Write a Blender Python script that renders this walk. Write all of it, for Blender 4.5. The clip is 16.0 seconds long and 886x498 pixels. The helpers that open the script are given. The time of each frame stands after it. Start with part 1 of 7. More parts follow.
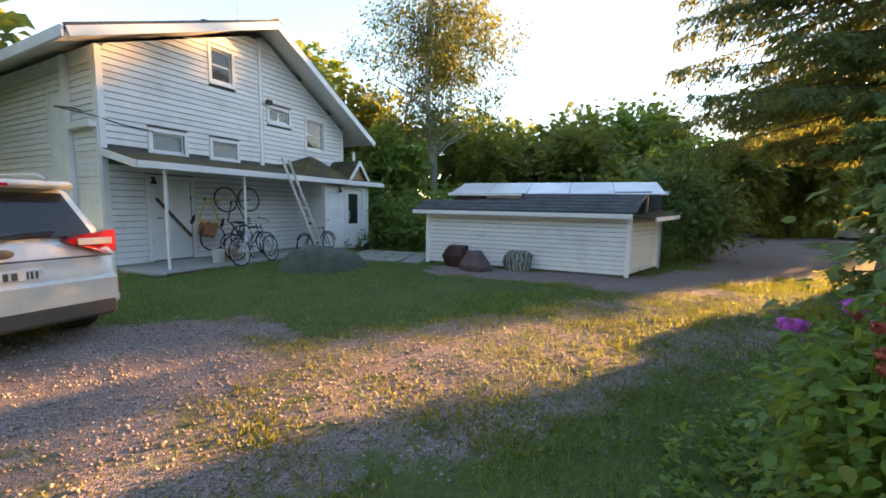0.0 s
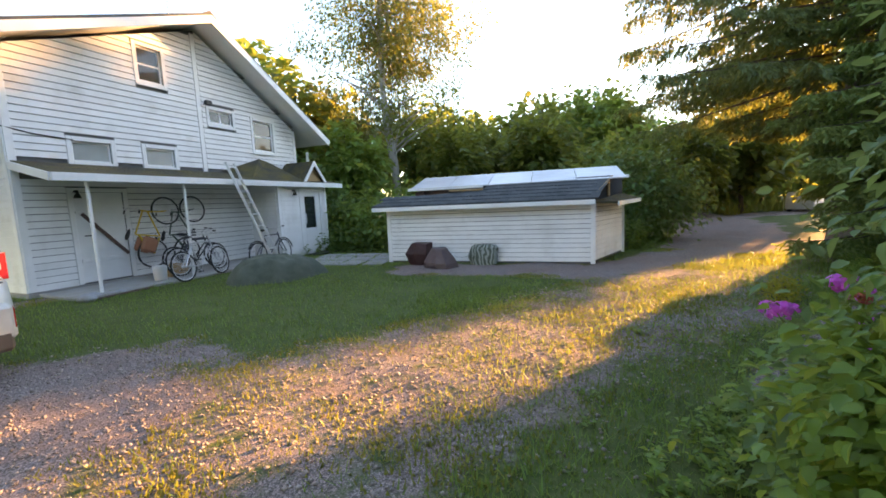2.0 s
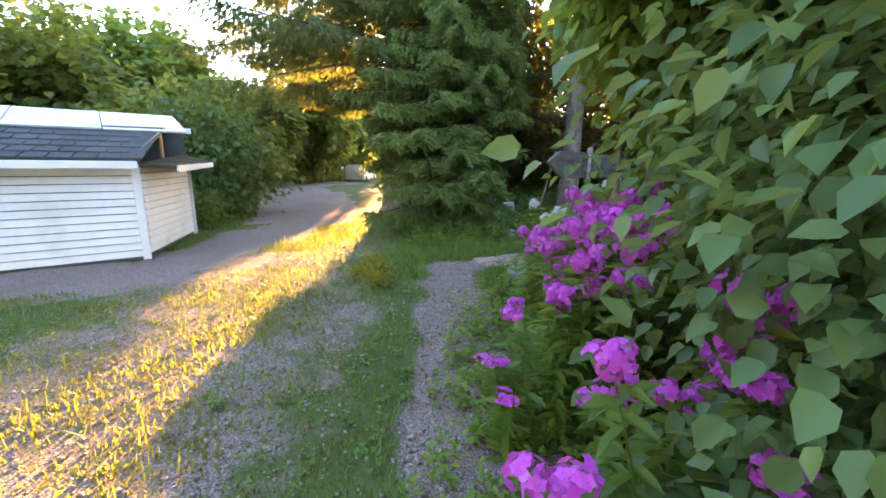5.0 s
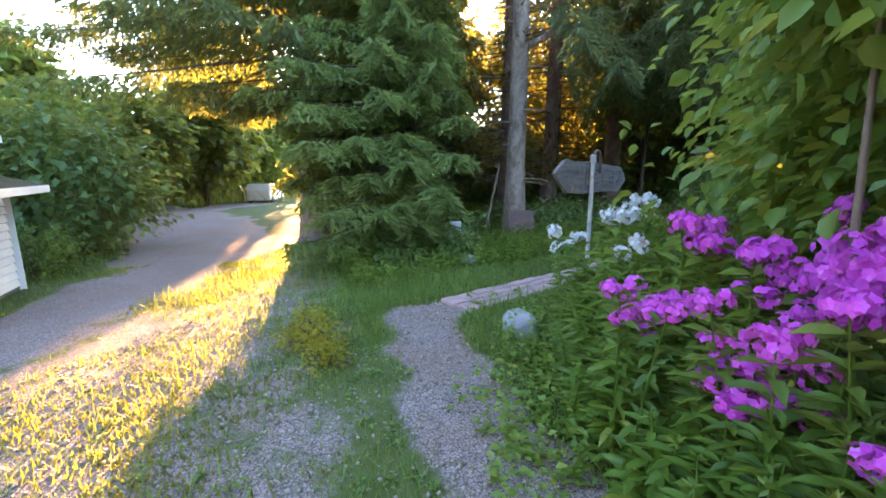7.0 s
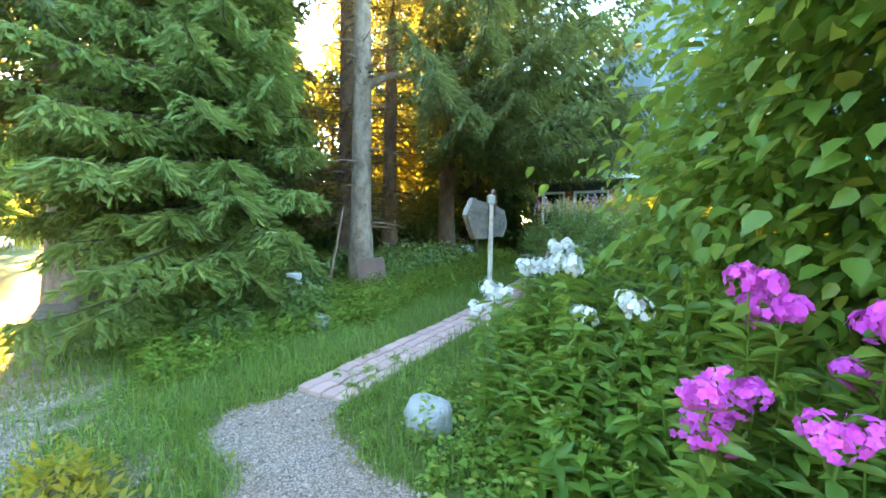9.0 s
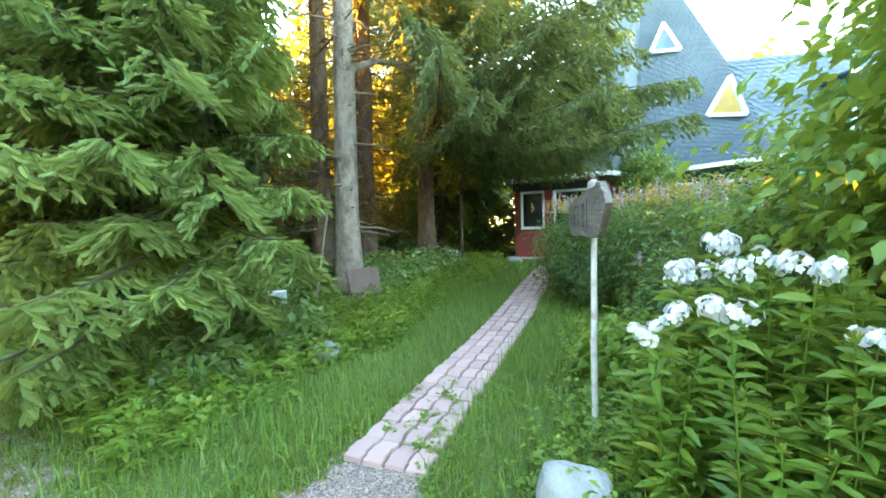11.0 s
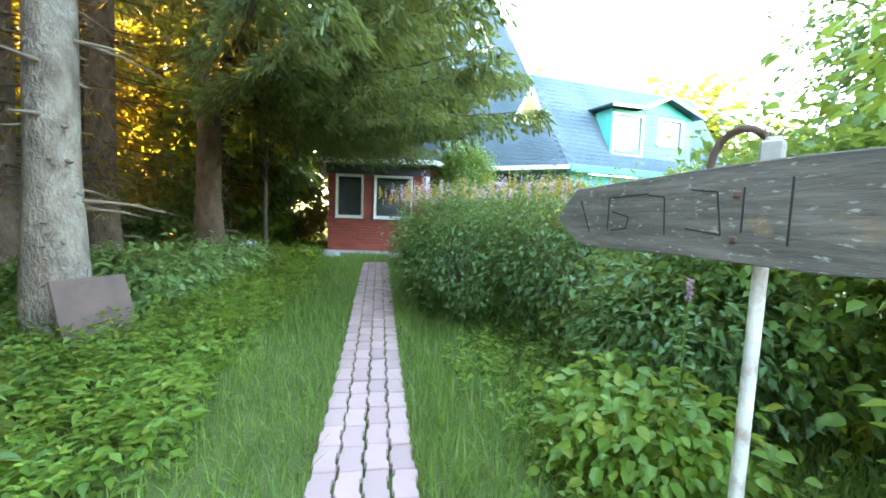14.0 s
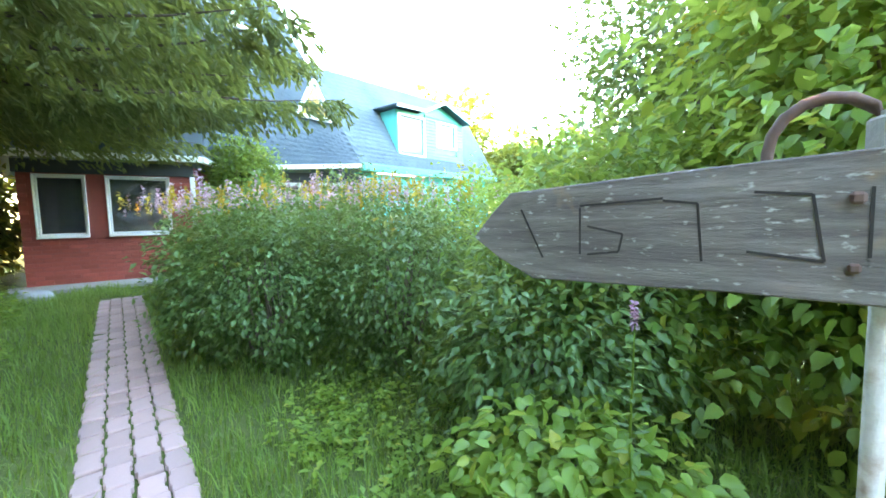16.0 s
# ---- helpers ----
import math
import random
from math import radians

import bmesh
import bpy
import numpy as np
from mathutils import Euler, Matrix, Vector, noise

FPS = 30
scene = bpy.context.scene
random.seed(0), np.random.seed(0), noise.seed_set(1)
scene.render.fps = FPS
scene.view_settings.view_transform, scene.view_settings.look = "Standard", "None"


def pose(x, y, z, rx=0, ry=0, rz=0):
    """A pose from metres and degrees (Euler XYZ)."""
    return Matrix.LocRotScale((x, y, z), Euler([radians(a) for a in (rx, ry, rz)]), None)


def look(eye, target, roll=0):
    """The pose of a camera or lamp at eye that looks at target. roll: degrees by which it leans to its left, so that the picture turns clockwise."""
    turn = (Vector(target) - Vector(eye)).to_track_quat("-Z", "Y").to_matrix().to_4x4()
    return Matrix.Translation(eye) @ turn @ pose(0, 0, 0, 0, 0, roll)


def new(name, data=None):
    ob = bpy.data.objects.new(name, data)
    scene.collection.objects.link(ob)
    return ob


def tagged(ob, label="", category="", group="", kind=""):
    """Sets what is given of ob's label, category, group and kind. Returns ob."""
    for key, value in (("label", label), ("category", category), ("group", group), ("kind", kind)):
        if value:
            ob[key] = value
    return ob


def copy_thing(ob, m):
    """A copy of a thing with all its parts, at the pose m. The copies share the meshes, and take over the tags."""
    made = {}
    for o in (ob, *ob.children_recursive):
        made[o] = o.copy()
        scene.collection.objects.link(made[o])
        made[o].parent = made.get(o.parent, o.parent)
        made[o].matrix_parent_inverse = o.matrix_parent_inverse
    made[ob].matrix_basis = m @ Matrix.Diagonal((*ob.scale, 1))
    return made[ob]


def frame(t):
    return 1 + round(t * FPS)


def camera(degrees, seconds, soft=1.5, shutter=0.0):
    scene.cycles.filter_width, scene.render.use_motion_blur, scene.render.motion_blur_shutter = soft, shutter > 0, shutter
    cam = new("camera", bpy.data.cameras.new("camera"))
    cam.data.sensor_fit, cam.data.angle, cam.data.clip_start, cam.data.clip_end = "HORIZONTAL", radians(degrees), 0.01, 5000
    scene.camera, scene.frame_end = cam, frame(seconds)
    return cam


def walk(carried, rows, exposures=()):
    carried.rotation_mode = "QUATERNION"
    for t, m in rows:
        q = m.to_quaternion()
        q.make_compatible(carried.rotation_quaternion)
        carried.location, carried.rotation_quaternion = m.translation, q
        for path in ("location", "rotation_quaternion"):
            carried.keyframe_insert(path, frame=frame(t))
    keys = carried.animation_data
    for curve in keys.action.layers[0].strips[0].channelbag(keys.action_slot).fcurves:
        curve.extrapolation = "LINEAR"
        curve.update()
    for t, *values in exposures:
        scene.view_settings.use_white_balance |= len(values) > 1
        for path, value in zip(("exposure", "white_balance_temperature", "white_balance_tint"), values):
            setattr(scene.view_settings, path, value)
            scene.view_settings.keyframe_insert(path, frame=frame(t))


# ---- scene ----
cam = camera(95.9, 16.0, soft=1.7)
METRES, EYE, TILT, LEAN, TURN = 9.5, 1.5, 0.0, 0.0, 0.0
ROWS = [
    (0.0, 0.0, 0.0, 0.0, 0.11, -6.13, -1.05),
    (0.5, 0.0038, 0.0102, 0.0006, -13.22, -3.96, -0.47),
    (1.0, 0.0042, 0.0143, -0.0004, -18.26, -4.76, 0.52),
    (1.5, 0.0064, 0.0242, -0.0022, -11.41, -6.11, 1.59),
    (2.0, 0.0193, 0.0409, -0.0033, -4.5, -6.63, 2.49),
    (2.5, 0.0341, 0.0647, -0.0044, -6.92, -7.64, 3.27),
    (3.0, 0.0497, 0.0961, -0.005, -25.97, -7.7, 1.14),
    (3.5, 0.0683, 0.1191, -0.0076, -39.39, -9.27, 1.41),
    (6.0, 0.1967, 0.2942, -0.0069, -64.44, -11.56, -1.55),
    (6.5, 0.2209, 0.3207, -0.0091, -66.27, -11.12, -0.31),
    (7.0, 0.2467, 0.3445, -0.0083, -72.09, -10.03, 0.51),
    (7.5, 0.2688, 0.3682, -0.0099, -81.48, -8.41, -0.02),
    (8.0, 0.2947, 0.3869, -0.0112, -91.43, -9.52, -1.27),
    (8.5, 0.3241, 0.3983, -0.0111, -93.7, -5.63, -1.53),
    (9.0, 0.342, 0.4129, -0.0115, -97.35, -3.66, -0.32),
    (11.5, 0.4837, 0.5005, -0.0161, -105.72, -2.44, 1.97),
    (12.0, 0.5216, 0.5017, -0.0133, -108.81, -1.23, 2.94),
    (12.5, 0.559, 0.5057, -0.0138, -119.47, -2.24, 1.33),
    (13.0, 0.5961, 0.5016, -0.0152, -124.52, -3.66, -0.49),
    (13.5, 0.6306, 0.4863, -0.0133, -127.63, -4.32, -2.26),
    (14.0, 0.663, 0.48, -0.013, -134.41, -4.67, -2.05),
    (14.5, 0.6902, 0.472, -0.0131, -142.27, -7.0, -1.47),
    (15.0, 0.7121, 0.4523, -0.0116, -145.76, -5.04, 0.17),
    (15.5, 0.7251, 0.4363, -0.0063, -151.99, -4.79, 0.57),
    (16.0, 0.7445, 0.4267, -0.005, -164.58, -4.5, 1.39),
]
EXPOSURES = [(0.0, 3.0, 7300, 20), (1.1, 3.42, 7500, 21), (2.4, 3.35, 7800, 23), (3.5, 3.9, 7600, 23), (6.5, 4.5, 7100, 25), (8.0, 5.0, 6300, 12), (9.0, 5.45, 7300, 3), (12.0, 5.8, 8400, 6), (16.0, 6.2, 7900, 12)]
walk(cam, [(t, pose(0, 0, EYE, TILT, LEAN, TURN) @ pose(METRES * x, METRES * y, METRES * z, 90 + pitch, roll, yaw)) for t, x, y, z, yaw, pitch, roll in ROWS], EXPOSURES)

# ---- world, sun, exposure ----
SUN_YAW, SUN_ELEV = -56.6, 10.0
world = bpy.data.worlds.new("sky")
scene.world = world
world.use_nodes = True
wn = world.node_tree
bg = wn.nodes["Background"]
sky = wn.nodes.new("ShaderNodeTexSky")
sky.sky_type, sky.sun_disc = "NISHITA", False
sky.sun_elevation, sky.sun_rotation = radians(SUN_ELEV), radians(-SUN_YAW)
sky.dust_density, sky.air_density, sky.ozone_density = 0.12, 1.0, 1.6
wn.links.new(sky.outputs[0], bg.inputs[0])
bg.inputs[1].default_value = 0.10
sun_data = bpy.data.lights.new("sun", "SUN")
sun_data.energy, sun_data.angle, sun_data.color = 4.0, radians(0.6), (1.0, 0.58, 0.24)
sun = new("sun", sun_data)
toward_sun = Vector((-math.sin(radians(SUN_YAW)) * math.cos(radians(SUN_ELEV)), math.cos(radians(SUN_YAW)) * math.cos(radians(SUN_ELEV)), math.sin(radians(SUN_ELEV))))
sun.matrix_world = look(toward_sun * 60, (0, 0, 0))

# ---- materials ----


def nodes_of(name):
    m = bpy.data.materials.new(name)
    m.use_nodes = True
    nt = m.node_tree
    return m, nt, nt.nodes["Principled BSDF"]


def mixed(nt, fac, a, b, blend="MIX"):
    mx = nt.nodes.new("ShaderNodeMix")
    mx.data_type, mx.blend_type = "RGBA", blend
    for value, slot in ((fac, mx.inputs[0]), (a, mx.inputs[6]), (b, mx.inputs[7])):
        if hasattr(value, "is_linked"):
            nt.links.new(value, slot)
        elif isinstance(value, (int, float)):
            slot.default_value = value
        else:
            slot.default_value = (*value, 1)
    return mx.outputs[2]


def noise_of(nt, scale, detail=4, stretch=None, rough=0.6):
    tc = nt.nodes.new("ShaderNodeTexCoord")
    nz = nt.nodes.new("ShaderNodeTexNoise")
    nz.inputs["Scale"].default_value, nz.inputs["Detail"].default_value, nz.inputs["Roughness"].default_value = scale, detail, rough
    if stretch:
        mp = nt.nodes.new("ShaderNodeMapping")
        mp.inputs["Scale"].default_value = stretch
        nt.links.new(tc.outputs["Object"], mp.inputs[0])
        nt.links.new(mp.outputs[0], nz.inputs[0])
    else:
        nt.links.new(tc.outputs["Object"], nz.inputs[0])
    return nz.outputs[0]


def ramp(nt, value, lo, hi):
    r = nt.nodes.new("ShaderNodeMapRange")
    r.inputs[1].default_value, r.inputs[2].default_value = lo, hi
    nt.links.new(value, r.inputs[0])
    return r.outputs[0]


def bumped(nt, bsdf, height, strength, distance):
    b = nt.nodes.new("ShaderNodeBump")
    b.inputs["Strength"].default_value, b.inputs["Distance"].default_value = strength, distance
    nt.links.new(height, b.inputs["Height"])
    nt.links.new(b.outputs[0], bsdf.inputs["Normal"])


def surface(name, c1, c2, scale=3.0, fine=60.0, rough=0.6, metal=0.0, bump=0.3, depth=0.004, stretch=None, rand=0.0, dirt=None, coat=0.0):
    """Two colours mixed by a broad noise, a fine grain, optional dirt blotches and a random tone for each object."""
    m, nt, bsdf = nodes_of(name)
    broad = ramp(nt, noise_of(nt, scale, 5, stretch), 0.35, 0.65)
    grain = noise_of(nt, fine, 3, stretch)
    col = mixed(nt, broad, c1, c2)
    col = mixed(nt, 0.35, col, mixed(nt, grain, (0.25, 0.25, 0.25), (0.75, 0.75, 0.75)), "OVERLAY")
    if dirt:
        col = mixed(nt, ramp(nt, noise_of(nt, scale * 0.7 + 1.3, 6), 0.52, 0.75), col, dirt)
    if rand:
        oi = nt.nodes.new("ShaderNodeObjectInfo")
        col = mixed(nt, rand, col, mixed(nt, oi.outputs["Random"], (0.12, 0.12, 0.12), (0.9, 0.88, 0.85)), "OVERLAY")
    nt.links.new(col, bsdf.inputs["Base Color"])
    bsdf.inputs["Roughness"].default_value, bsdf.inputs["Metallic"].default_value = rough, metal
    bsdf.inputs["Coat Weight"].default_value = coat
    if bump:
        bumped(nt, bsdf, grain, bump, depth)
    return m


def foliage(name, c1, c2, c3=None, trans=0.4, rough=0.42, spread=0.15):
    """Leaves: each island takes its own tone between c1 and c2, now and then c3; light shines through."""
    m, nt, bsdf = nodes_of(name)
    geo = nt.nodes.new("ShaderNodeNewGeometry")
    rnd = geo.outputs["Random Per Island"]
    col = mixed(nt, rnd, c1, c2)
    if c3:
        col = mixed(nt, ramp(nt, rnd, 1.0 - spread, 1.0), col, c3)
    col = mixed(nt, ramp(nt, noise_of(nt, 0.8, 3), 0.3, 0.7), col, mixed(nt, 0.5, col, (c1[0] * 0.6, c1[1] * 0.6, c1[2] * 0.6)))
    nt.links.new(col, bsdf.inputs["Base Color"])
    bsdf.inputs["Roughness"].default_value = rough
    tr = nt.nodes.new("ShaderNodeBsdfTranslucent")
    nt.links.new(mixed(nt, 0.5, col, (0.55, 0.5, 0.06), "SCREEN") if trans > 0.3 else col, tr.inputs[0])
    ms = nt.nodes.new("ShaderNodeMixShader")
    ms.inputs[0].default_value = trans
    nt.links.new(bsdf.outputs[0], ms.inputs[1])
    nt.links.new(tr.outputs[0], ms.inputs[2])
    nt.links.new(ms.outputs[0], nt.nodes["Material Output"].inputs[0])
    return m


def plain(name, c, rough=0.5, metal=0.0, coat=0.0):
    return surface(name, c, tuple(0.85 * v for v in c), 5.0, 90.0, rough, metal, 0.08, 0.002, coat=coat)


WHITE = surface("white_paint", (0.80, 0.80, 0.79), (0.72, 0.72, 0.71), 1.2, 40, 0.55, bump=0.15, rand=0.10, dirt=(0.62, 0.61, 0.58))
TRIM = surface("white_trim_paint", (0.82, 0.82, 0.81), (0.74, 0.74, 0.73), 2.0, 50, 0.5, bump=0.1)
TAR = surface("dark_shingle", (0.045, 0.055, 0.06), (0.07, 0.08, 0.085), 2.5, 120, 0.85, bump=0.6, depth=0.006, rand=0.25)
MOSSY = surface("mossy_felt", (0.045, 0.045, 0.04), (0.10, 0.085, 0.03), 1.8, 50, 0.95, bump=0.7, depth=0.02, dirt=(0.13, 0.10, 0.02))
SHEET = surface("roof_sheet", (0.62, 0.64, 0.66), (0.50, 0.52, 0.55), 1.5, 30, 0.4, metal=0.2, bump=0.1, rand=0.15)
RUST = surface("rusty_metal", (0.15, 0.085, 0.07), (0.09, 0.06, 0.052), 4, 80, 0.8, bump=0.4)
RED_WALL = surface("red_brick_paint", (0.36, 0.075, 0.055), (0.27, 0.055, 0.045), 2.2, 60, 0.75, bump=0.4, rand=0.25, dirt=(0.2, 0.07, 0.06))
TEAL = surface("turquoise_paint", (0.07, 0.52, 0.47), (0.09, 0.60, 0.54), 1.5, 40, 0.5, bump=0.1, rand=0.08)
SLATE = surface("blue_grey_shingle", (0.065, 0.10, 0.13), (0.10, 0.14, 0.17), 0.8, 60, 0.8, bump=0.5, depth=0.006, rand=0.3)
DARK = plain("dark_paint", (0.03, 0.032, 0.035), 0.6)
BLACK = plain("black_plastic", (0.015, 0.015, 0.016), 0.45)
RUBBER = surface("rubber", (0.018, 0.018, 0.019), (0.03, 0.03, 0.03), 8, 120, 0.85, bump=0.2)
CHROME = plain("bright_metal", (0.7, 0.7, 0.72), 0.22, 1.0)
ALU = plain("aluminium", (0.72, 0.72, 0.73), 0.42, 0.6)
STEEL = surface("flaking_white_pipe", (0.62, 0.60, 0.58), (0.5, 0.47, 0.45), 14, 120, 0.6, bump=0.4, dirt=(0.25, 0.12, 0.07))
BARK = surface("spruce_bark", (0.17, 0.125, 0.10), (0.35, 0.285, 0.235), 6.0, 38, 0.95, bump=1.0, depth=0.05, stretch=(1, 1, 0.6), dirt=(0.36, 0.33, 0.29))
BARK_WARM = surface("warm_spruce_bark", (0.12, 0.075, 0.052), (0.22, 0.15, 0.11), 6.0, 38, 0.95, bump=1.0, depth=0.05, stretch=(1, 1, 0.6))
BARK_DARK = surface("dark_bark", (0.07, 0.05, 0.04), (0.12, 0.09, 0.07), 3.5, 45, 0.95, bump=1.0, depth=0.03)
BIRCH = surface("birch_bark", (0.36, 0.34, 0.31), (0.26, 0.24, 0.22), 2.5, 30, 0.7, bump=0.3, stretch=(1, 1, 0.35), dirt=(0.05, 0.045, 0.04))
TWIG = surface("dead_twig", (0.16, 0.11, 0.08), (0.22, 0.17, 0.13), 5, 60, 0.9, bump=0.3)


def weathered_wood():
    """Grey split-grained wood with pale lichen flecks and darker rain streaks."""
    m, nt, bsdf = nodes_of("weathered_board")
    grain = noise_of(nt, 22, 8, (0.10, 1, 1.0), 0.75)
    broad = ramp(nt, noise_of(nt, 3.0, 5, (0.5, 1, 1.4)), 0.35, 0.65)
    col = mixed(nt, ramp(nt, grain, 0.3, 0.7), (0.068, 0.056, 0.050), (0.31, 0.275, 0.255))
    col = mixed(nt, broad, col, mixed(nt, 0.5, col, (0.09, 0.075, 0.07)))
    col = mixed(nt, ramp(nt, noise_of(nt, 5.0, 4), 0.60, 0.72), col, (0.30, 0.20, 0.12))
    col = mixed(nt, ramp(nt, noise_of(nt, 60, 4, (0.35, 1, 1)), 0.60, 0.68), col, (0.40, 0.40, 0.37))
    nt.links.new(col, bsdf.inputs["Base Color"])
    bsdf.inputs["Roughness"].default_value = 0.9
    bumped(nt, bsdf, grain, 1.0, 0.010)
    return m


OLD_WOOD = weathered_wood()
GROOVE = plain("carved_groove", (0.035, 0.03, 0.028), 0.95)
FRESH_WOOD = surface("raw_wood", (0.42, 0.27, 0.13), (0.34, 0.2, 0.09), 4, 50, 0.7, bump=0.3, stretch=(0.3, 1, 1))
STONE = surface("grey_stone", (0.26, 0.27, 0.28), (0.36, 0.37, 0.38), 4, 50, 0.85, bump=0.8, depth=0.012, dirt=(0.2, 0.2, 0.17))
PAVER = surface("pink_paver", (0.46, 0.30, 0.29), (0.40, 0.27, 0.265), 3, 140, 0.9, bump=0.5, depth=0.004, rand=0.16, dirt=(0.27, 0.235, 0.2))
CONCRETE = surface("concrete", (0.36, 0.35, 0.33), (0.28, 0.27, 0.25), 1.6, 60, 0.9, bump=0.5, depth=0.006)
TARP_GREEN = surface("dark_tarp", (0.07, 0.085, 0.06), (0.105, 0.12, 0.09), 5, 60, 0.85, bump=0.6, depth=0.01)
# Wall backing coloured dark to paint the shadow lines between siding boards.
SHADOW_BACKING = surface("shadow_line_backing", (0.10, 0.10, 0.10), (0.14, 0.14, 0.14), 3, 50, 0.9)


def camouflage():
    """Pale and dark green bands that wander over the cloth."""
    m, nt, bsdf = nodes_of("camouflage_tarp")
    w = nt.nodes.new("ShaderNodeTexWave")
    tc = nt.nodes.new("ShaderNodeTexCoord")
    w.inputs["Scale"].default_value, w.inputs["Distortion"].default_value, w.inputs["Detail Scale"].default_value = 3.4, 7.0, 1.6
    nt.links.new(tc.outputs["Object"], w.inputs[0])
    grain = noise_of(nt, 60, 3)
    col = mixed(nt, ramp(nt, w.outputs["Fac"], 0.42, 0.6), (0.075, 0.095, 0.07), (0.27, 0.30, 0.27))
    nt.links.new(mixed(nt, 0.3, col, mixed(nt, grain, (0.25, 0.25, 0.25), (0.75, 0.75, 0.75)), "OVERLAY"), bsdf.inputs["Base Color"])
    bsdf.inputs["Roughness"].default_value = 0.75
    bumped(nt, bsdf, grain, 0.3, 0.004)
    return m


TARP_CAMO = camouflage()
TARP_RED = surface("maroon_cover", (0.055, 0.016, 0.017), (0.032, 0.010, 0.011), 4, 60, 0.5, bump=0.3)
TARP_BROWN = surface("brown_cover", (0.10, 0.065, 0.065), (0.13, 0.09, 0.085), 4, 60, 0.7, bump=0.4)
CAR_PAINT = plain("pearl_car_paint", (0.80, 0.77, 0.70), 0.28, 0.0, 0.8)
CAR_GREY = plain("grey_bumper_plastic", (0.12, 0.105, 0.09), 0.5)
LAMP_RED = plain("red_lens", (0.62, 0.012, 0.015), 0.15, 0.0, 1.0)
LAMP_CLEAR = plain("clear_lens", (0.85, 0.75, 0.65), 0.1, 0.0, 1.0)
YELLOW = plain("yellow_paint", (0.7, 0.45, 0.03), 0.5)
BROWN_BAG = plain("brown_leather", (0.32, 0.13, 0.07), 0.6)
CURTAIN = plain("white_curtain", (0.55, 0.55, 0.54), 0.9)

LEAF = foliage("leaf_green", (0.070, 0.169, 0.036), (0.169, 0.319, 0.059), (0.319, 0.360, 0.059), 0.42)
LEAF_DARK = foliage("leaf_dark", (0.047, 0.129, 0.039), (0.108, 0.228, 0.064), None, 0.35)
LEAF_LIGHT = foliage("leaf_light", (0.126, 0.254, 0.043), (0.220, 0.360, 0.059), (0.360, 0.360, 0.051), 0.45)
LEAF_BLUE = foliage("leaf_bluish", (0.095, 0.195, 0.075), (0.185, 0.32, 0.11), (0.27, 0.39, 0.12), 0.42)
# Yellow that paints low sunlight into weeds, sprays and one small tree.
LEAF_SUNLIT = foliage("leaf_sun_painted", (0.25, 0.24, 0.02), (0.38, 0.3, 0.02), (0.42, 0.22, 0.02), 0.5)
LEAF_FAR = foliage("leaf_far", (0.055, 0.105, 0.025), (0.12, 0.17, 0.038), (0.22, 0.20, 0.035), 0.5, spread=0.25)
LEAF_BIRCH = foliage("leaf_birch", (0.04, 0.085, 0.022), (0.09, 0.13, 0.032), (0.16, 0.15, 0.03), 0.4, spread=0.12)
NEEDLE = foliage("spruce_needles", (0.055, 0.10, 0.036), (0.12, 0.175, 0.06), (0.17, 0.22, 0.07), 0.34, 0.6)
NEEDLE_FRESH = foliage("spruce_needles_fresh", (0.10, 0.185, 0.052), (0.195, 0.29, 0.08), (0.28, 0.36, 0.10), 0.38, 0.55)
NEEDLE_DEAD = foliage("brown_needles", (0.16, 0.08, 0.025), (0.28, 0.16, 0.05), (0.35, 0.24, 0.07), 0.4, 0.8)
GRASS = foliage("grass_blades", (0.082, 0.180, 0.032), (0.162, 0.306, 0.050), (0.306, 0.360, 0.090), 0.35, 0.55)
GRASS_DRY = foliage("grass_tufts_dry", (0.145, 0.168, 0.028), (0.27, 0.25, 0.042), (0.35, 0.27, 0.07), 0.38, 0.6)
PETAL = foliage("magenta_petals", (0.84, 0.08, 0.74), (0.93, 0.17, 0.85), (0.94, 0.36, 0.90), 0.35, 0.5)
PETAL_WHITE = foliage("white_petals", (0.78, 0.78, 0.80), (0.85, 0.85, 0.84), None, 0.25, 0.5)
PETAL_RED = foliage("coral_petals", (0.65, 0.10, 0.10), (0.75, 0.28, 0.16), (0.6, 0.05, 0.2), 0.3, 0.5)
PETAL_PINK = foliage("pale_pink_petals", (0.62, 0.36, 0.45), (0.72, 0.5, 0.56), None, 0.3, 0.7)
PETAL_GOLD = foliage("golden_florets", (0.55, 0.36, 0.04), (0.68, 0.5, 0.08), None, 0.3, 0.7)


def glass_of(name, tint=(0.03, 0.04, 0.045), rough=0.03):
    m, nt, bsdf = nodes_of(name)
    wob = noise_of(nt, 2.5, 2)
    nt.links.new(mixed(nt, wob, tint, tuple(1.4 * v for v in tint)), bsdf.inputs["Base Color"])
    bsdf.inputs["Roughness"].default_value = rough
    bsdf.inputs["Transmission Weight"].default_value = 0.35
    bsdf.inputs["IOR"].default_value = 1.5
    bumped(nt, bsdf, wob, 0.03, 0.01)
    return m


GLASS = glass_of("window_glass")
GLASS_DARK = glass_of("dark_window_glass", (0.05, 0.052, 0.055))
GLASS_MILK = glass_of("milky_glass", (0.42, 0.45, 0.44), 0.25)
GLASS_CAR = glass_of("tinted_car_glass", (0.05, 0.045, 0.04))
# Amber and blue tints paint reflected sunlit trees and sky into the panes.
GLASS_SUN_REFLECTION = glass_of("sun_reflection_glass", (0.55, 0.36, 0.05), 0.1)
GLASS_SKY = glass_of("sky_reflection_glass", (0.2, 0.3, 0.36), 0.08)

# ---- building blocks ----
rng = np.random.default_rng(7)


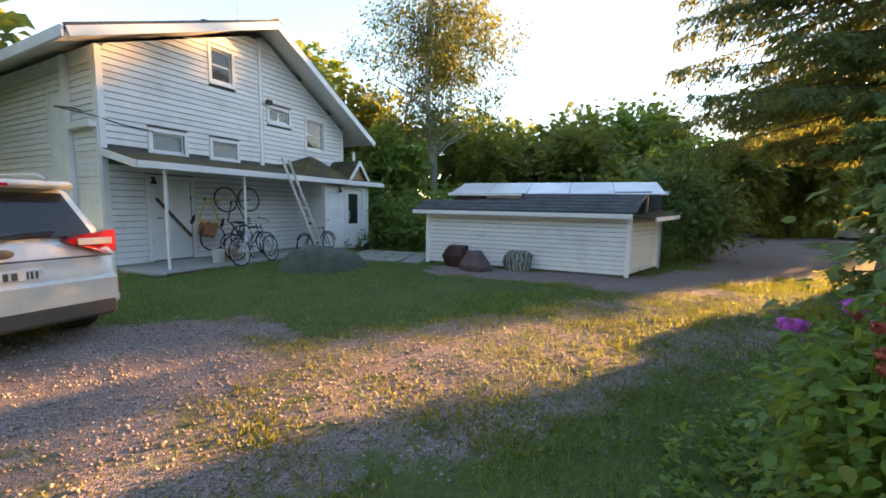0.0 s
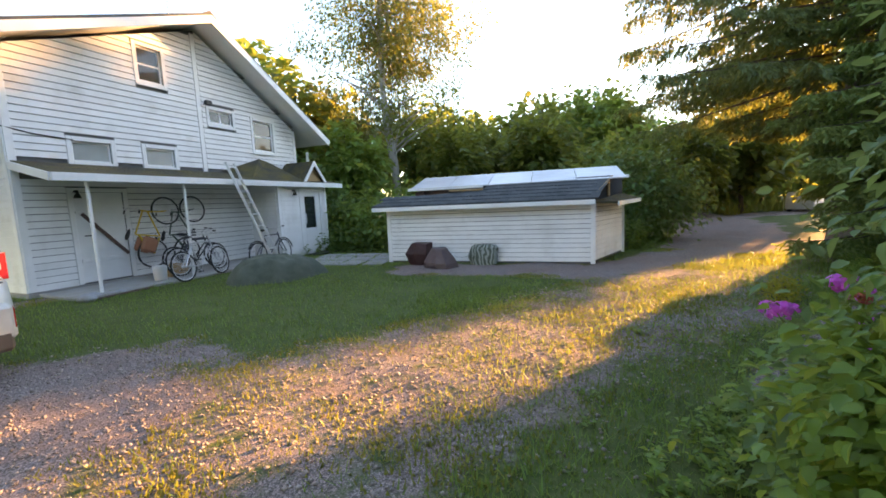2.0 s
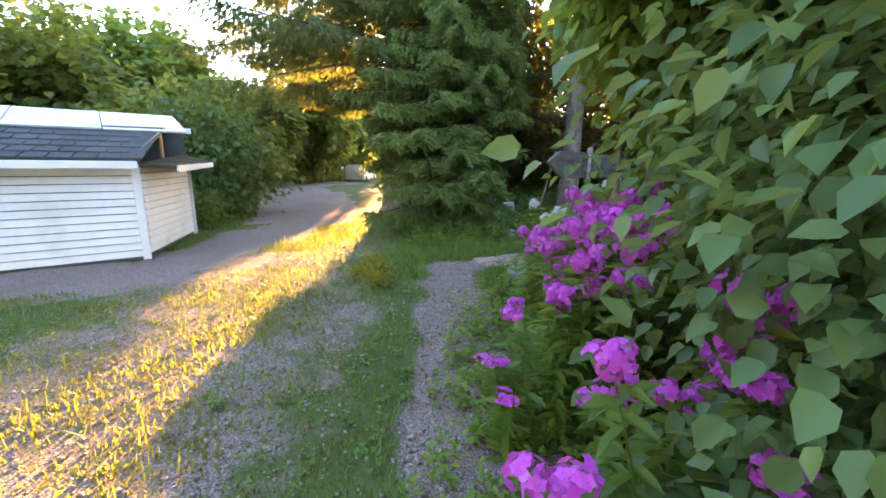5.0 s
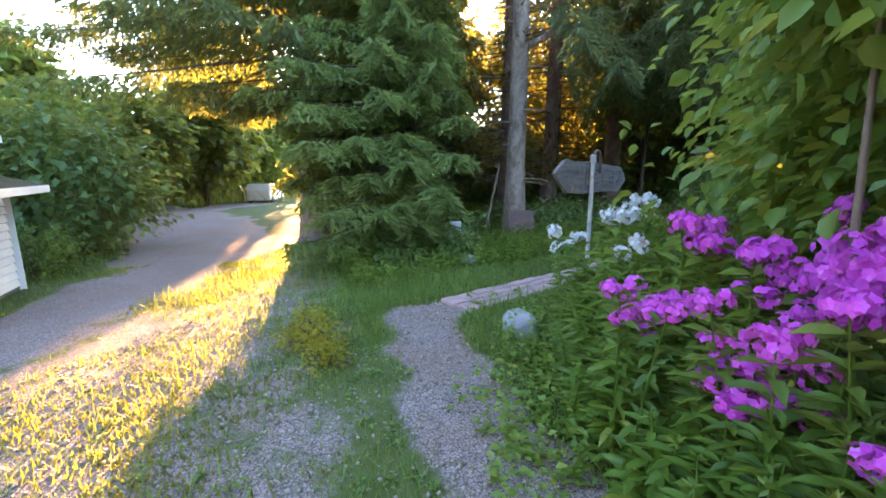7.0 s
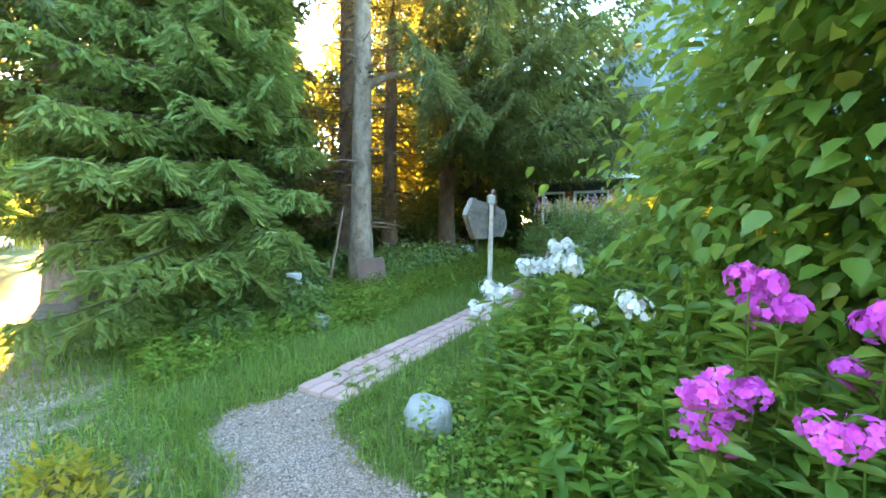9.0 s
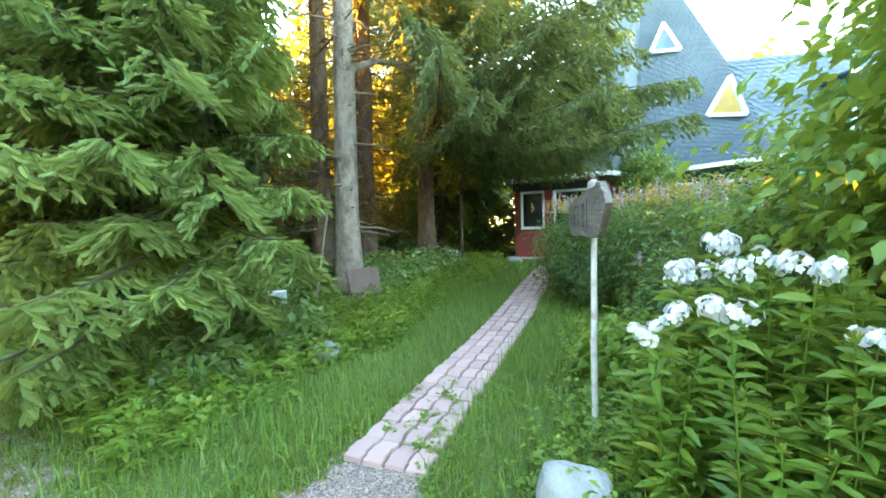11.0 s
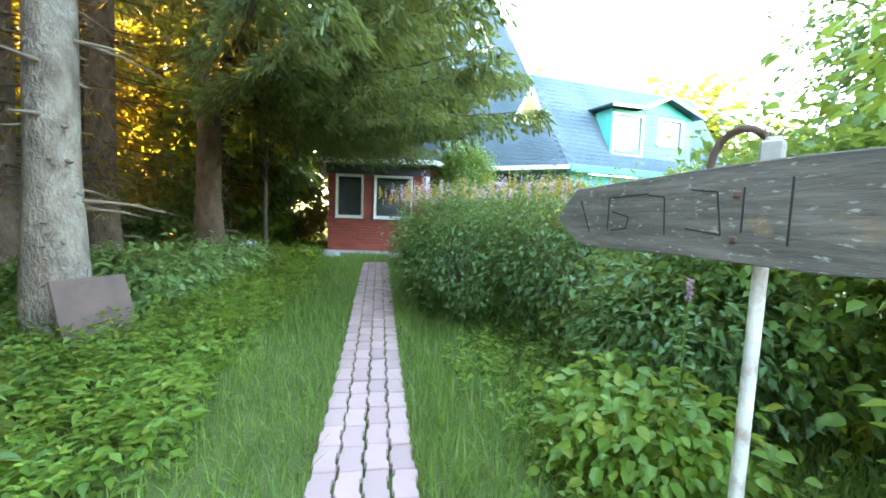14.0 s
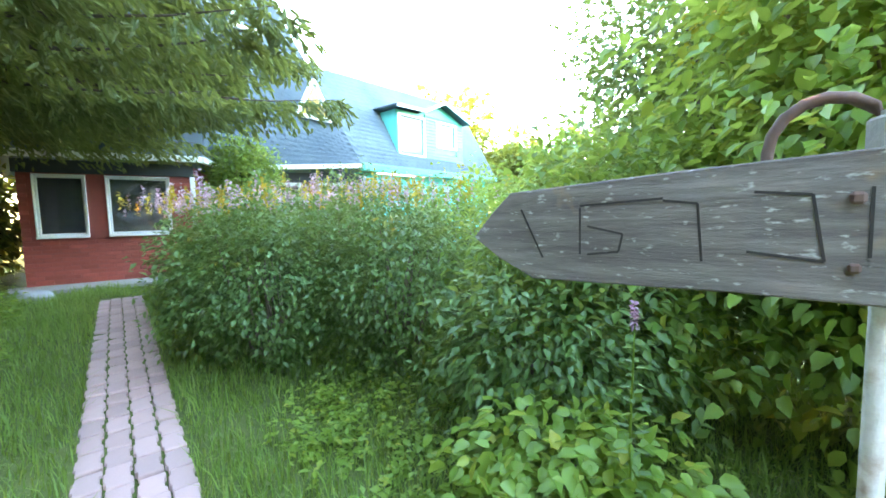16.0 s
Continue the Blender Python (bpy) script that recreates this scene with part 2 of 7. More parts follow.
def part(name, bm, material, parent=None, label=""):
    me = bpy.data.meshes.new(name)
    bm.to_mesh(me)
    bm.free()
    return part_of(name, me, material, parent, label)


def part_of(name, me, material, parent=None, label=""):
    ob = new(name, me)
    if not me.materials:
        me.materials.append(material)
    ob.parent = parent
    if label:
        ob["label"] = label
    return ob


def thing(name, label, category, m=None, group="", kind=""):
    ob = new(name)
    ob.empty_display_size = 0.1
    if m is not None:
        ob.matrix_world = m
    return tagged(ob, label, category, group, kind)


def box(lo, hi, bevel=0.0, bm=None, m=None):
    """A box from its low to its high corner, with its edges eased."""
    b = bmesh.new()
    mid = [(a + c) / 2 for a, c in zip(lo, hi)]
    size = [abs(c - a) for a, c in zip(lo, hi)]
    bmesh.ops.create_cube(b, size=1, matrix=Matrix.Translation(mid) @ Matrix.Diagonal((*size, 1)))
    if bevel:
        bmesh.ops.bevel(b, geom=b.edges[:], offset=bevel, segments=1, affect="EDGES")
    return merged(b, bm, m)


def merged(b, bm=None, m=None):
    if m is not None:
        bmesh.ops.transform(b, matrix=m, verts=b.verts)
    if bm is None:
        return b
    me = bpy.data.meshes.new("tmp")
    b.to_mesh(me)
    b.free()
    bm.from_mesh(me)
    bpy.data.meshes.remove(me)
    return bm


def mesh_np(name, verts, faces, smooth=False):
    me = bpy.data.meshes.new(name)
    verts, faces = np.asarray(verts, dtype=np.float32), np.asarray(faces, dtype=np.int32)
    k = faces.shape[1]
    me.vertices.add(len(verts))
    me.vertices.foreach_set("co", verts.ravel())
    me.loops.add(faces.size)
    me.loops.foreach_set("vertex_index", faces.ravel())
    me.polygons.add(len(faces))
    me.polygons.foreach_set("loop_start", np.arange(0, faces.size, k, dtype=np.int32))
    me.polygons.foreach_set("loop_total", np.full(len(faces), k, dtype=np.int32))
    if smooth:
        me.polygons.foreach_set("use_smooth", np.ones(len(faces), dtype=bool))
    me.update(calc_edges=True)
    me.validate()
    return me


def prism(outline, lo, hi, axis="z", bm=None):
    """A closed outline of (a, b) drawn out from lo to hi along an axis: z takes (x, y), y takes (x, z), x takes (y, z)."""
    b = bmesh.new()
    at = {"z": lambda p, h: (p[0], p[1], h), "y": lambda p, h: (p[0], h, p[1]), "x": lambda p, h: (h, p[0], p[1])}[axis]
    low, high = [b.verts.new(at(p, lo)) for p in outline], [b.verts.new(at(p, hi)) for p in outline]
    b.faces.new(low), b.faces.new(high)
    for i in range(len(outline)):
        j = (i + 1) % len(outline)
        b.faces.new((low[i], low[j], high[j], high[i]))
    bmesh.ops.recalc_face_normals(b, faces=b.faces)
    return merged(b, bm)


def slab(corners, thick, bm=None):
    """A plate whose upper face has the given corners, with its thickness below."""
    b = bmesh.new()
    up = (Vector(corners[1]) - Vector(corners[0])).cross(Vector(corners[2]) - Vector(corners[0])).normalized()
    if up.z < 0:
        up = -up
    top, low = [b.verts.new(c) for c in corners], [b.verts.new(Vector(c) - up * thick) for c in corners]
    b.faces.new(top), b.faces.new(low)
    for i in range(len(corners)):
        j = (i + 1) % len(corners)
        b.faces.new((top[i], top[j], low[j], low[i]))
    bmesh.ops.recalc_face_normals(b, faces=b.faces)
    return merged(b, bm)


def tube_np(path, radii, sides=7):
    path, radii = np.asarray(path, float), np.asarray(radii, float)
    n = len(path)
    tang = np.gradient(path, axis=0)
    tang /= np.linalg.norm(tang, axis=1)[:, None] + 1e-9
    ref = np.where(np.abs(tang[:, 2:3]) > 0.9, np.array([[1.0, 0, 0]]), np.array([[0, 0, 1.0]]))
    a = np.cross(tang, ref)
    a /= np.linalg.norm(a, axis=1)[:, None] + 1e-9
    b = np.cross(tang, a)
    ang = np.linspace(0, 2 * np.pi, sides, endpoint=False)
    v = path[:, None, :] + radii[:, None, None] * (np.cos(ang)[None, :, None] * a[:, None, :] + np.sin(ang)[None, :, None] * b[:, None, :])
    i, j = np.meshgrid(np.arange(n - 1), np.arange(sides), indexing="ij")
    j2 = (j + 1) % sides
    f = np.stack([i * sides + j, i * sides + j2, (i + 1) * sides + j2, (i + 1) * sides + j], -1).reshape(-1, 4)
    return v.reshape(-1, 3), f


def join_np(pieces):
    vs, fs, o = [], [], 0
    for v, f in pieces:
        vs.append(v), fs.append(f + o)
        o += len(v)
    return np.concatenate(vs), np.concatenate(fs)


def tube(name, path, radii, material, parent, label="", sides=8):
    if np.isscalar(radii):
        radii = [radii] * len(path)
    return part_of(name, mesh_np(name, *tube_np(path, radii, sides), smooth=True), material, parent, label)


def ring(name, centre, u, v, radius, tube_r, material, parent, label="", turns=20):
    """A closed round tube in the plane of u and v."""
    a = np.linspace(0, 2 * np.pi, turns + 1)
    c, u, v = np.array(centre, float), np.array(u, float), np.array(v, float)
    pts = c + radius * (np.cos(a)[:, None] * u + np.sin(a)[:, None] * v)
    return tube(name, pts, tube_r, material, parent, label, 6)


def leaves_np(p, d, up, length, width, fold=0.2):
    """Folded leaves: base, two sides, tip."""
    d = d / (np.linalg.norm(d, axis=1)[:, None] + 1e-9)
    s = np.cross(d, up)
    s /= np.linalg.norm(s, axis=1)[:, None] + 1e-9
    nrm = np.cross(s, d)
    length, width = np.broadcast_to(length, len(p))[:, None], np.broadcast_to(width, len(p))[:, None]
    mid = p + d * length * 0.42
    v = np.stack([p, mid + s * width / 2 + nrm * width * fold, p + d * length - nrm * length * 0.12, mid - s * width / 2 + nrm * width * fold], 1).reshape(-1, 3)
    k = np.arange(len(p))[:, None] * 4
    f = np.concatenate([k + np.array([[0, 1, 2]]), k + np.array([[0, 2, 3]])], 1).reshape(-1, 3)
    return v, f


def oval_leaves_np(p, d, up, length, width, fold=0.15):
    """Broad leaves with a rounded outline and a pointed, drooping tip."""
    d = d / (np.linalg.norm(d, axis=1)[:, None] + 1e-9)
    s = np.cross(d, up)
    s /= np.linalg.norm(s, axis=1)[:, None] + 1e-9
    nrm = np.cross(s, d)
    length, width = np.broadcast_to(length, len(p))[:, None], np.broadcast_to(width, len(p))[:, None]

    def at(t, w, h):
        return p + d * length * t + s * width * w + nrm * (abs(w) * width * fold * 2 - length * h)
    v = np.stack([p, at(0.22, 0.42, 0), at(0.6, 0.44, 0.04), at(1.0, 0, 0.2), at(0.6, -0.44, 0.04), at(0.22, -0.42, 0)], 1).reshape(-1, 3)
    k = np.arange(len(p))[:, None] * 6
    f = np.concatenate([k + np.array([[0, 1, 2]]), k + np.array([[0, 2, 3]]), k + np.array([[0, 3, 4]]), k + np.array([[0, 4, 5]])], 1).reshape(-1, 3)
    return v, f


def leaf_mesh(name, p, d, length, width, material, parent, label="", fold=0.2, up=None, oval=False):
    if up is None:
        up = rng.normal(0, 0.35, p.shape) + np.array([0, 0, 1.0])
    if oval:
        return part_of(name, mesh_np(name, *oval_leaves_np(p, d, up, length, width, fold), smooth=True), material, parent, label)
    return part_of(name, mesh_np(name, *leaves_np(p, d, up, length, width, fold)), material, parent, label)


def shoots_np(p, d, length, width):
    """Spruce shoots: two rounded blades crossed on one twig, so that each has body from every side."""
    up = rng.normal(0, 0.35, p.shape) + np.array([0, 0, 1.0])
    d = d / (np.linalg.norm(d, axis=1)[:, None] + 1e-9)
    side = np.cross(d, up)
    return join_np([oval_leaves_np(p, d, up, length, width, -0.12), oval_leaves_np(p, d, side, length, width * 0.8, 0.0)])


def smooth01(v):
    v = np.clip(v, 0, 1)
    return v * v * (3 - 2 * v)


def ground_z(x, y):
    """The yard is level; it rises gently towards the trees and the red house."""
    return 0.25 * smooth01((np.asarray(x, float) - 8.5) / 5.0)


def to_segments(x, y, pts):
    best = np.full(np.shape(x), 1e9)
    for (ax, ay), (bx, by) in zip(pts, pts[1:]):
        dx, dy = bx - ax, by - ay
        t = np.clip(((x - ax) * dx + (y - ay) * dy) / (dx * dx + dy * dy), 0, 1)
        best = np.minimum(best, np.hypot(x - ax - t * dx, y - ay - t * dy))
    return best


def wave(x, y, k=1.0, s=0.0):
    """A cheap uneven field between about -1 and 1."""
    return (np.sin(x * 1.7 * k + 1.3 * np.sin(y * 2.1 * k + s)) + np.sin(y * 2.3 * k - 1.1 * np.sin(x * 1.9 * k + 2 * s)) + np.sin((x + y) * 4.1 * k + s) * 0.6) / 2.6


PATH_A, PATH_B = Vector((6.48, 4.50)), Vector((14.0, -0.84))


def gravel_at(x, y):
    """How bare the ground is: the drive, the strip before the shed, the pad before the brick path and the road."""
    w = wave(x, y, 1.3) * 0.28 + wave(x, y, 3.7, 2.0) * 0.14
    drive = smooth01((1.85 + w - to_segments(x, y, [(-14, -5.5), (-4, 1.7), (2, 4.6), (9.5, 10.0)])) / 0.9) * 0.60
    front = smooth01((0.98 + w - to_segments(x, y, [(0.3, 9.3), (4.0, 7.9), (6.3, 9.0), (8.5, 10.5)])) / 0.4)
    pad = smooth01((0.52 + 0.5 * w - to_segments(x, y, [(6.15, 4.7), (5.3, 4.25), (4.3, 3.55), (2.9, 2.75)])) / 0.25) * 0.95
    road = smooth01((1.9 + w - to_segments(x, y, [(8.5, 10.2), (12.2, 15.5), (17, 26), (22, 60)])) / 0.7)
    turn = smooth01((1.5 + w - to_segments(x, y, [(13, 17), (22, 20), (45, 22)])) / 0.7)
    car = smooth01((1.9 + 1.5 * w - to_segments(x, y, [(-5.0, 2.6), (-3.0, 3.4)])) / 0.9)
    house = smooth01((0.55 + 0.5 * w - to_segments(x, y, [(-7.2, 7.4), (-5.6, 9.3), (-4.6, 11.2)])) / 0.35) * 0.8
    return np.max([drive, front, pad, road, turn, car, house], axis=0)


def ground_material():
    m, nt, bsdf = nodes_of("yard_ground")
    at = nt.nodes.new("ShaderNodeAttribute")
    at.attribute_name = "bare"
    tc = nt.nodes.new("ShaderNodeTexCoord")

    def pebbles(scale):
        v = nt.nodes.new("ShaderNodeTexVoronoi")
        v.inputs["Scale"].default_value = scale
        nt.links.new(tc.outputs["Object"], v.inputs[0])
        return v
    small, big = pebbles(85.0), pebbles(21.0)
    stone = mixed(nt, small.outputs["Color"], (0.17, 0.135, 0.125), (0.50, 0.40, 0.37))
    stone = mixed(nt, ramp(nt, noise_of(nt, 1.1, 5), 0.42, 0.62), stone, mixed(nt, small.outputs["Color"], (0.25, 0.165, 0.135), (0.40, 0.285, 0.245)))
    stone = mixed(nt, ramp(nt, small.outputs["Distance"], 0.35, 0.75), stone, (0.12, 0.10, 0.085))
    soil = mixed(nt, ramp(nt, noise_of(nt, 2.2, 6), 0.35, 0.65), (0.055, 0.085, 0.022), (0.095, 0.125, 0.035))
    soil = mixed(nt, ramp(nt, noise_of(nt, 30, 4), 0.45, 0.7), soil, (0.125, 0.14, 0.05))
    patch = nt.nodes.new("ShaderNodeMath")
    patch.operation = "ADD"
    nt.links.new(at.outputs["Fac"], patch.inputs[0])
    low = nt.nodes.new("ShaderNodeMath")
    low.operation = "MULTIPLY_ADD"
    nt.links.new(noise_of(nt, 3.2, 6, rough=0.7), low.inputs[0])
    low.inputs[1].default_value, low.inputs[2].default_value = 1.3, -0.65
    nt.links.new(low.outputs[0], patch.inputs[1])
    bare = ramp(nt, patch.outputs[0], 0.38, 0.62)
    nt.links.new(mixed(nt, bare, soil, stone), bsdf.inputs["Base Color"])
    bsdf.inputs["Roughness"].default_value = 0.95
    bsdf.inputs["Specular IOR Level"].default_value = 0.2
    h = nt.nodes.new("ShaderNodeMath")
    h.operation = "MULTIPLY_ADD"
    nt.links.new(small.outputs["Distance"], h.inputs[0])
    h.inputs[1].default_value = -0.6
    nt.links.new(noise_of(nt, 9, 5), h.inputs[2])
    bumped(nt, bsdf, h.outputs[0], 0.45, 0.012)
    return m


def build_ground():
    def line(lo, hi, step, reach):
        fine = np.arange(lo, hi + step / 2, step)
        grow = np.cumsum(0.5 * 1.35 ** np.arange(0, 24))
        grow = grow[grow < reach]
        return np.concatenate([lo - grow[::-1], fine, hi + grow])
    xs, ys = line(-9, 16, 0.14, 2500), line(-3, 17, 0.14, 2500)
    x, y = np.meshgrid(xs, ys, indexing="ij")
    near = smooth01((30 - np.hypot(x - 4, y - 5)) / 10)
    z = ground_z(x, y) + near * (0.018 * wave(x, y, 0.9) + 0.010 * wave(x, y, 3.1, 1.0))
    nx, ny = len(xs), len(ys)
    i, j = np.meshgrid(np.arange(nx - 1), np.arange(ny - 1), indexing="ij")
    f = np.stack([i * ny + j, (i + 1) * ny + j, (i + 1) * ny + j + 1, i * ny + j + 1], -1).reshape(-1, 4)
    me = mesh_np("ground", np.stack([x, y, z], -1).reshape(-1, 3), f, True)
    a = me.attributes.new("bare", "FLOAT", "POINT")
    a.data.foreach_set("value", gravel_at(x, y).ravel().astype(np.float32))
    return tagged(part_of("ground", me, ground_material()), "yard of patchy grass and pinkish gravel drive", "ground", kind="structure")


build_ground()


def rows_minus(x0, x1, za, zb, roof, holes):
    """The stretches of one board row left free by the openings."""
    spans = [(x0, x1)]
    for hx0, hx1, hz0, hz1 in holes:
        if hz0 < zb - 0.02 and hz1 > za + 0.02:
            nxt = []
            for a, b in spans:
                if hx0 > a:
                    nxt.append((a, min(b, hx0)))
                if hx1 < b:
                    nxt.append((max(a, hx1), b))
            spans = [(a, b) for a, b in nxt if b - a > 0.02]
    return spans


def siding(parent, m, length, z0, roof, holes, pitch, material, name="siding_board", proud=0.036):
    """Overlapping boards on a wall. m: x along the wall, -y outwards. roof(z) gives the free stretch at a height."""
    z = z0
    while True:
        a, b = roof(z + 0.005)
        c, d = roof(z + pitch)
        if b - a < 0.05 or d - c < 0.02:
            break
        for s, e in rows_minus(a, b, z, z + pitch, roof, holes):
            ts, te = max(s, min(c, e)), min(e, max(d, s))
            if te - ts < 0.01:
                continue
            o = rng.normal(0, 0.0015)
            v = [(s, -proud + o, z), (e, -proud + o, z), (te, -0.016, z + pitch - 0.013), (ts, -0.016, z + pitch - 0.013), (s, 0.004, z), (e, 0.004, z), (te, 0.004, z + pitch - 0.013), (ts, 0.004, z + pitch - 0.013)]
            f = [(0, 1, 2, 3), (5, 4, 7, 6), (4, 5, 1, 0), (3, 2, 6, 7), (4, 0, 3, 7), (1, 5, 6, 2)]
            me = bpy.data.meshes.new(name)
            me.from_pydata(v, [], f)
            ob = part_of(name, me, material, parent)
            ob.matrix_local = m
        z += pitch


def wall_body(holes, x0, x1, z0, z1, top, thick, bm=None):
    """A wall from y 0 to y thick with its openings cut through, under a top line top(x)."""
    bm = bm or bmesh.new()
    xs = sorted({x0, x1, *[v for h in holes for v in h[:2]], *top.knees})
    zs = sorted({z0, z1, *[v for h in holes for v in h[2:]]})
    for xa, xb in zip(xs, xs[1:]):
        for za, zb in zip(zs, zs[1:]):
            cx, cz = (xa + xb) / 2, (za + zb) / 2
            if any(h[0] < cx < h[1] and h[2] < cz < h[3] for h in holes):
                continue
            ta, tb = max(za, min(zb, top(xa))), max(za, min(zb, top(xb)))
            if ta - za + tb - za < 0.01:
                continue
            prism([(xa, za), (xb, za), (xb, tb), (xa, ta)], 0, thick, "y", bm)
    bmesh.ops.remove_doubles(bm, verts=bm.verts, dist=0.0005)
    return bm


class TopLine:
    def __init__(self, pts):
        self.pts, self.knees = pts, [p[0] for p in pts]

    def __call__(self, x):
        return float(np.interp(x, [p[0] for p in self.pts], [p[1] for p in self.pts]))


def window(name, m, w, h, label, glass, bars_v=0, bars_h=0, frame_w=0.09, material=None, parent=None, depth=0.10, curtain=False):
    """A window set in a wall: casing, sill, sash bars and a pane. m: x along, -y outwards, origin at the lower corner."""
    material = material or TRIM
    win = thing(name, label, "window", m, kind="structure") if parent is None else new(name)
    if parent is not None:
        win.parent, win.matrix_local = parent, m
        win["label"] = label
    bm = bmesh.new()
    for lo, hi in (((-frame_w, -0.045, -frame_w), (0, depth, h + frame_w)), ((w, -0.045, -frame_w), (w + frame_w, depth, h + frame_w)), ((0, -0.045, h), (w, depth, h + frame_w)), ((0, -0.045, -frame_w), (w, depth, 0))):
        box(lo, hi, 0.006, bm)
    part("window_frame", bm, material, win)
    part("window_sill", box((-frame_w, -0.085, -frame_w - 0.025), (w + frame_w, -0.046, -frame_w + 0.01), 0.005), material, win)
    bm = bmesh.new()
    for lo, hi in (((0, 0.02, 0), (0.04, 0.06, h)), ((w - 0.04, 0.02, 0), (w, 0.06, h)), ((0.04, 0.02, h - 0.04), (w - 0.04, 0.06, h)), ((0.04, 0.02, 0), (w - 0.04, 0.06, 0.04))):
        box(lo, hi, 0.004, bm)
    for i in range(bars_v):
        c = w * (i + 1) / (bars_v + 1)
        box((c - 0.02, 0.024, 0.04), (c + 0.02, 0.056, h - 0.04), 0.003, bm)
    for i in range(bars_h):
        c = h * (i + 1) / (bars_h + 1)
        box((0.04, 0.022, c - 0.022), (w - 0.04, 0.058, c + 0.022), 0.003, bm)
    part("sash", bm, material, win)
    pane = part("pane", box((0.03, 0.036, 0.03), (w - 0.03, 0.042, h - 0.03)), glass, win)
    pane.visible_shadow = False
    if curtain:
        xs = np.linspace(0.05, w - 0.05, 40)
        yy = 0.11 + 0.02 * np.sin(xs * 55)
        v = np.concatenate([np.stack([xs, yy, np.full(40, 0.03)], 1), np.stack([xs, yy, np.full(40, h * 0.55)], 1)])
        k = np.arange(39)
        part_of("curtain", mesh_np("curtain", v, np.stack([k, k + 1, k + 41, k + 40], 1), True), CURTAIN, win, "white half curtain")
    return win


# ---- white house ----
HOUSE = pose(-7.1, 8.4, 0, 0, 0, 62.23)


def on_house(s, y, z, rz=0):
    return HOUSE @ pose(s, y, z, 0, 0, rz)


def white_house():
    house = thing("white_house", "white clapboard two-storey house with dark gable roof", "house", HOUSE)
    wid, dep, ridge = 7.25, 9.0, 3.9
    top = TopLine([(0, 4.62), (ridge, 6.2), (wid, 4.15)])
    wins = [(2.43, 2.98, 4.59, 5.38), (0.97, 1.67, 2.63, 3.05), (2.38, 3.05, 2.63, 3.05), (4.12, 4.83, 3.9, 4.25), (5.54, 6.29, 3.3, 4.2)]
    door = (0.86, 1.78, 0.12, 2.0)
    holes = wins + [door]
    part("wall", wall_body(holes, 0, wid, 0, 6.3, top, 0.16), SHADOW_BACKING, house)
    bm = bmesh.new()
    box((0, 0.16, 0), (0.16, dep, 4.62), 0, bm), box((wid - 0.16, 0.16, 0), (wid, dep, 4.15), 0, bm)
    prism([(0.16, 0), (wid - 0.16, 0), (wid - 0.16, 4.2), (ridge, 6.2), (0.16, 4.68)], dep - 0.16, dep, "y", bm)
    box((0.16, 0.17, 2.3), (wid - 0.16, dep - 0.16, 2.5), 0, bm)
    part("rear_wall", bm, WHITE, house)
    part("plinth", box((-0.03, -0.03, -0.2), (wid + 0.03, dep, 0.09), 0.01), CONCRETE, house)

    def free(z):
        if z < 4.15:
            return 0.1, wid - 0.1
        a = 0.1 if z < 4.62 else max(0.1, ridge * (z - 4.62) / 1.58)
        return a, wid - 0.1 - (wid - 0.1 - ridge) * (z - 4.15) / 2.05
    fw = 0.09
    cut = [(a - fw, b + fw, c - fw, d + fw) for a, b, c, d in wins] + [(door[0] - 0.1, door[1] + 0.1, 0, door[3] + 0.1)] + [(3.78, 3.92, 2.55, 7), (0.0, 5.3, 2.28, 2.55)]
    siding(house, Matrix(), wid, 0.1, free, cut, 0.135, WHITE)
    part("vertical_trim", box((3.79, -0.035, 2.55), (3.91, 0.01, 6.1), 0.005), TRIM, house)
    for x in (0.0, wid - 0.1):
        part("corner_board", box((x - 0.012, -0.035, 0.1), (x + 0.11, 0.0, 4.62 if x == 0 else 4.1), 0.005), TRIM, house)
    # side wall of the near corner, with boards
    side = pose(0, dep, 0, 0, 0, -90)
    siding(house, side, dep, 0.1, lambda z: (0.05, dep - 0.12) if z < 4.5 else (0, 0), [(dep - 2.3, dep - 1.5, 1.9, 4.0)], 0.135, WHITE)
    part("corner_board", box((-0.035, 0.0, 0.1), (0.0, 0.13, 4.6), 0.005), TRIM, house)
    part("side_post", box((-0.12, 1.1, 0.1), (-0.03, 1.3, 4.55), 0.008), TRIM, house)
    part("side_ledge", box((-0.16, 0.02, 2.98), (-0.025, 1.1, 3.1), 0.008), TRIM, house)
    window("window", pose(0, 2.2, 2.0, 0, 0, -90), 0.6, 1.9, "tall window with sunlit trees' reflection painted as amber glass", GLASS_SUN_REFLECTION, parent=house)
    names = [(0, 1, GLASS_DARK, False), (0, 0, GLASS_MILK, False), (0, 0, GLASS_MILK, False), (1, 0, GLASS_DARK, False), (0, 1, GLASS_DARK, False)]
    for (a, b, c, d), (bv, bh, g, cur) in zip(wins, names):
        window("window", pose(a, 0, c), b - a, d - c, "white-framed window", g, bv, bh, parent=house, curtain=cur)
    # roof: two slopes with eaves, white barge boards and soffits
    ov, back = -0.75, dep + 0.4
    lz, rz_ = 4.62 - 0.7 * 0.405, 4.15 - 0.95 * 0.612
    for name, pts in (("roof_slope", [(-0.7, lz + 0.28), (ridge, 6.48)]), ("roof_slope", [(ridge, 6.48), (wid + 0.95, rz_ + 0.3)])):
        (xa, za), (xb, zb) = pts
        part(name, slab([(xa, ov, za), (xb, ov, zb), (xb, back, zb), (xa, back, za)], 0.06), TAR, house, "dark felt roof slope")
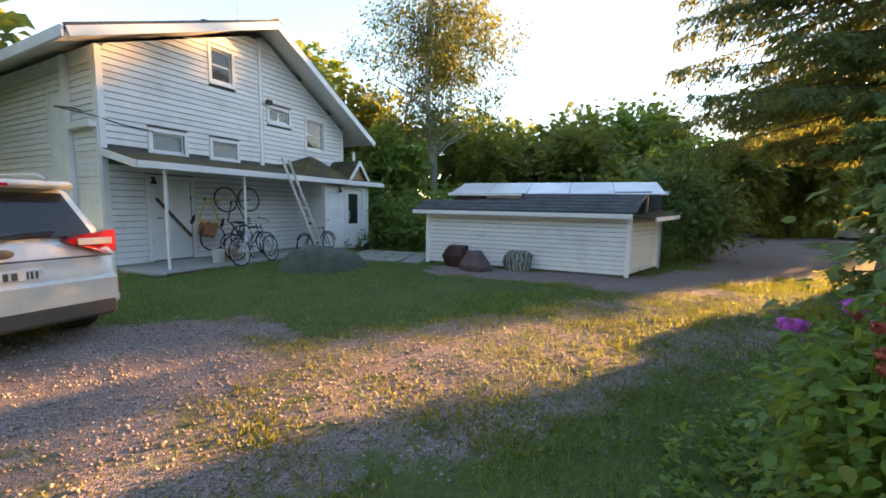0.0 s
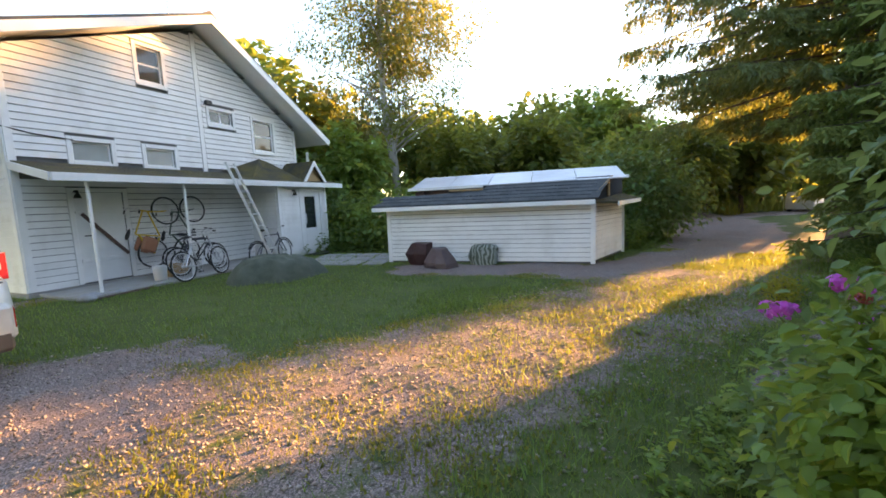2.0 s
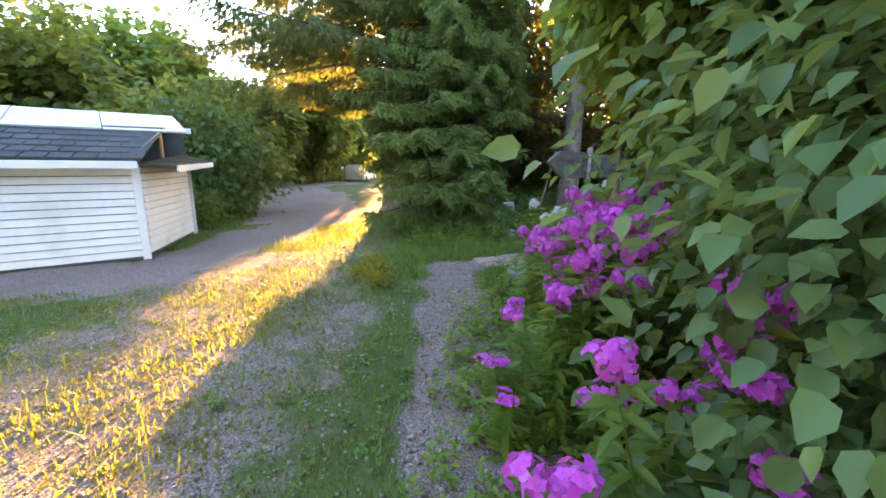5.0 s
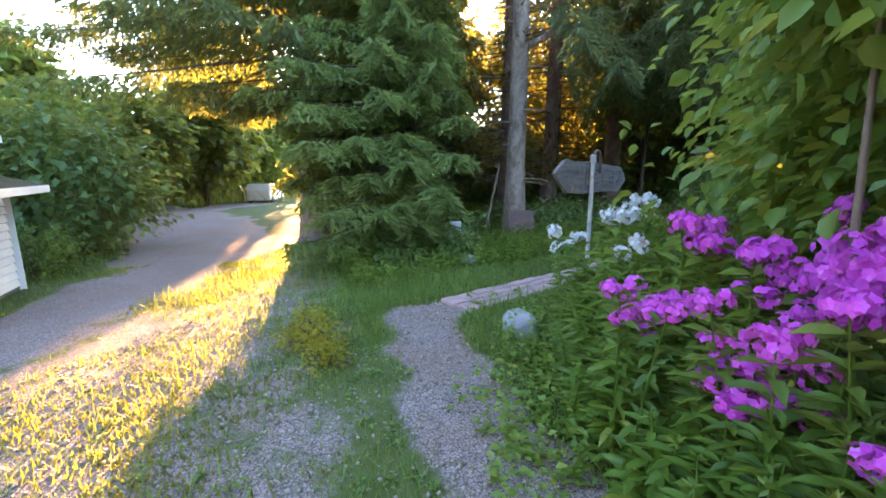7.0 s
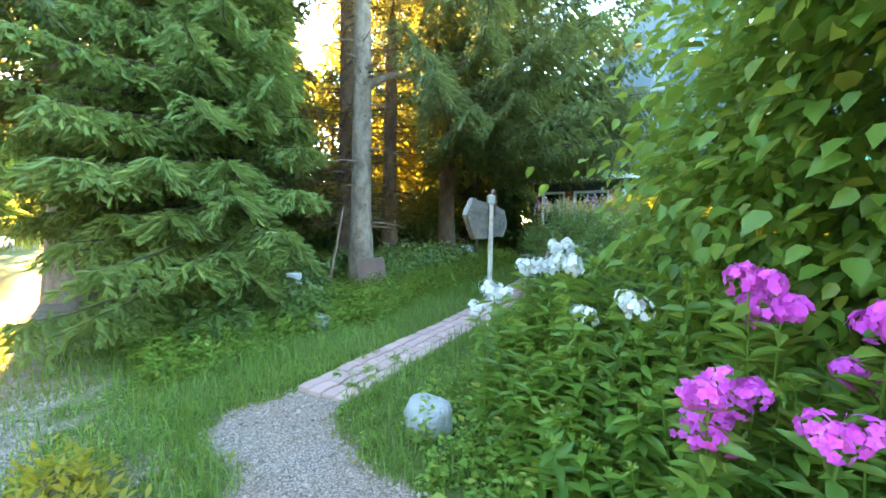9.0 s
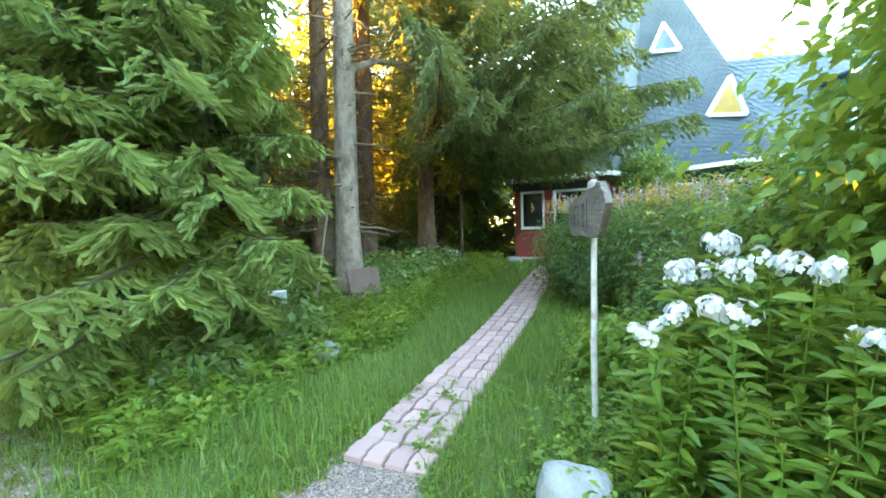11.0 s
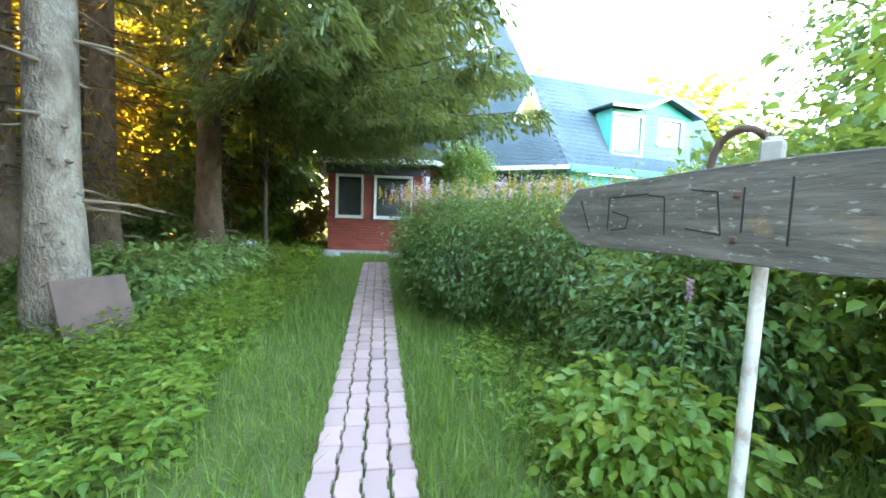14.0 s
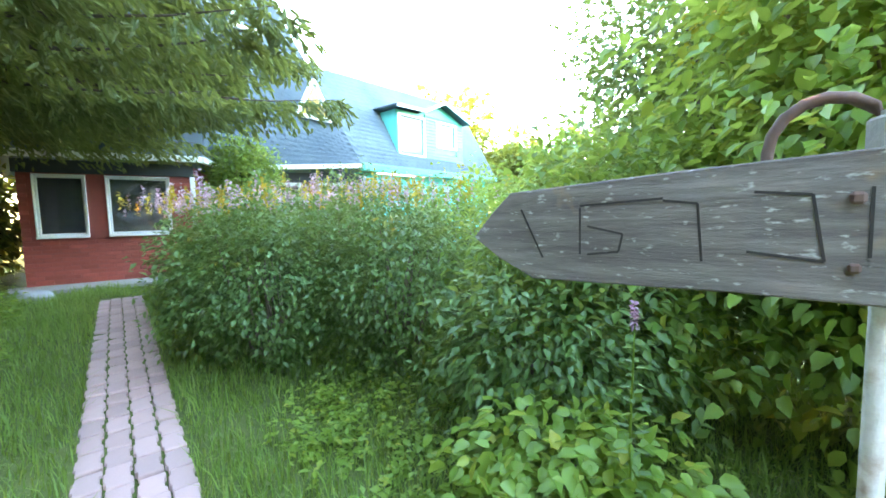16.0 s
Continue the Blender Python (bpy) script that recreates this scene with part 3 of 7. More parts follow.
        part("soffit", slab([(xa, ov + 0.02, za - 0.13), (xb, ov + 0.02, zb - 0.13), (xb, back, zb - 0.13), (xa, back, za - 0.13)], 0.03), TRIM, house, "white boarded soffit")
        part("barge_board", slab([(xa, ov - 0.03, za - 0.065), (xb, ov - 0.03, zb - 0.065), (xb, ov + 0.01, zb - 0.065), (xa, ov + 0.01, za - 0.065)], 0.17), TRIM, house)
    part("ridge_cap", prism([(ridge - 0.18, 6.42), (ridge, 6.53), (ridge + 0.18, 6.39), (ridge, 6.46)], ov, back, "y"), DARK, house)
    part("eave_board", box((-0.76, ov, lz + 0.02), (-0.71, back, lz + 0.24), 0.01), TRIM, house)
    tube("chimney_cap", [(3.1, 1.2, 6.1), (3.1, 1.2, 6.45), (3.1, 1.2, 6.5)], [0.09, 0.09, 0.12], DARK, house)
    tube("antenna_mast", [(5.4, 3.0, 5.4), (5.4, 3.0, 9.5)], 0.018, ALU, house, "thin metal antenna mast", 6)
    # floodlight on the trim, cables at the corner
    part("floodlight", box((3.95, -0.20, 4.33), (4.13, -0.09, 4.45), 0.02), BLACK, house)
    tube("floodlight_arm", [(3.98, -0.03, 4.36), (4.02, -0.1, 4.38)], 0.015, BLACK, house)
    tube("cable_bracket", [(-0.03, 0.6, 3.35), (-0.25, 0.5, 3.36), (-0.5, 0.55, 3.34)], 0.016, BLACK, house)
    tube("cable", [(-0.4, 0.55, 3.33), (-0.1, -0.02, 3.2), (0.4, -0.04, 3.1), (1.0, -0.04, 3.06)], 0.012, BLACK, house)
    # canopy along the wall and the porch room
    can = part("canopy_roof", slab([(0.02, -1.36, 2.28), (7.85, -1.36, 2.28), (7.85, -0.02, 2.58), (0.02, -0.02, 2.58)], 0.05), MOSSY, house, "mossy dark felt canopy roof")
    part("canopy_ceiling", slab([(0.04, -1.3, 2.2), (7.8, -1.3, 2.2), (7.8, -0.03, 2.45), (0.04, -0.03, 2.45)], 0.03), TRIM, house)
    part("canopy_fascia", box((0.0, -1.41, 2.13), (7.88, -1.365, 2.275), 0.006), TRIM, house, "white fascia board")
    part("canopy_end", prism([(-1.36, 2.13), (-0.02, 2.42), (-0.02, 2.56), (-1.36, 2.27)], -0.03, 0.015, "x"), TRIM, house)
    for s, y in ((0.55, -1.25), (2.36, -1.25)):
        part("canopy_post", box((s - 0.026, y - 0.026, 0.0), (s + 0.026, y + 0.026, 2.17), 0.01), TRIM, house, "white wooden post")
    # porch room
    px0, px1, py = 5.2, 7.25, -1.13
    pdoor, pwin = (6.12, 6.98, 0.1, 2.0), None
    part("porch_wall", wall_body([(pdoor[0] - px0, pdoor[1] - px0, pdoor[2], pdoor[3])], 0, px1 - px0, 0, 2.2, TopLine([(0, 2.2), (px1 - px0, 2.2)]), 0.12), WHITE, house).matrix_local = pose(px0, py, 0)
    bm = box((px0, py + 0.12, 0), (px0 + 0.12, 0, 2.3))
    box((px1 - 0.12, py + 0.12, 0), (px1, 0, 2.3), 0, bm)
    part("porch_side_wall", bm, WHITE, house)
    siding(house, pose(px0, py, 0), 2, 0.1, lambda z: (0.08, px1 - px0 - 0.05) if z < 2.05 else (0, 0), [(pdoor[0] - px0 - 0.1, pdoor[1] - px0 + 0.1, 0, 2.1)], 0.135, WHITE)
    siding(house, pose(px0, -0.02, 0, 0, 0, -90), 1.1, 0.1, lambda z: (0.0, 1.04) if z < 2.05 else (0, 0), [], 0.135, WHITE)
    part("corner_board", box((px0 - 0.03, py - 0.03, 0.1), (px0 + 0.08, py + 0.06, 2.15), 0.006), TRIM, house)
    part("corner_board", box((px1 - 0.06, py - 0.03, 0.1), (px1 + 0.03, py + 0.06, 2.15), 0.006), TRIM, house)
    # gablet over the porch and the mossy hip beside it
    gx, gw, gz = 6.75, 0.42, 2.98
    part("gablet_roof", slab([(gx - gw - 0.1, -1.2, 2.34), (gx, -1.2, gz), (gx, 0, gz), (gx - gw - 0.1, 0, 2.5)], 0.04), MOSSY, house)
    part("gablet_roof", slab([(gx + gw + 0.1, -1.2, 2.34), (gx, -1.2, gz), (gx, 0, gz), (gx + gw + 0.1, 0, 2.5)], 0.04), MOSSY, house)
    for sgn in (-1, 1):
        part("gablet_board", slab([(gx + sgn * (gw + 0.1), -1.24, 2.33), (gx, -1.24, gz), (gx, -1.2, gz), (gx + sgn * (gw + 0.1), -1.2, 2.33)], 0.09), TRIM, house)
    # Panel added in raw-wood colour to paint the open gablet's sunlit inside.
    part("gablet_panel", prism([(gx - gw, 2.34), (gx + gw, 2.34), (gx, gz - 0.08)], -1.1, -1.06, "y"), FRESH_WOOD, house, "added panel painting the gablet's sunlit opening")
    b = bmesh.new()
    pk = b.verts.new((5.35, -0.35, 3.0)), b.verts.new((5.9, -0.1, 2.98))
    c = [b.verts.new(p) for p in ((4.3, -1.2, 2.32), (6.3, -1.2, 2.32), (6.5, -0.02, 2.6), (4.3, -0.02, 2.6))]
    for f in ((c[0], c[1], pk[1], pk[0]), (c[1], c[2], pk[1]), (c[2], c[3], pk[0], pk[1]), (c[3], c[0], pk[0]), (c[3], c[2], c[1], c[0])):
        b.faces.new(f)
    bmesh.ops.recalc_face_normals(b, faces=b.faces)
    part("porch_hip_roof", b, MOSSY, house, "mossy hipped porch roof")
    tube("vent_pipe", [(7.5, -0.3, 2.4), (7.5, -0.3, 3.4)], 0.05, ALU, house)
    # wall lamps under the canopy
    for s, y in ((0.9, -0.12), (5.75, py - 0.12)):
        tube("wall_lamp", [(s, y + 0.1, 2.02), (s, y, 2.02), (s, y, 1.93), (s, y, 1.88)], [0.02, 0.03, 0.055, 0.07], BLACK, house, "small dark wall lamp")
    # slab under the canopy
    part("threshold", box((0.1, -1.5, -0.1), (5.1, -0.03, 0.06), 0.015), CONCRETE, house, "worn concrete strip")
    return house


def plank_door():
    d = thing("door_1", "white plank double door with a diagonal dark brace", "door", on_house(0.86, 0.02, 0.12), kind="structure")
    part("door_leaf", box((0, 0, 0), (0.92, 0.05, 1.88), 0.006), TRIM, d)
    for lo, hi in (((-0.09, -0.05, -0.02), (0, 0.08, 1.97)), ((0.92, -0.05, -0.02), (1.01, 0.08, 1.97)), ((0, -0.05, 1.885), (0.92, 0.08, 1.97))):
        part("door_casing", box(lo, hi, 0.006), TRIM, d)
    part("door_rail", box((0.02, -0.03, 0.42), (0.90, 0.0, 0.5), 0.005), TRIM, d)
    part("door_rail", box((0.02, -0.025, 1.45), (0.90, 0.0, 1.5), 0.005), TRIM, d)
    part("brace", box((-0.6, -0.06, -0.035), (0.6, -0.03, 0.035), 0.006, None, pose(0.5, 0, 0.98, 0, 50, 0)), RUST, d, "dark weathered diagonal brace")
    tube("door_handle", [(0.14, -0.01, 0.98), (0.14, -0.07, 0.98), (0.24, -0.07, 0.98)], 0.012, BLACK, d)
    return d


def porch_door():
    d = thing("door_2", "white porch door with a tall narrow dark glass", "door", on_house(6.12, -1.11, 0.1), kind="structure")
    w, h = 0.86, 1.9
    bm = bmesh.new()
    for lo, hi in (((0.02, 0, 0), (0.17, 0.05, h)), ((0.65, 0, 0), (w - 0.02, 0.05, h)), ((0.17, 0, 0), (0.65, 0.05, 0.75)), ((0.17, 0, 1.75), (0.65, 0.05, h))):
        box(lo, hi, 0.004, bm)
    part("door_leaf", bm, TRIM, d)
    part("pane", box((0.17, 0.02, 0.75), (0.65, 0.03, 1.75)), GLASS, d, "dark glass strip")
    for lo, hi in (((-0.09, -0.05, -0.02), (0.02, 0.07, 2.0)), ((w - 0.02, -0.05, -0.02), (w + 0.09, 0.07, 2.0)), ((0.02, -0.05, 1.905), (w - 0.02, 0.07, 2.0))):
        part("door_casing", box(lo, hi, 0.005), TRIM, d)
    tube("door_handle", [(0.12, -0.01, 0.9), (0.12, -0.07, 0.9), (0.12, -0.07, 1.2), (0.12, -0.01, 1.2)], 0.014, ALU, d, "steel bow handle")
    part("door_mat", box((0.0, -0.62, -0.085), (0.9, -0.1, -0.06), 0.005), BLACK, d, "dark door mat")
    return d


white_house(), plank_door(), porch_door()

# ---- shed ----
SHED = pose(-0.4, 10.66, 0, 0, 0, math.degrees(math.atan2(-1.93, 4.45)))


def shed():
    sh = thing("shed", "low white clapboard shed with patched black and white roof", "shed", SHED)
    ln, dp, ez = 4.86, 2.0, 1.36
    part("wall", box((0, 0, 0), (ln, 0.1, ez), 0), SHADOW_BACKING, sh)
    # the far end is cut askew
    b = prism([(ln - 0.1, 0.1), (ln, 0.1), (ln + 0.75, dp), (ln + 0.65, dp)], 0, 1.38, "z")
    prism([(0, 0.1), (0.1, 0.1), (0.1, dp), (0, dp)], 0, 1.38, "z", b)
    prism([(0, dp), (ln + 0.75, dp), (ln + 0.75, dp + 0.1), (0, dp + 0.1)], 0, 1.9, "z", b)
    part("end_wall", b, SHADOW_BACKING, sh)
    siding(sh, Matrix(), ln, 0.05, lambda z: (0.045, ln - 0.045) if z < ez + 0.09 else (0, 0), [], 0.105, WHITE)
    ang = math.degrees(math.atan2(dp, 0.75))
    siding(sh, pose(ln, 0, 0, 0, 0, ang), 2, 0.08, lambda z: (0.1, 2.02) if z < 1.35 else (0, 0), [], 0.105, WHITE)
    for x, y in ((0, 0), (ln, 0), (ln + 0.75, dp)):
        part("corner_board", box((x - 0.05, y - 0.045, 0), (x + 0.05, y + 0.05, ez), 0.006), TRIM, sh)
    part("soffit", box((-0.3, -0.258, 1.375), (ln + 0.03, 0.0, 1.395), 0), TRIM, sh)
    part("fascia", box((-0.32, -0.30, 1.30), (ln + 0.04, -0.26, 1.40), 0.005), TRIM, sh, "white fascia board")
    # felt roof, full height on the near part, torn away on the rest
    part("felt_roof", slab([(-0.33, -0.29, 1.415), (ln + 0.06, -0.29, 1.425), (ln + 0.45, 0.95, 1.93), (2.65, 0.95, 1.9), (2.35, 0.62, 1.76), (-0.2, 0.35, 1.6)], 0.03), TAR, sh, "black shingle roof")
    for r in range(6):
        y0, z0 = -0.29 + r * 0.2, 1.43 + r * 0.078
        x = -0.3 + 0.1 * (r % 2) if r < 3 else 2.35 + 0.1 * (r % 2)
        while x < ln - 0.1:
            w = 0.24
            me = bpy.data.meshes.new("shingle")
            v = [(x, y0 - 0.005, z0 + 0.012), (x + w - 0.02, y0 - 0.005, z0 + 0.012), (x + w - 0.02 + 0.05, y0 + 0.23, z0 + 0.085), (x + 0.05, y0 + 0.23, z0 + 0.085), (x, y0 - 0.005, z0 - 0.004), (x + w - 0.02, y0 - 0.005, z0 - 0.004)]
            me.from_pydata(v, [], [(0, 1, 2, 3), (4, 5, 1, 0), (4, 0, 3), (5, 2, 1)])
            part_of("shingle", me, TAR, sh)
            x += w
    # rear roof of pale sheets, lifted above the felt
    for i in range(5):
        a, b2 = 0.3 + i * 1.06, 0.3 + (i + 1) * 1.06 - 0.015
        part("roof_sheet", slab([(a, 0.75, 1.86 + 0.006 * (i % 2)), (b2, 0.75, 1.87), (b2 - 0.1, 2.2, 2.22), (a - 0.1, 2.2, 2.22)], 0.025), SHEET, sh, "pale metal roof sheet")
    part("sheet_fascia", box((0.25, 0.70, 1.80), (2.3, 0.745, 1.875), 0.004), TRIM, sh)
    part("sheet_fascia", box((ln - 0.1, 0.96, 1.85), (ln + 0.8, 1.0, 1.93), 0.004), TRIM, sh)
    bm = bmesh.new()
    for x in (0.6, 1.3, 2.1):
        box((x, 0.78, 1.5), (x + 0.06, 0.84, 1.84), 0.004, bm)
    box((0.4, 0.85, 1.55), (2.5, 0.9, 1.78), 0.004, bm)
    part("exposed_frame", bm, RUST, sh, "reddish exposed boards")
    for x, a in ((1.75, 8), (2.05, -12), (1.9, 20)):
        part("loose_batten", box((-0.3, -0.03, -0.015), (0.3, 0.03, 0.015), 0.004, None, pose(x, 0.55, 1.75, 15, 0, a)), FRESH_WOOD, sh, "loose raw wood batten")
    # mossy side lean-to and the raw rafters under it
    part("side_eave", slab([(ln + 0.02, -0.05, 1.36), (ln + 0.5, 0.1, 1.34), (ln + 1.15, 1.9, 1.38), (ln + 0.7, 1.9, 1.52)], 0.05), MOSSY, sh, "mossy side eave")
    part("side_fascia", slab([(ln + 0.5, 0.08, 1.34), (ln + 0.53, 0.06, 1.34), (ln + 1.18, 1.9, 1.38), (ln + 1.15, 1.92, 1.38)], 0.09), TRIM, sh)
    for a, b2 in (((ln - 0.02, -0.2, 1.42), (ln + 0.44, 0.93, 1.9)), ((ln + 0.35, 0.7, 1.45), (ln + 0.35, 0.7, 1.8))):
        tube("rafter", [a, b2], 0.035, FRESH_WOOD, sh, "raw wood rafter", 4)
    return sh


shed()

# ---- red and turquoise house ----


def beam(a, b, w, h, bm=None):
    """A square bar from a to b, w across and h high."""
    a, b = Vector(a), Vector(b)
    d = b - a
    yaw, pitch = math.degrees(math.atan2(d.y, d.x)), math.degrees(math.asin(max(-1.0, min(1.0, d.z / d.length))))
    return box((0, -w / 2, -h / 2), (d.length, w / 2, h / 2), min(w, h) * 0.08, bm, Matrix.Translation(a) @ pose(0, 0, 0, 0, -pitch, yaw))


def wall_frame(a, b, z=0.0):
    """The pose of a wall from a to b: x along it, -y outwards to the right of the way from b to a."""
    return pose(a[0], a[1], z, 0, 0, math.degrees(math.atan2(b[1] - a[1], b[0] - a[0])))


def brick_face(parent, m, length, z0, z1, holes):
    """Painted brick courses, each brick a piece of its own where it can be told apart."""
    h, w, gap = 0.085, 0.27, 0.010
    full = bpy.data.meshes.new("brick")
    v, f = [], [(0, 1, 2, 3), (0, 4, 5, 1), (1, 5, 6, 2), (2, 6, 7, 3), (3, 7, 4, 0)]
    e = 0.006
    v = [(e, -0.014, e), (w - gap - e, -0.014, e), (w - gap - e, -0.014, h - gap - e), (e, -0.014, h - gap - e), (0, 0.002, 0), (w - gap, 0.002, 0), (w - gap, 0.002, h - gap), (0, 0.002, h - gap)]
    full.from_pydata(v, [], f)
    full.materials.append(RED_WALL)
    r, z = 0, z0
    while z + h <= z1 + 0.01:
        x = -(w / 2) * (r % 2)
        while x < length:
            a, b = max(x, 0), min(x + w, length)
            if b - a > 0.05 and not any(hx0 - 0.01 < b - 0.02 and hx1 + 0.01 > a + 0.02 and hz0 < z + h - 0.02 and hz1 > z + 0.02 for hx0, hx1, hz0, hz1 in holes):
                ob = part_of("brick", full, RED_WALL, parent)
                ob.matrix_local = m @ pose(a, 0, z) @ Matrix.Diagonal(((b - a) / w, 1, 1, 1))
            x += w
        z += h
        r += 1


def red_house():
    hs = thing("red_house", "red-walled house with steep slate-blue roof and turquoise dormer", "house")
    gz = 0.25
    # wall corners, anticlockwise from the far veranda corner
    r0, r1, r2, r3 = (16.8, -1.12), (15.0, -3.27), (16.4, -5.3), (13.0, -7.6)
    m = wall_frame(r0, r1)
    ln = math.dist(r0, r1)
    wins = [(0.24, 0.96, 1.28, 2.45), (1.32, 2.36, 1.28, 2.45)]
    top = TopLine([(0, 2.75), (ln, 2.75)])
    body = part("veranda_wall", wall_body(wins, 0, ln, gz - 0.3, 2.75, top, 0.2), RED_WALL, hs, "red painted brick wall")
    body.matrix_local = m
    brick_face(hs, m, ln, gz, 2.5, [(a - 0.07, b + 0.07, c - 0.07, d + 0.07) for a, b, c, d in wins])
    for a, b, c, d in wins:
        window("window", m @ pose(a, 0, c), b - a, d - c, "white-framed veranda window", GLASS_DARK, 0, 0, 0.03, parent=hs, depth=0.2)
    part("frieze", box((-0.05, -0.05, 2.5), (ln + 0.05, 0.0, 2.76), 0.008), DARK, hs, "dark frieze board").matrix_local = m
    # the wall set further round, half behind the shrubs
    m2 = wall_frame(r2, r3)
    l2 = math.dist(r2, r3)
    w2 = [(1.5, 2.3, 1.6, 2.55), (2.9, 3.7, 1.6, 2.55)]
    part("side_wall", wall_body(w2, 0, l2, gz - 0.3, 2.85, TopLine([(0, 2.85), (l2, 2.85)]), 0.2), RED_WALL, hs).matrix_local = m2
    for a, b, c, d in w2:
        window("window", m2 @ pose(a, 0, c), b - a, d - c, "grey-framed window", GLASS_DARK, 0, 0, 0.055, parent=hs, depth=0.2)
    part("frieze", box((-0.1, -0.06, 2.62), (l2 + 0.1, -0.0, 2.9), 0.008), DARK, hs).matrix_local = m2
    m3 = wall_frame(r1, r2)
    part("return_wall", box((0, 0, gz - 0.3), (math.dist(r1, r2), 0.2, 2.75)), RED_WALL, hs).matrix_local = m3
    mb = wall_frame((21.4, -4.3), r0)
    lb = math.dist((21.4, -4.3), r0)
    part("back_wall", box((0, 0, gz - 0.3), (lb, 0.2, 2.75)), RED_WALL, hs).matrix_local = mb
    part("corner_board", box((-0.03, -0.05, gz), (0.07, 0.05, 2.5), 0.006), TRIM, hs).matrix_local = m @ pose(ln, 0, 0)
    # veranda inside: floor, dark-coloured far wall, post and a curtain
    part("floor_slab", prism([(16.9, -1.35), (15.2, -3.4), (20.5, -5.8), (21.0, -4.2)], gz - 0.2, gz + 0.05, "z"), CONCRETE, hs)
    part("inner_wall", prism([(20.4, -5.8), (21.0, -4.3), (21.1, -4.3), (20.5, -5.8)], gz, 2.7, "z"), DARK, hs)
    part("inner_post", prism([(18.2, -3.2), (18.4, -3.2), (18.4, -3.35), (18.2, -3.35)], gz, 2.7, "z"), RED_WALL, hs)
    part("curtain", prism([(19.2, -4.1), (19.5, -4.5), (19.55, -4.5), (19.25, -4.08)], gz + 0.4, 2.5, "z"), TARP_RED, hs, "dark red curtain")
    part("veranda_step", prism([(17.0, -0.95), (16.2, -0.45), (14.2, -2.75), (14.9, -3.45)], gz - 0.3, gz + 0.06, "z"), CONCRETE, hs, "low concrete step")
    # eaves
    g0, g1, g2, g3 = Vector((16.85, -0.75, 2.84)), Vector((14.7, -3.3, 2.88)), Vector((15.85, -5.05, 2.95)), Vector((12.75, -7.35, 3.1))
    for a, b in ((g0, g1), (g1, g2), (g2, g3)):
        part("gutter", beam(a, b, 0.1, 0.13), TRIM, hs, "white gutter")
    apex = Vector((17.5, -6.9, 12.0))
    ridge0, ridge1 = Vector((14.9, -7.9, 6.6)), Vector((11.4, -14.9, 6.6))
    e3 = Vector((10.3, -13.6, 3.1))
    far0 = Vector((22.0, -3.6, 2.9))
    faces = [(g0, g1, apex), (g1, g2, apex), (g2, g3, ridge0, apex), (far0, g0, apex), (g3, Vector((9.55, -14.1, 3.1)), ridge1, ridge0), (Vector((17.5, -15.5, 3.0)), ridge1, ridge0, apex), (far0, apex, Vector((23.5, -8, 2.9))), (Vector((23.5, -8, 2.9)), apex, Vector((17.5, -15.5, 3.0)))]
    for pts in faces:
        tri = [pts[:3]] if len(pts) == 3 else [pts[:3], (pts[0], pts[2], pts[3])]
        for t in tri:
            part("roof_slope", slab([tuple(p) for p in t], 0.08), SLATE, hs, "slate-blue shingle roof")
    # shingle courses on the two slopes in view
    def courses(a, b, c, d, n, w):
        """Rows of scale-shaped shingles between the eave a-b and the top d-c, joined."""
        vs, fs = [], []
        nrm = (b - a).cross(d - a).normalized()
        if nrm.z < 0:
            nrm = -nrm
        for r in range(n):
            t0, t1 = r / n, (r + 1.15) / n
            p, q, p1, q1 = a.lerp(d, t0), b.lerp(c, t0), a.lerp(d, min(t1, 1)), b.lerp(c, min(t1, 1))
            k = max(1, int((q - p).length / w))
            for i in range(k):
                s0, s1 = (i + 0.5 * (r % 2)) / k, (i + 0.96 + 0.5 * (r % 2)) / k
                if s1 > 1.0:
                    continue
                o = len(vs)
                sm = (s0 + s1) / 2
                vs += [p.lerp(q, s0 + 0.2 * (s1 - s0)) + nrm * 0.03, p.lerp(q, s1 - 0.2 * (s1 - s0)) + nrm * 0.03, p.lerp(q, s1).lerp(p1.lerp(q1, s1), 0.35) + nrm * 0.024, p1.lerp(q1, s1) + nrm * 0.008, p1.lerp(q1, s0) + nrm * 0.008, p.lerp(q, s0).lerp(p1.lerp(q1, s0), 0.35) + nrm * 0.024]
                fs += [(o, o + 1, o + 2, o + 5), (o + 5, o + 2, o + 3, o + 4)]
        me = bpy.data.meshes.new("shingles")
        me.from_pydata(vs, [], fs)
        tagged(part_of("shingles", me, SLATE, hs, "rows of scalloped shingles"), kind="stuff")
    courses(g1, g2, apex, apex, 40, 0.24)
    courses(g2, g3, ridge0, apex, 40, 0.26)
    courses(g3, Vector((9.55, -14.1, 3.1)), ridge1, ridge0, 22, 0.26)
    # triangular roof lights
    def tri_light(pts, glass):
        a, b, c = [Vector(p) for p in pts]
        cen = (a + b + c) / 3
        out = (b - a).cross(c - a).normalized()
        if out.dot(Vector((6.0, 4.5, 1.4)) - cen) < 0:
            out = -out
        win = new("roof_light")
        win.parent = hs
        win["label"] = "white-framed triangular roof window"
        bm = bmesh.new()
        for p, q in ((a, b), (b, c), (c, a)):
            beam(p + out * 0.24, q + out * 0.24, 0.11, 0.11, bm)
        part("frame", bm, TRIM, win)
        b2 = bmesh.new()
        b2.faces.new([b2.verts.new(cen + (p - cen) * 0.9 + out * 0.22) for p in (a, b, c)])
        bmesh.ops.solidify(b2, geom=b2.faces[:], thickness=0.01)
        part("pane", b2, glass, win, "pane with its reflection painted into the glass colour")
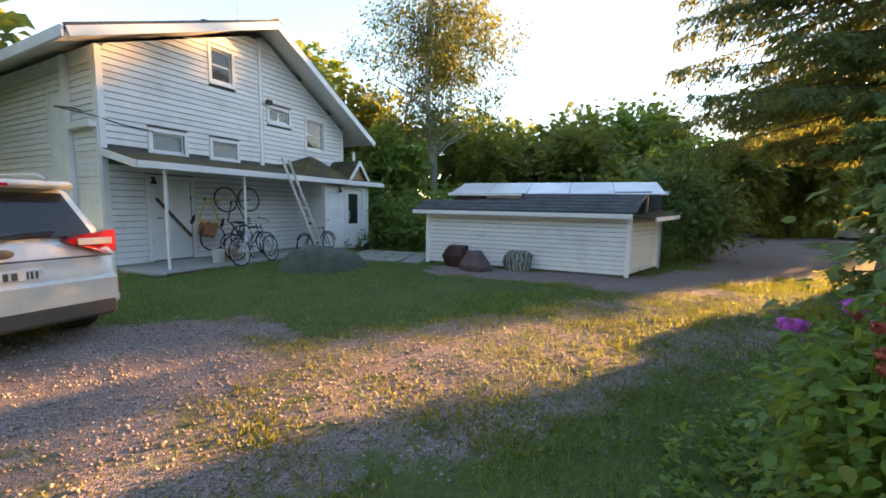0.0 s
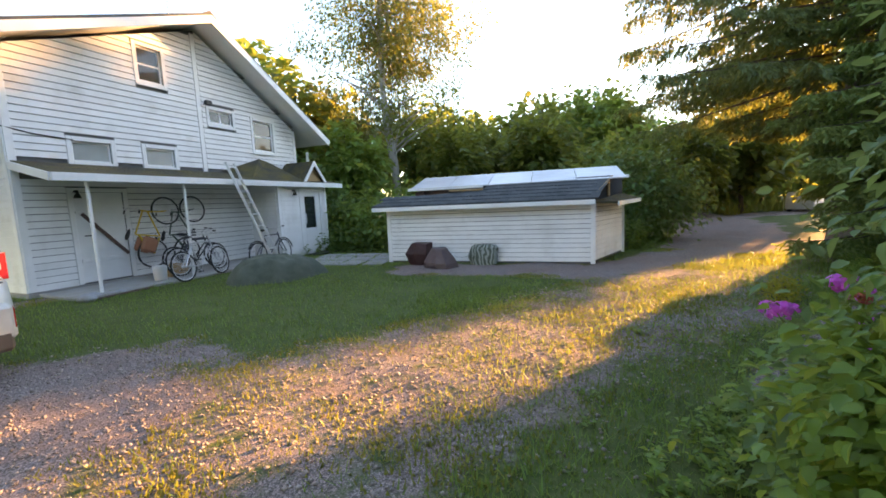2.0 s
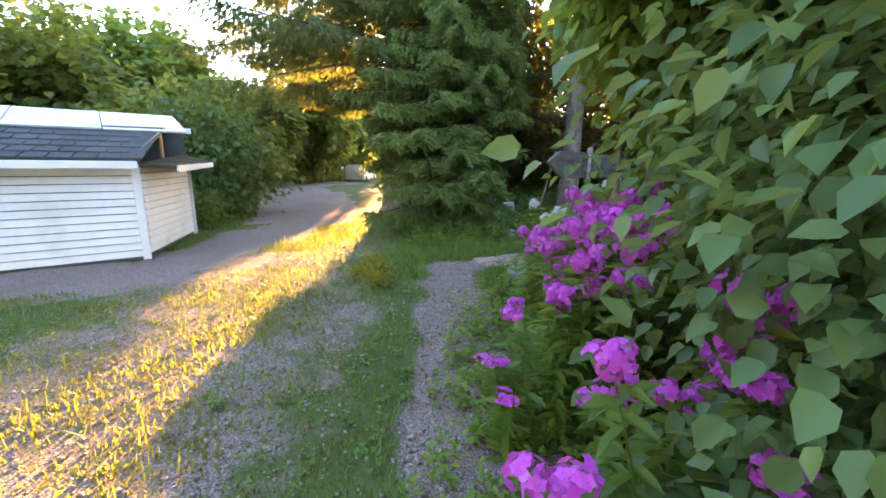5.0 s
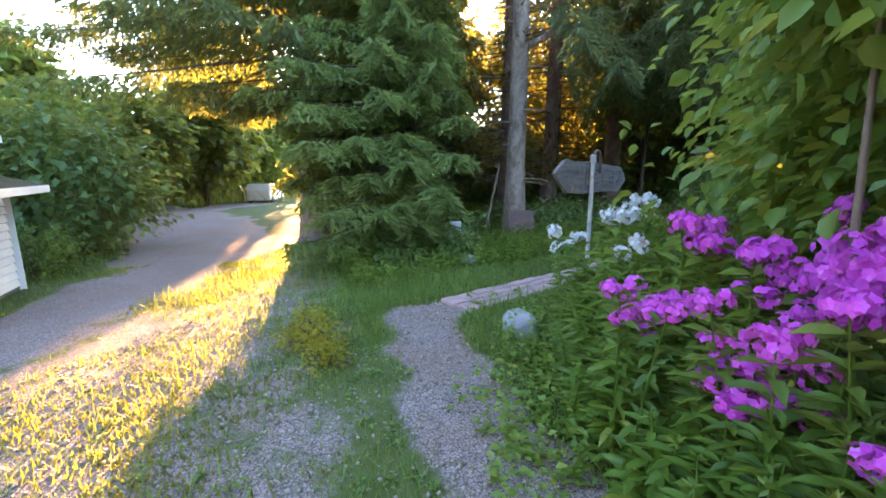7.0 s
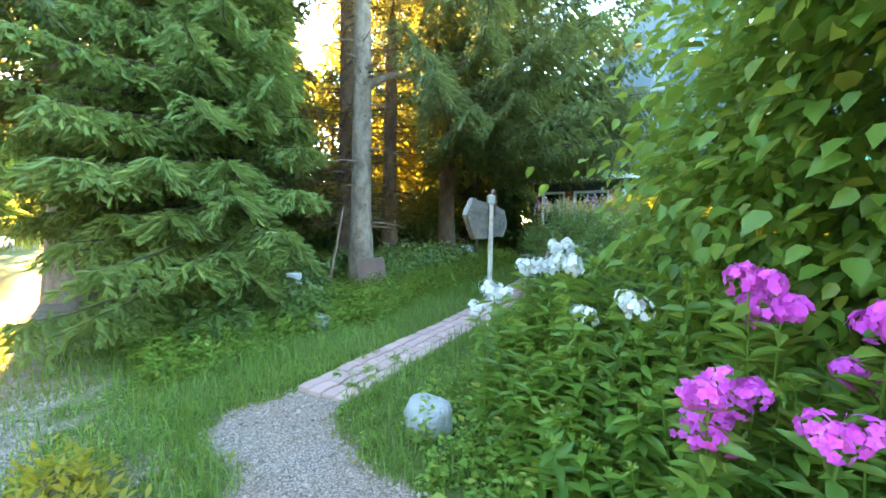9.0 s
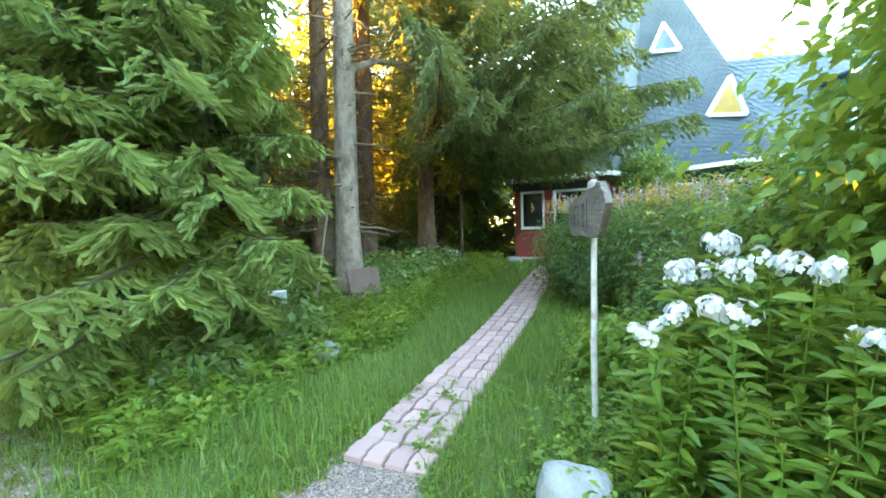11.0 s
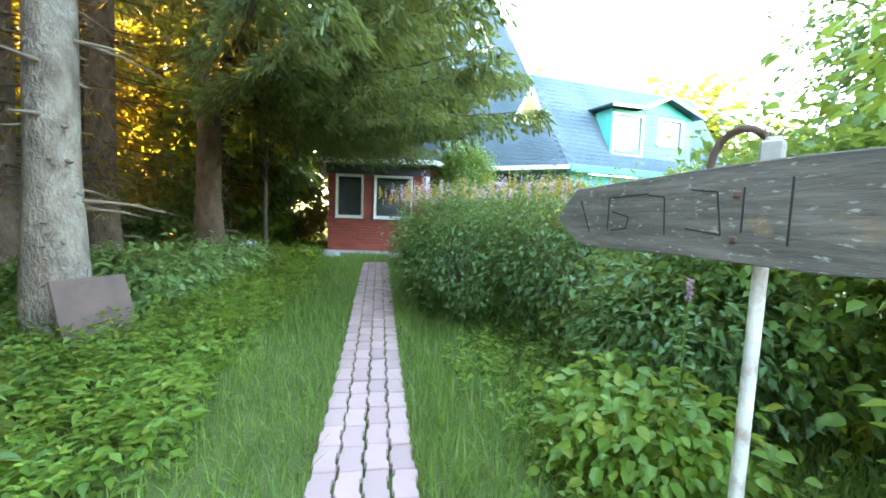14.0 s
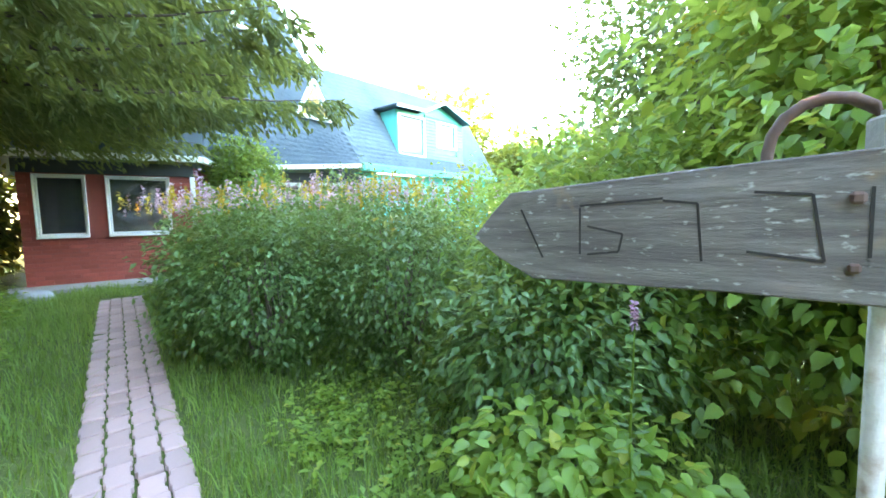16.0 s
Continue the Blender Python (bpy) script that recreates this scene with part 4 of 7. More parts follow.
    for pts, g in ROOF_LIGHTS:
        tri_light(pts, g)
    # turquoise dormer
    o, du, dn = Vector(DORMER), (ridge1 - ridge0).normalized(), Vector((-0.894, 0.447, 0)).normalized()
    dn = Vector((du.y, -du.x, 0)).normalized()
    if dn.dot(Vector((6, 4.5, 0)) - o) < 0:
        dn = -dn
    width, hh, deep = 3.6, 1.5, 2.3
    f = Matrix((( *du, 0), ( *(-dn), 0), (0, 0, 1, 0), (0, 0, 0, 1))).transposed()
    f.translation = o
    dm = new("dormer")
    dm.parent, dm.matrix_local = hs, f
    dm["label"] = "turquoise boarded dormer with white trim"
    hole = [(0.15, 1.3, 0.0, 1.3), (2.1, 3.1, 0.45, 1.3)]
    part("dormer_wall", wall_body(hole, 0, width, -0.3, 2.2, TopLine([(0, hh), (1.1, hh), (2.2, hh + 0.5), (width, hh - 0.05)]), 0.12), TEAL, dm)
    part("dormer_cheek", prism([(0.1, -0.2), (deep, hh), (0.1, hh)], 0, 0.1, "x"), TEAL, dm)
    part("dormer_cheek", prism([(0.1, -0.2), (deep, hh), (0.1, hh)], width - 0.1, width, "x"), TEAL, dm)
    siding(dm, Matrix(), width, -0.1, lambda z: (0, width) if z < hh - 0.1 else (1.4, width - 0.5) if z < hh + 0.2 else (0, 0), [(0.05, 1.4, -0.1, 1.4), (2.0, 3.2, 0.35, 1.4)], 0.12, TEAL)
    pts = [(-0.25, hh), (1.1, hh + 0.02), (2.2, hh + 0.5), (width + 0.25, hh - 0.08)]
    for p, q in zip(pts, pts[1:]):
        part("dormer_roof", slab([(p[0], -0.35, p[1] + 0.08), (q[0], -0.35, q[1] + 0.08), (q[0], deep + 0.6, q[1] + 0.2), (p[0], deep + 0.6, p[1] + 0.2)], 0.05), SLATE, dm)
        part("dormer_trim", slab([(p[0], -0.39, p[1] + 0.07), (q[0], -0.39, q[1] + 0.07), (q[0], -0.33, q[1] + 0.07), (p[0], -0.33, p[1] + 0.07)], 0.1), TRIM, dm)
    for (a, b, c, d) in hole:
        bm = bmesh.new()
        for lo, hi in (((a - 0.1, -0.05, c - 0.08), (a, 0.05, d + 0.08)), ((b, -0.05, c - 0.08), (b + 0.1, 0.05, d + 0.08)), ((a, -0.05, d), (b, 0.05, d + 0.08)), ((a, -0.05, c - 0.08), (b, 0.05, c))):
            box(lo, hi, 0.006, bm)
        part("window_frame", bm, TRIM, dm)
        part("pane", box((a, 0.02, c), (b, 0.03, d)), GLASS_SKY, dm)
    # turquoise eave box and lower wall to the side
    m4 = wall_frame((13.0, -7.6), (9.9, -13.8))
    part("eave_panel", beam(g3 + Vector((0.05, -0.05, -0.02)), Vector((9.6, -14.0, 3.05)), 0.25, 0.22), TEAL, hs, "turquoise eave board")
    part("wing_wall", box((0, 0, 0), (6.9, 0.2, 2.95)), TEAL, hs).matrix_local = m4
    return hs


ROOF_LIGHTS = [(((14.65, -6.87, 4.56), (13.79, -7.38, 4.39), (14.56, -7.66, 5.8)), GLASS_SUN_REFLECTION), (((16.4, -6.22, 7.21), (15.83, -6.93, 7.13), (16.36, -6.72, 8.23)), GLASS_SKY)]
DORMER = (12.33, -9.2, 3.76)
red_house()

# ---- brick path ----


def zigzag_paver():
    """One wave-edged paving stone, 0.225 by 0.13, eased at the top."""
    xs = [0, 0.05, 0.0625, 0.1125, 0.1625, 0.175, 0.225]
    zig = [0, 0, 0.012, 0.012, 0.012, 0, 0]
    low = [(x, z) for x, z in zip(xs, zig)]
    high = [(x, 0.122 + z) for x, z in zip(xs[::-1], zig[::-1])]
    out = low + high
    b = bmesh.new()
    n = len(out)
    c = (0.1125, 0.066)
    top = [b.verts.new((c[0] + (x - c[0]) * 0.95, c[1] + (y - c[1]) * 0.93, 0)) for x, y in out]
    mid = [b.verts.new((x * 0.98, y, -0.007)) for x, y in out]
    base = [b.verts.new((x * 0.98, y, -0.05)) for x, y in out]
    b.faces.new(top)
    for i in range(n):
        j = (i + 1) % n
        b.faces.new((mid[i], mid[j], top[j], top[i]))
        b.faces.new((base[i], base[j], mid[j], mid[i]))
    bmesh.ops.recalc_face_normals(b, faces=b.faces)
    me = bpy.data.meshes.new("paver")
    b.to_mesh(me)
    b.free()
    me.materials.append(PAVER)
    return me


def brick_path():
    d = (PATH_B - PATH_A)
    ln = d.length
    yaw = math.degrees(math.atan2(d.y, d.x))
    walk_way = thing("pavement", "narrow garden path of pink interlocking pavers with grassy joints", "path", kind="structure")
    me = zigzag_paver()
    rest_v, rest_f = [], []
    cols, pitch_x, pitch_y = 4, 0.232, 0.139
    side = Vector((-d.y, d.x)).normalized()
    k = 0
    for i in range(int(ln / pitch_x)):
        for c in range(cols):
            s, o = i * pitch_x + (0.06 * pitch_x if c % 2 else 0), (c - cols / 2) * pitch_y
            p = PATH_A + d.normalized() * s + side * o
            z = float(ground_z(p.x, p.y)) + 0.028 + rng.normal(0, 0.0035)
            m = pose(p.x, p.y, z, rng.normal(0, 0.9), rng.normal(0, 0.9), yaw + rng.normal(0, 0.9))
            ob = part_of("paver", me, PAVER, walk_way)
            ob.matrix_local = m
            k += 1
    return walk_way


# ---- signpost ----


def signpost():
    px, py = 6.47, 3.11
    sp = thing("signpost", "weathered grey board with carved letters on a flaking pipe", "signpost", pose(px, py, 0))
    tube("pole", [(0, 0, -0.1), (0.004, 0.004, 0.6), (0, 0, 1.3), (0.0, 0, 1.63)], [0.02, 0.02, 0.019, 0.019], STEEL, sp, "white pipe with rust and flaking paint", 10)
    part("cap", box((-0.028, -0.028, 1.55), (0.028, 0.028, 1.62), 0.006), CONCRETE, sp, "grey metal clamp")
    e, t = Vector((5.87 - px, 3.42 - py)), Vector((7.31 - px, 2.72 - py))
    d = t - e
    yaw = math.degrees(math.atan2(d.y, d.x))
    m = pose(e.x, e.y, 1.27, 0, 0, yaw) @ pose(0, 0.022, 0)
    ln = d.length
    out = [(0.0, 0.178), (0.06, 0.23), (0.12, 0.262), (0.17, 0.296), (0.24, 0.305), (0.31, 0.29), (0.62, 0.292), (1.02, 0.276), (1.46, 0.252), (1.53, 0.19), (1.60, 0.115), (1.50, 0.05), (1.385, -0.004), (0.9, 0.004), (0.5, -0.002), (0.228, 0.012), (0.12, 0.085)]
    b = prism(out, -0.018, 0.018, "y")
    bmesh.ops.bevel(b, geom=b.edges[:], offset=0.004, segments=1, affect="EDGES")
    board = part("board", b, OLD_WOOD, sp, "long weathered plank cut to an arrow")
    board.matrix_local = m
    # carved strokes, too worn to read
    strokes = [((0.18, 0.2), (0.25, 0.06)), ((0.36, 0.20), (0.36, 0.075)), ((0.38, 0.15), (0.47, 0.13)), ((0.47, 0.13), (0.46, 0.085)), ((0.46, 0.085), (0.38, 0.075)), ((0.36, 0.205), (0.56, 0.215)), ((0.56, 0.21), (0.63, 0.2)), ((0.63, 0.2), (0.64, 0.07)), ((0.73, 0.22), (0.82, 0.21)), ((0.82, 0.21), (0.84, 0.08)), ((0.84, 0.08), (0.72, 0.095)), ((0.9, 0.22), (0.9, 0.09)), ((1.02, 0.24), (1.02, 0.06))]
    for face in (-1, 1):
        for (a, c), (b2, d2) in strokes:
            x0, x1 = (ln - a, ln - b2)
            bar = part("groove", beam((x0, 0, c), (x1, 0, d2), 0.003, 0.0055), GROOVE, board)
            bar.matrix_local = pose(0, face * 0.0185, 0)
    part("bolt", box((-0.012, -0.03, -0.012), (0.012, 0.03, 0.012), 0.006), RUST, board, "rusty bolt").matrix_local = pose(0.72, 0, 0.2)
    part("bolt", box((-0.009, -0.028, -0.009), (0.009, 0.028, 0.009), 0.004), RUST, board, "rusty bolt").matrix_local = pose(0.72, 0, 0.07)
    hook = [(0.09 * math.cos(a) * d.x / ln + 0.09 * d.x / ln, 0.09 * math.cos(a) * d.y / ln + 0.09 * d.y / ln, 1.57 + 0.1 * math.sin(a)) for a in np.linspace(0, math.pi, 9)]
    tube("hook", [(hook[0][0], hook[0][1], 1.46), *hook], 0.012, RUST, sp, "rusty bent iron hook")
    return sp


signpost()


def boulder(name, label, x, y, sx, sy, sz, material, seed=0, sink=0.2, rz=0, rough=0.12):
    b = bmesh.new()
    bmesh.ops.create_icosphere(b, subdivisions=3, radius=1)
    for v in b.verts:
        k = 1 + rough * noise.noise(v.co * 1.6 + Vector((seed * 3.1, 0, 0))) + rough * 0.4 * noise.noise(v.co * 4.0 + Vector((0, seed, 0)))
        v.co = Vector((v.co.x * sx * k, v.co.y * sy * k, v.co.z * sz * k))
    ob = part(name, b, material)
    for f in ob.data.polygons:
        f.use_smooth = True
    ob.matrix_world = pose(x, y, float(ground_z(x, y)) + sz * (1 - sink), 0, 0, rz)
    return tagged(ob, label, "rock")


boulder("rock", "rounded pale grey granite rock in the grass", 5.82, 3.68, 0.20, 0.15, 0.145, STONE, 1, 0.35, 20, 0.3)

# ---- plants ----


def unit(v):
    return v / (np.linalg.norm(v, axis=-1, keepdims=True) + 1e-9)


def clump_points(centre, radii, clumps, per, spread, shell=0.55):
    """Points gathered in clumps inside a lumpy ellipsoid, most of them near its skin."""
    d = unit(rng.normal(size=(clumps, 3)))
    r = shell + (1 - shell) * rng.random((clumps, 1)) ** 0.7
    r *= 0.85 + 0.3 * rng.random((clumps, 1))
    c = d * r * np.array(radii)
    p = np.repeat(c, per, 0) + rng.normal(0, 1, (clumps * per, 3)) * spread
    out = unit(np.repeat(d, per, 0) * np.array([1, 1, 0.6]) + rng.normal(0, 0.6, (clumps * per, 3)))
    return p + np.array(centre), out


def shrub(name, label, x, y, radii, clumps, per, leaf, material, stems=7, lift=None, z=None, droop=0.4, spread=None, category="shrub", group="", oval=False):
    gz = float(ground_z(x, y)) if z is None else z
    cz = radii[2] * 0.95 if lift is None else lift
    ob = thing(name, label, category, pose(x, y, gz), group)
    p, d = clump_points((0, 0, cz), radii, clumps, per, spread or 0.16 * min(radii[0], radii[1]) + 0.03)
    keep = p[:, 2] > 0.02
    p, d = p[keep], d[keep]
    d = d + np.array([0, 0, -droop])
    k = 0.65 + 0.7 * rng.random(len(p))
    leaf_mesh("leaves", p, d, leaf[0] * k, leaf[1] * k, material, ob, oval=oval)
    pieces = []
    for i in range(stems):
        a = rng.random() * 6.28
        t = np.array([math.cos(a) * radii[0] * 0.6 * rng.random(), math.sin(a) * radii[1] * 0.6 * rng.random(), cz + radii[2] * (0.1 + 0.5 * rng.random())])
        b = np.array([t[0] * 0.25, t[1] * 0.25, -0.05])
        mid = (b + t) / 2 + rng.normal(0, 0.06, 3)
        pieces.append(tube_np([b, mid, t], [0.018, 0.012, 0.005], 5))
    tagged(part_of("stem_growth", mesh_np("stem_growth", *join_np(pieces)), TWIG, ob), kind="stuff")
    return ob


def spruce_meshes(name, height, radius, first, levels, per, bark_r, needles=1.0, droop=0.35, dead_to=0.0, keep=None, reach_of=None, fans=4, hang=(0.35, 0.55), sprays=0.045, size=(0.17, 0.032), lean=0.0, stub=True):
    """Trunk, boughs and needle sprays of one spruce, as arrays."""
    zs = np.linspace(0, height, 12)
    trunk = tube_np(np.stack([lean * zs + 0.05 * np.sin(zs * 0.7), 0.04 * np.cos(zs * 0.5), zs - 0.15], 1), bark_r * (1 - zs / height) ** 0.8 * (1 + 0.35 * np.exp(-zs * 2.5)) + 0.012, 14)
    limbs, live_p, live_d, dead_p, dead_d = [], [], [], [], []
    for i in range(levels):
        f = i / max(1, levels - 1)
        z = first + (height - first) * f ** 1.15
        for j in range(per):
            a = rng.random() * 2 * math.pi
            z1 = min(z + rng.normal(0, 0.12), height * 0.985)
            ln = radius * (1 - z1 / height) ** 0.7 * (0.7 + 0.5 * rng.random())
            if keep and not keep(a, z1):
                continue
            if reach_of:
                ln *= reach_of(a, z1)
            dry = z1 < dead_to
            if dry:
                ln *= 0.55
            n = 7
            s = np.linspace(0, 1, n)
            drop = -droop * ln * (s ** 1.4) + 0.16 * ln * s ** 3
            bend = rng.normal(0, 0.12)
            ang = a + bend * s
            pts = np.stack([lean * z1 + np.cos(ang) * ln * s, np.sin(ang) * ln * s, np.maximum(z1 + drop + 0.1 * ln * s, 0.3 + 0.15 * s)], 1)
            limbs.append(tube_np(pts, (0.008 + 0.007 * ln) * (1 - s) + 0.003, 4))
            m = max(4, int(ln / sprays * needles * (0.4 if dry else 1)))
            q = 0.12 + 0.88 * rng.random(m) ** 0.8
            base = np.stack([np.interp(q, s, pts[:, k]) for k in range(3)], 1)
            fwd = np.array([math.cos(a), math.sin(a), 0])
            lat = np.array([-math.sin(a), math.cos(a), 0])
            sg = np.where(rng.random(m) < 0.5, -1, 1)[:, None]
            shoot = unit(lat * sg * (0.7 + 0.4 * rng.random((m, 1))) + fwd * (0.5 + 0.3 * rng.random((m, 1))) + np.array([0, 0, -1.0]) * (hang[0] + hang[1] * rng.random((m, 1))))
            reach = (0.10 + 0.55 * ln * 0.28 * (1.1 - q) + 0.16 * rng.random(m))[:, None]
            for t in np.linspace(0.12, 1, fans if not dry else 2):
                pp = base + shoot * reach * t + np.array([0, 0, -0.10]) * t * t
                dd = unit(shoot + rng.normal(0, 0.35, (m, 3)) + np.array([0, 0, -0.15]))
                (dead_p if dry else live_p).append(pp), (dead_d if dry else live_d).append(dd)
    return trunk, limbs, live_p, live_d, dead_p, dead_d


def spruce(name, label, x, y, height, radius, first, levels, per, bark_r, material=None, bark=None, size=(0.17, 0.034), yaw=0.0, stubs=0, category="tree", group="", brush_to=0.0, **kw):
    ob = thing(name, label, category, pose(x, y, float(ground_z(x, y)), 0, 0, yaw), group)
    trunk, limbs, lp, ld, dp, dd = spruce_meshes(name, height, radius, first, levels, per, bark_r, size=size, **kw)
    part_of("trunk", mesh_np("trunk", *trunk, smooth=True), bark or BARK, ob)
    if stubs:
        st = []
        for i in range(stubs):
            a, z = rng.random() * 6.28, 0.5 + rng.random() * max(2.0, first + 2)
            r = bark_r * (1 - z / height) ** 0.8
            u = np.array([math.cos(a), math.sin(a), 0])
            c = np.array([0, 0, z]) + u * r * 0.9
            ln = 0.05 + (0.9 * rng.random() if rng.random() < 0.35 else 0.05)
            st.append(tube_np([c, c + u * ln * 0.5 + [0, 0, -0.02], c + u * ln + np.array([0, 0, -0.15 * ln])], [0.022, 0.014, 0.004], 5))
        tagged(part_of("deadwood", mesh_np("deadwood", *join_np(st)), TWIG, ob, "broken dead branch stubs"), kind="stuff")
    tagged(part_of("branchwork", mesh_np("branchwork", *join_np(limbs)), BARK_DARK, ob), kind="stuff")
    if lp:
        p, d = np.concatenate(lp), np.concatenate(ld)
        low = p[:, 2] < brush_to
        if low.any():
            part_of("shoot_growth", mesh_np("shoot_growth", *shoots_np(p[low], d[low], size[0] * (0.7 + 0.6 * rng.random(low.sum())), size[1]), smooth=True), material or NEEDLE, ob, "soft brush-like shoots")["kind"] = "stuff"
            p, d = p[~low], d[~low]
        k = 0.7 + 0.6 * rng.random(len(p))
        leaf_mesh("needles", p, d, size[0] * k, size[1] * k, material or NEEDLE, ob, fold=0.25)
    if dp:
        p, d = np.concatenate(dp), np.concatenate(dd)
        leaf_mesh("brown_needles", p, d, size[0] * 1.2, size[1] * 0.5, NEEDLE_DEAD, ob, "dry brown twigs")
    return ob


def leafy_tree(name, label, x, y, height, crown, clumps, per, leaf, material, trunk_r=0.14, bark=None, crown_z=0.62, limbs=16, fork=1, hang=0.5, group="", shell=0.25, loose=0.12):
    ob = thing(name, label, "tree", pose(x, y, float(ground_z(x, y))), group)
    pieces = []
    for k in range(fork):
        lx, ly = (0, 0) if fork == 1 else (rng.normal(0, 0.3), rng.normal(0, 0.3))
        zs = np.linspace(-0.2, height * 0.93, 9)
        t = np.clip(zs / height, 0, 1)
        pieces.append(tube_np(np.stack([lx * t * 3 + 0.15 * np.sin(zs * 0.6 + k), ly * t * 3 + 0.1 * np.cos(zs * 0.5), zs], 1), trunk_r * (1 - t) ** 0.7 + 0.012, 9))
    for i in range(limbs):
        z0 = height * (0.25 + 0.6 * rng.random())
        a = rng.random() * 6.28
        ln = crown[0] * (0.5 + 0.5 * rng.random()) * (1.1 - z0 / height)
        u = np.array([math.cos(a), math.sin(a), 0])
        s = np.linspace(0, 1, 5)[:, None]
        pieces.append(tube_np(np.array([0, 0, z0]) + u * ln * s + np.array([0, 0, 1.0]) * (ln * 0.9 * s - ln * 0.35 * s ** 2), (0.35 * trunk_r * (1 - s[:, 0]) + 0.006), 5))
    part_of("trunk", mesh_np("trunk", *join_np(pieces), smooth=True), bark or BARK_DARK, ob)
    p, d = clump_points((0, 0, height * crown_z), (crown[0], crown[1], height * (1 - crown_z)), clumps, per, crown[0] * loose, shell)
    d = d + np.array([0, 0, -hang])
    k = 0.6 + 0.8 * rng.random(len(p))
    leaf_mesh("crown", p, d, leaf[0] * k, leaf[1] * k, material, ob)
    return ob


# spruces along the path
def clear_of_drive(a, z):
    """The big spruce has lost its lower boughs on the side of the drive."""
    return not (0.5 < a < 3.4 and z < 3.0)


def over_drive(a, z):
    """Its upper boughs sweep out over the drive, the lower ones end short of it and of the lawn."""
    out = max(0.0, math.cos(a - 2.3))
    lawn = max(0.0, math.cos(a - 4.0))
    rise = min(1.0, max(0.0, (z - 3.0) / 1.2))
    return (0.8 + out * (0.5 * rise - 0.45 * (1 - rise))) * (1.0 - 0.5 * lawn * (z < 4.0))


def toward_lawn(a, z):
    return 0.36 + 0.64 * max(0.0, math.cos(a - 2.9)) ** 1.6


spruce("spruce_tree", "large dark spruce with sweeping boughs beside the drive", 10.6, 9.2, 17, 4.9, 0.6, 36, 11, 0.28, keep=clear_of_drive, reach_of=over_drive, droop=0.38, sprays=0.019, size=(0.15, 0.042))
spruce("spruce_tree", "spruce with low fresh green boughs at the lawn edge", 10.15, 6.4, 14, 3.3, 1.0, 44, 16, 0.19, NEEDLE_FRESH, reach_of=toward_lawn, keep=lambda a, z: math.cos(a - 2.8) > 0.30 or (z > 2.6 and rng.random() < 0.6), droop=0.40, sprays=0.026, size=(0.115, 0.042), fans=4, hang=(0.18, 0.6), stubs=14, brush_to=6.0)
pale_spruce = spruce("spruce_tree", "tall spruce with a bare pale trunk and broken stubs", 11.45, 4.5, 18, 2.6, 4.2, 18, 6, 0.205, dead_to=7.0, stubs=80, droop=0.3, sprays=0.06)
spruce("spruce_tree", "bare-trunked spruce behind another spruce trunk", 13.4, 5.0, 17, 2.4, 1.4, 26, 9, 0.21, dead_to=6.5, stubs=60, sprays=0.04, bark=BARK_WARM)
spruce("spruce_tree", "slender bare-trunked spruce in the shade", 14.4, 3.95, 16, 2.4, 1.6, 24, 8, 0.20, dead_to=6.5, stubs=40, sprays=0.05, bark=BARK_WARM)
spruce("spruce_tree", "spruce with long green boughs hanging over the path end", 15.5, 2.2, 17, 6.9, 3.1, 36, 21, 0.24, NEEDLE, keep=lambda a, z: (2.85 < a < 5.2 and z > 3.1) or (z > 8 and rng.random() < 0.3), stubs=26, droop=0.30, sprays=0.030, size=(0.135, 0.044), fans=4, hang=(0.4, 0.6), bark=BARK_WARM, brush_to=6.5)
# Hidden behind the lawn-edge spruce, made dense to block sun from the sign.
spruce("spruce_tree", "hidden dense spruce keeping the sun off the sign", 14.6, 8.7, 17, 3.3, 0.6, 26, 14, 0.2, dead_to=1.6, stubs=10, bark=BARK_DARK, sprays=0.09, size=(0.30, 0.12))
for x, y, h, r in ((17.8, 4.0, 17, 2.6), (21, 2.2, 16, 3.0), (22.5, 5.2, 17, 2.6), (25, 0.5, 16, 3.6), (27, 3.2, 17, 3.4), (18.9, 1.0, 15, 2.4)):
    spruce("spruce_tree", "dim spruce in the thicket behind the path", x, y, h, r, 1.0, 22, 8, 0.18, dead_to=5.5, stubs=10, bark=BARK_DARK, sprays=0.09, size=(0.26, 0.08), group="thicket spruces")
# the bent limb low on the bare trunk
tube("bent_limb", [(0.1, -0.15, 4.0), (0.5, -0.6, 4.35), (0.75, -1.3, 4.4), (1.1, -2.2, 4.9), (1.4, -3.0, 5.7)], [0.075, 0.065, 0.055, 0.04, 0.02], BARK, pale_spruce, "long bare bent limb")
tube("bent_limb", [(0.62, -0.9, 4.38), (0.9, -1.6, 4.15), (1.0, -2.6, 4.2)], [0.035, 0.022, 0.008], TWIG, pale_spruce)

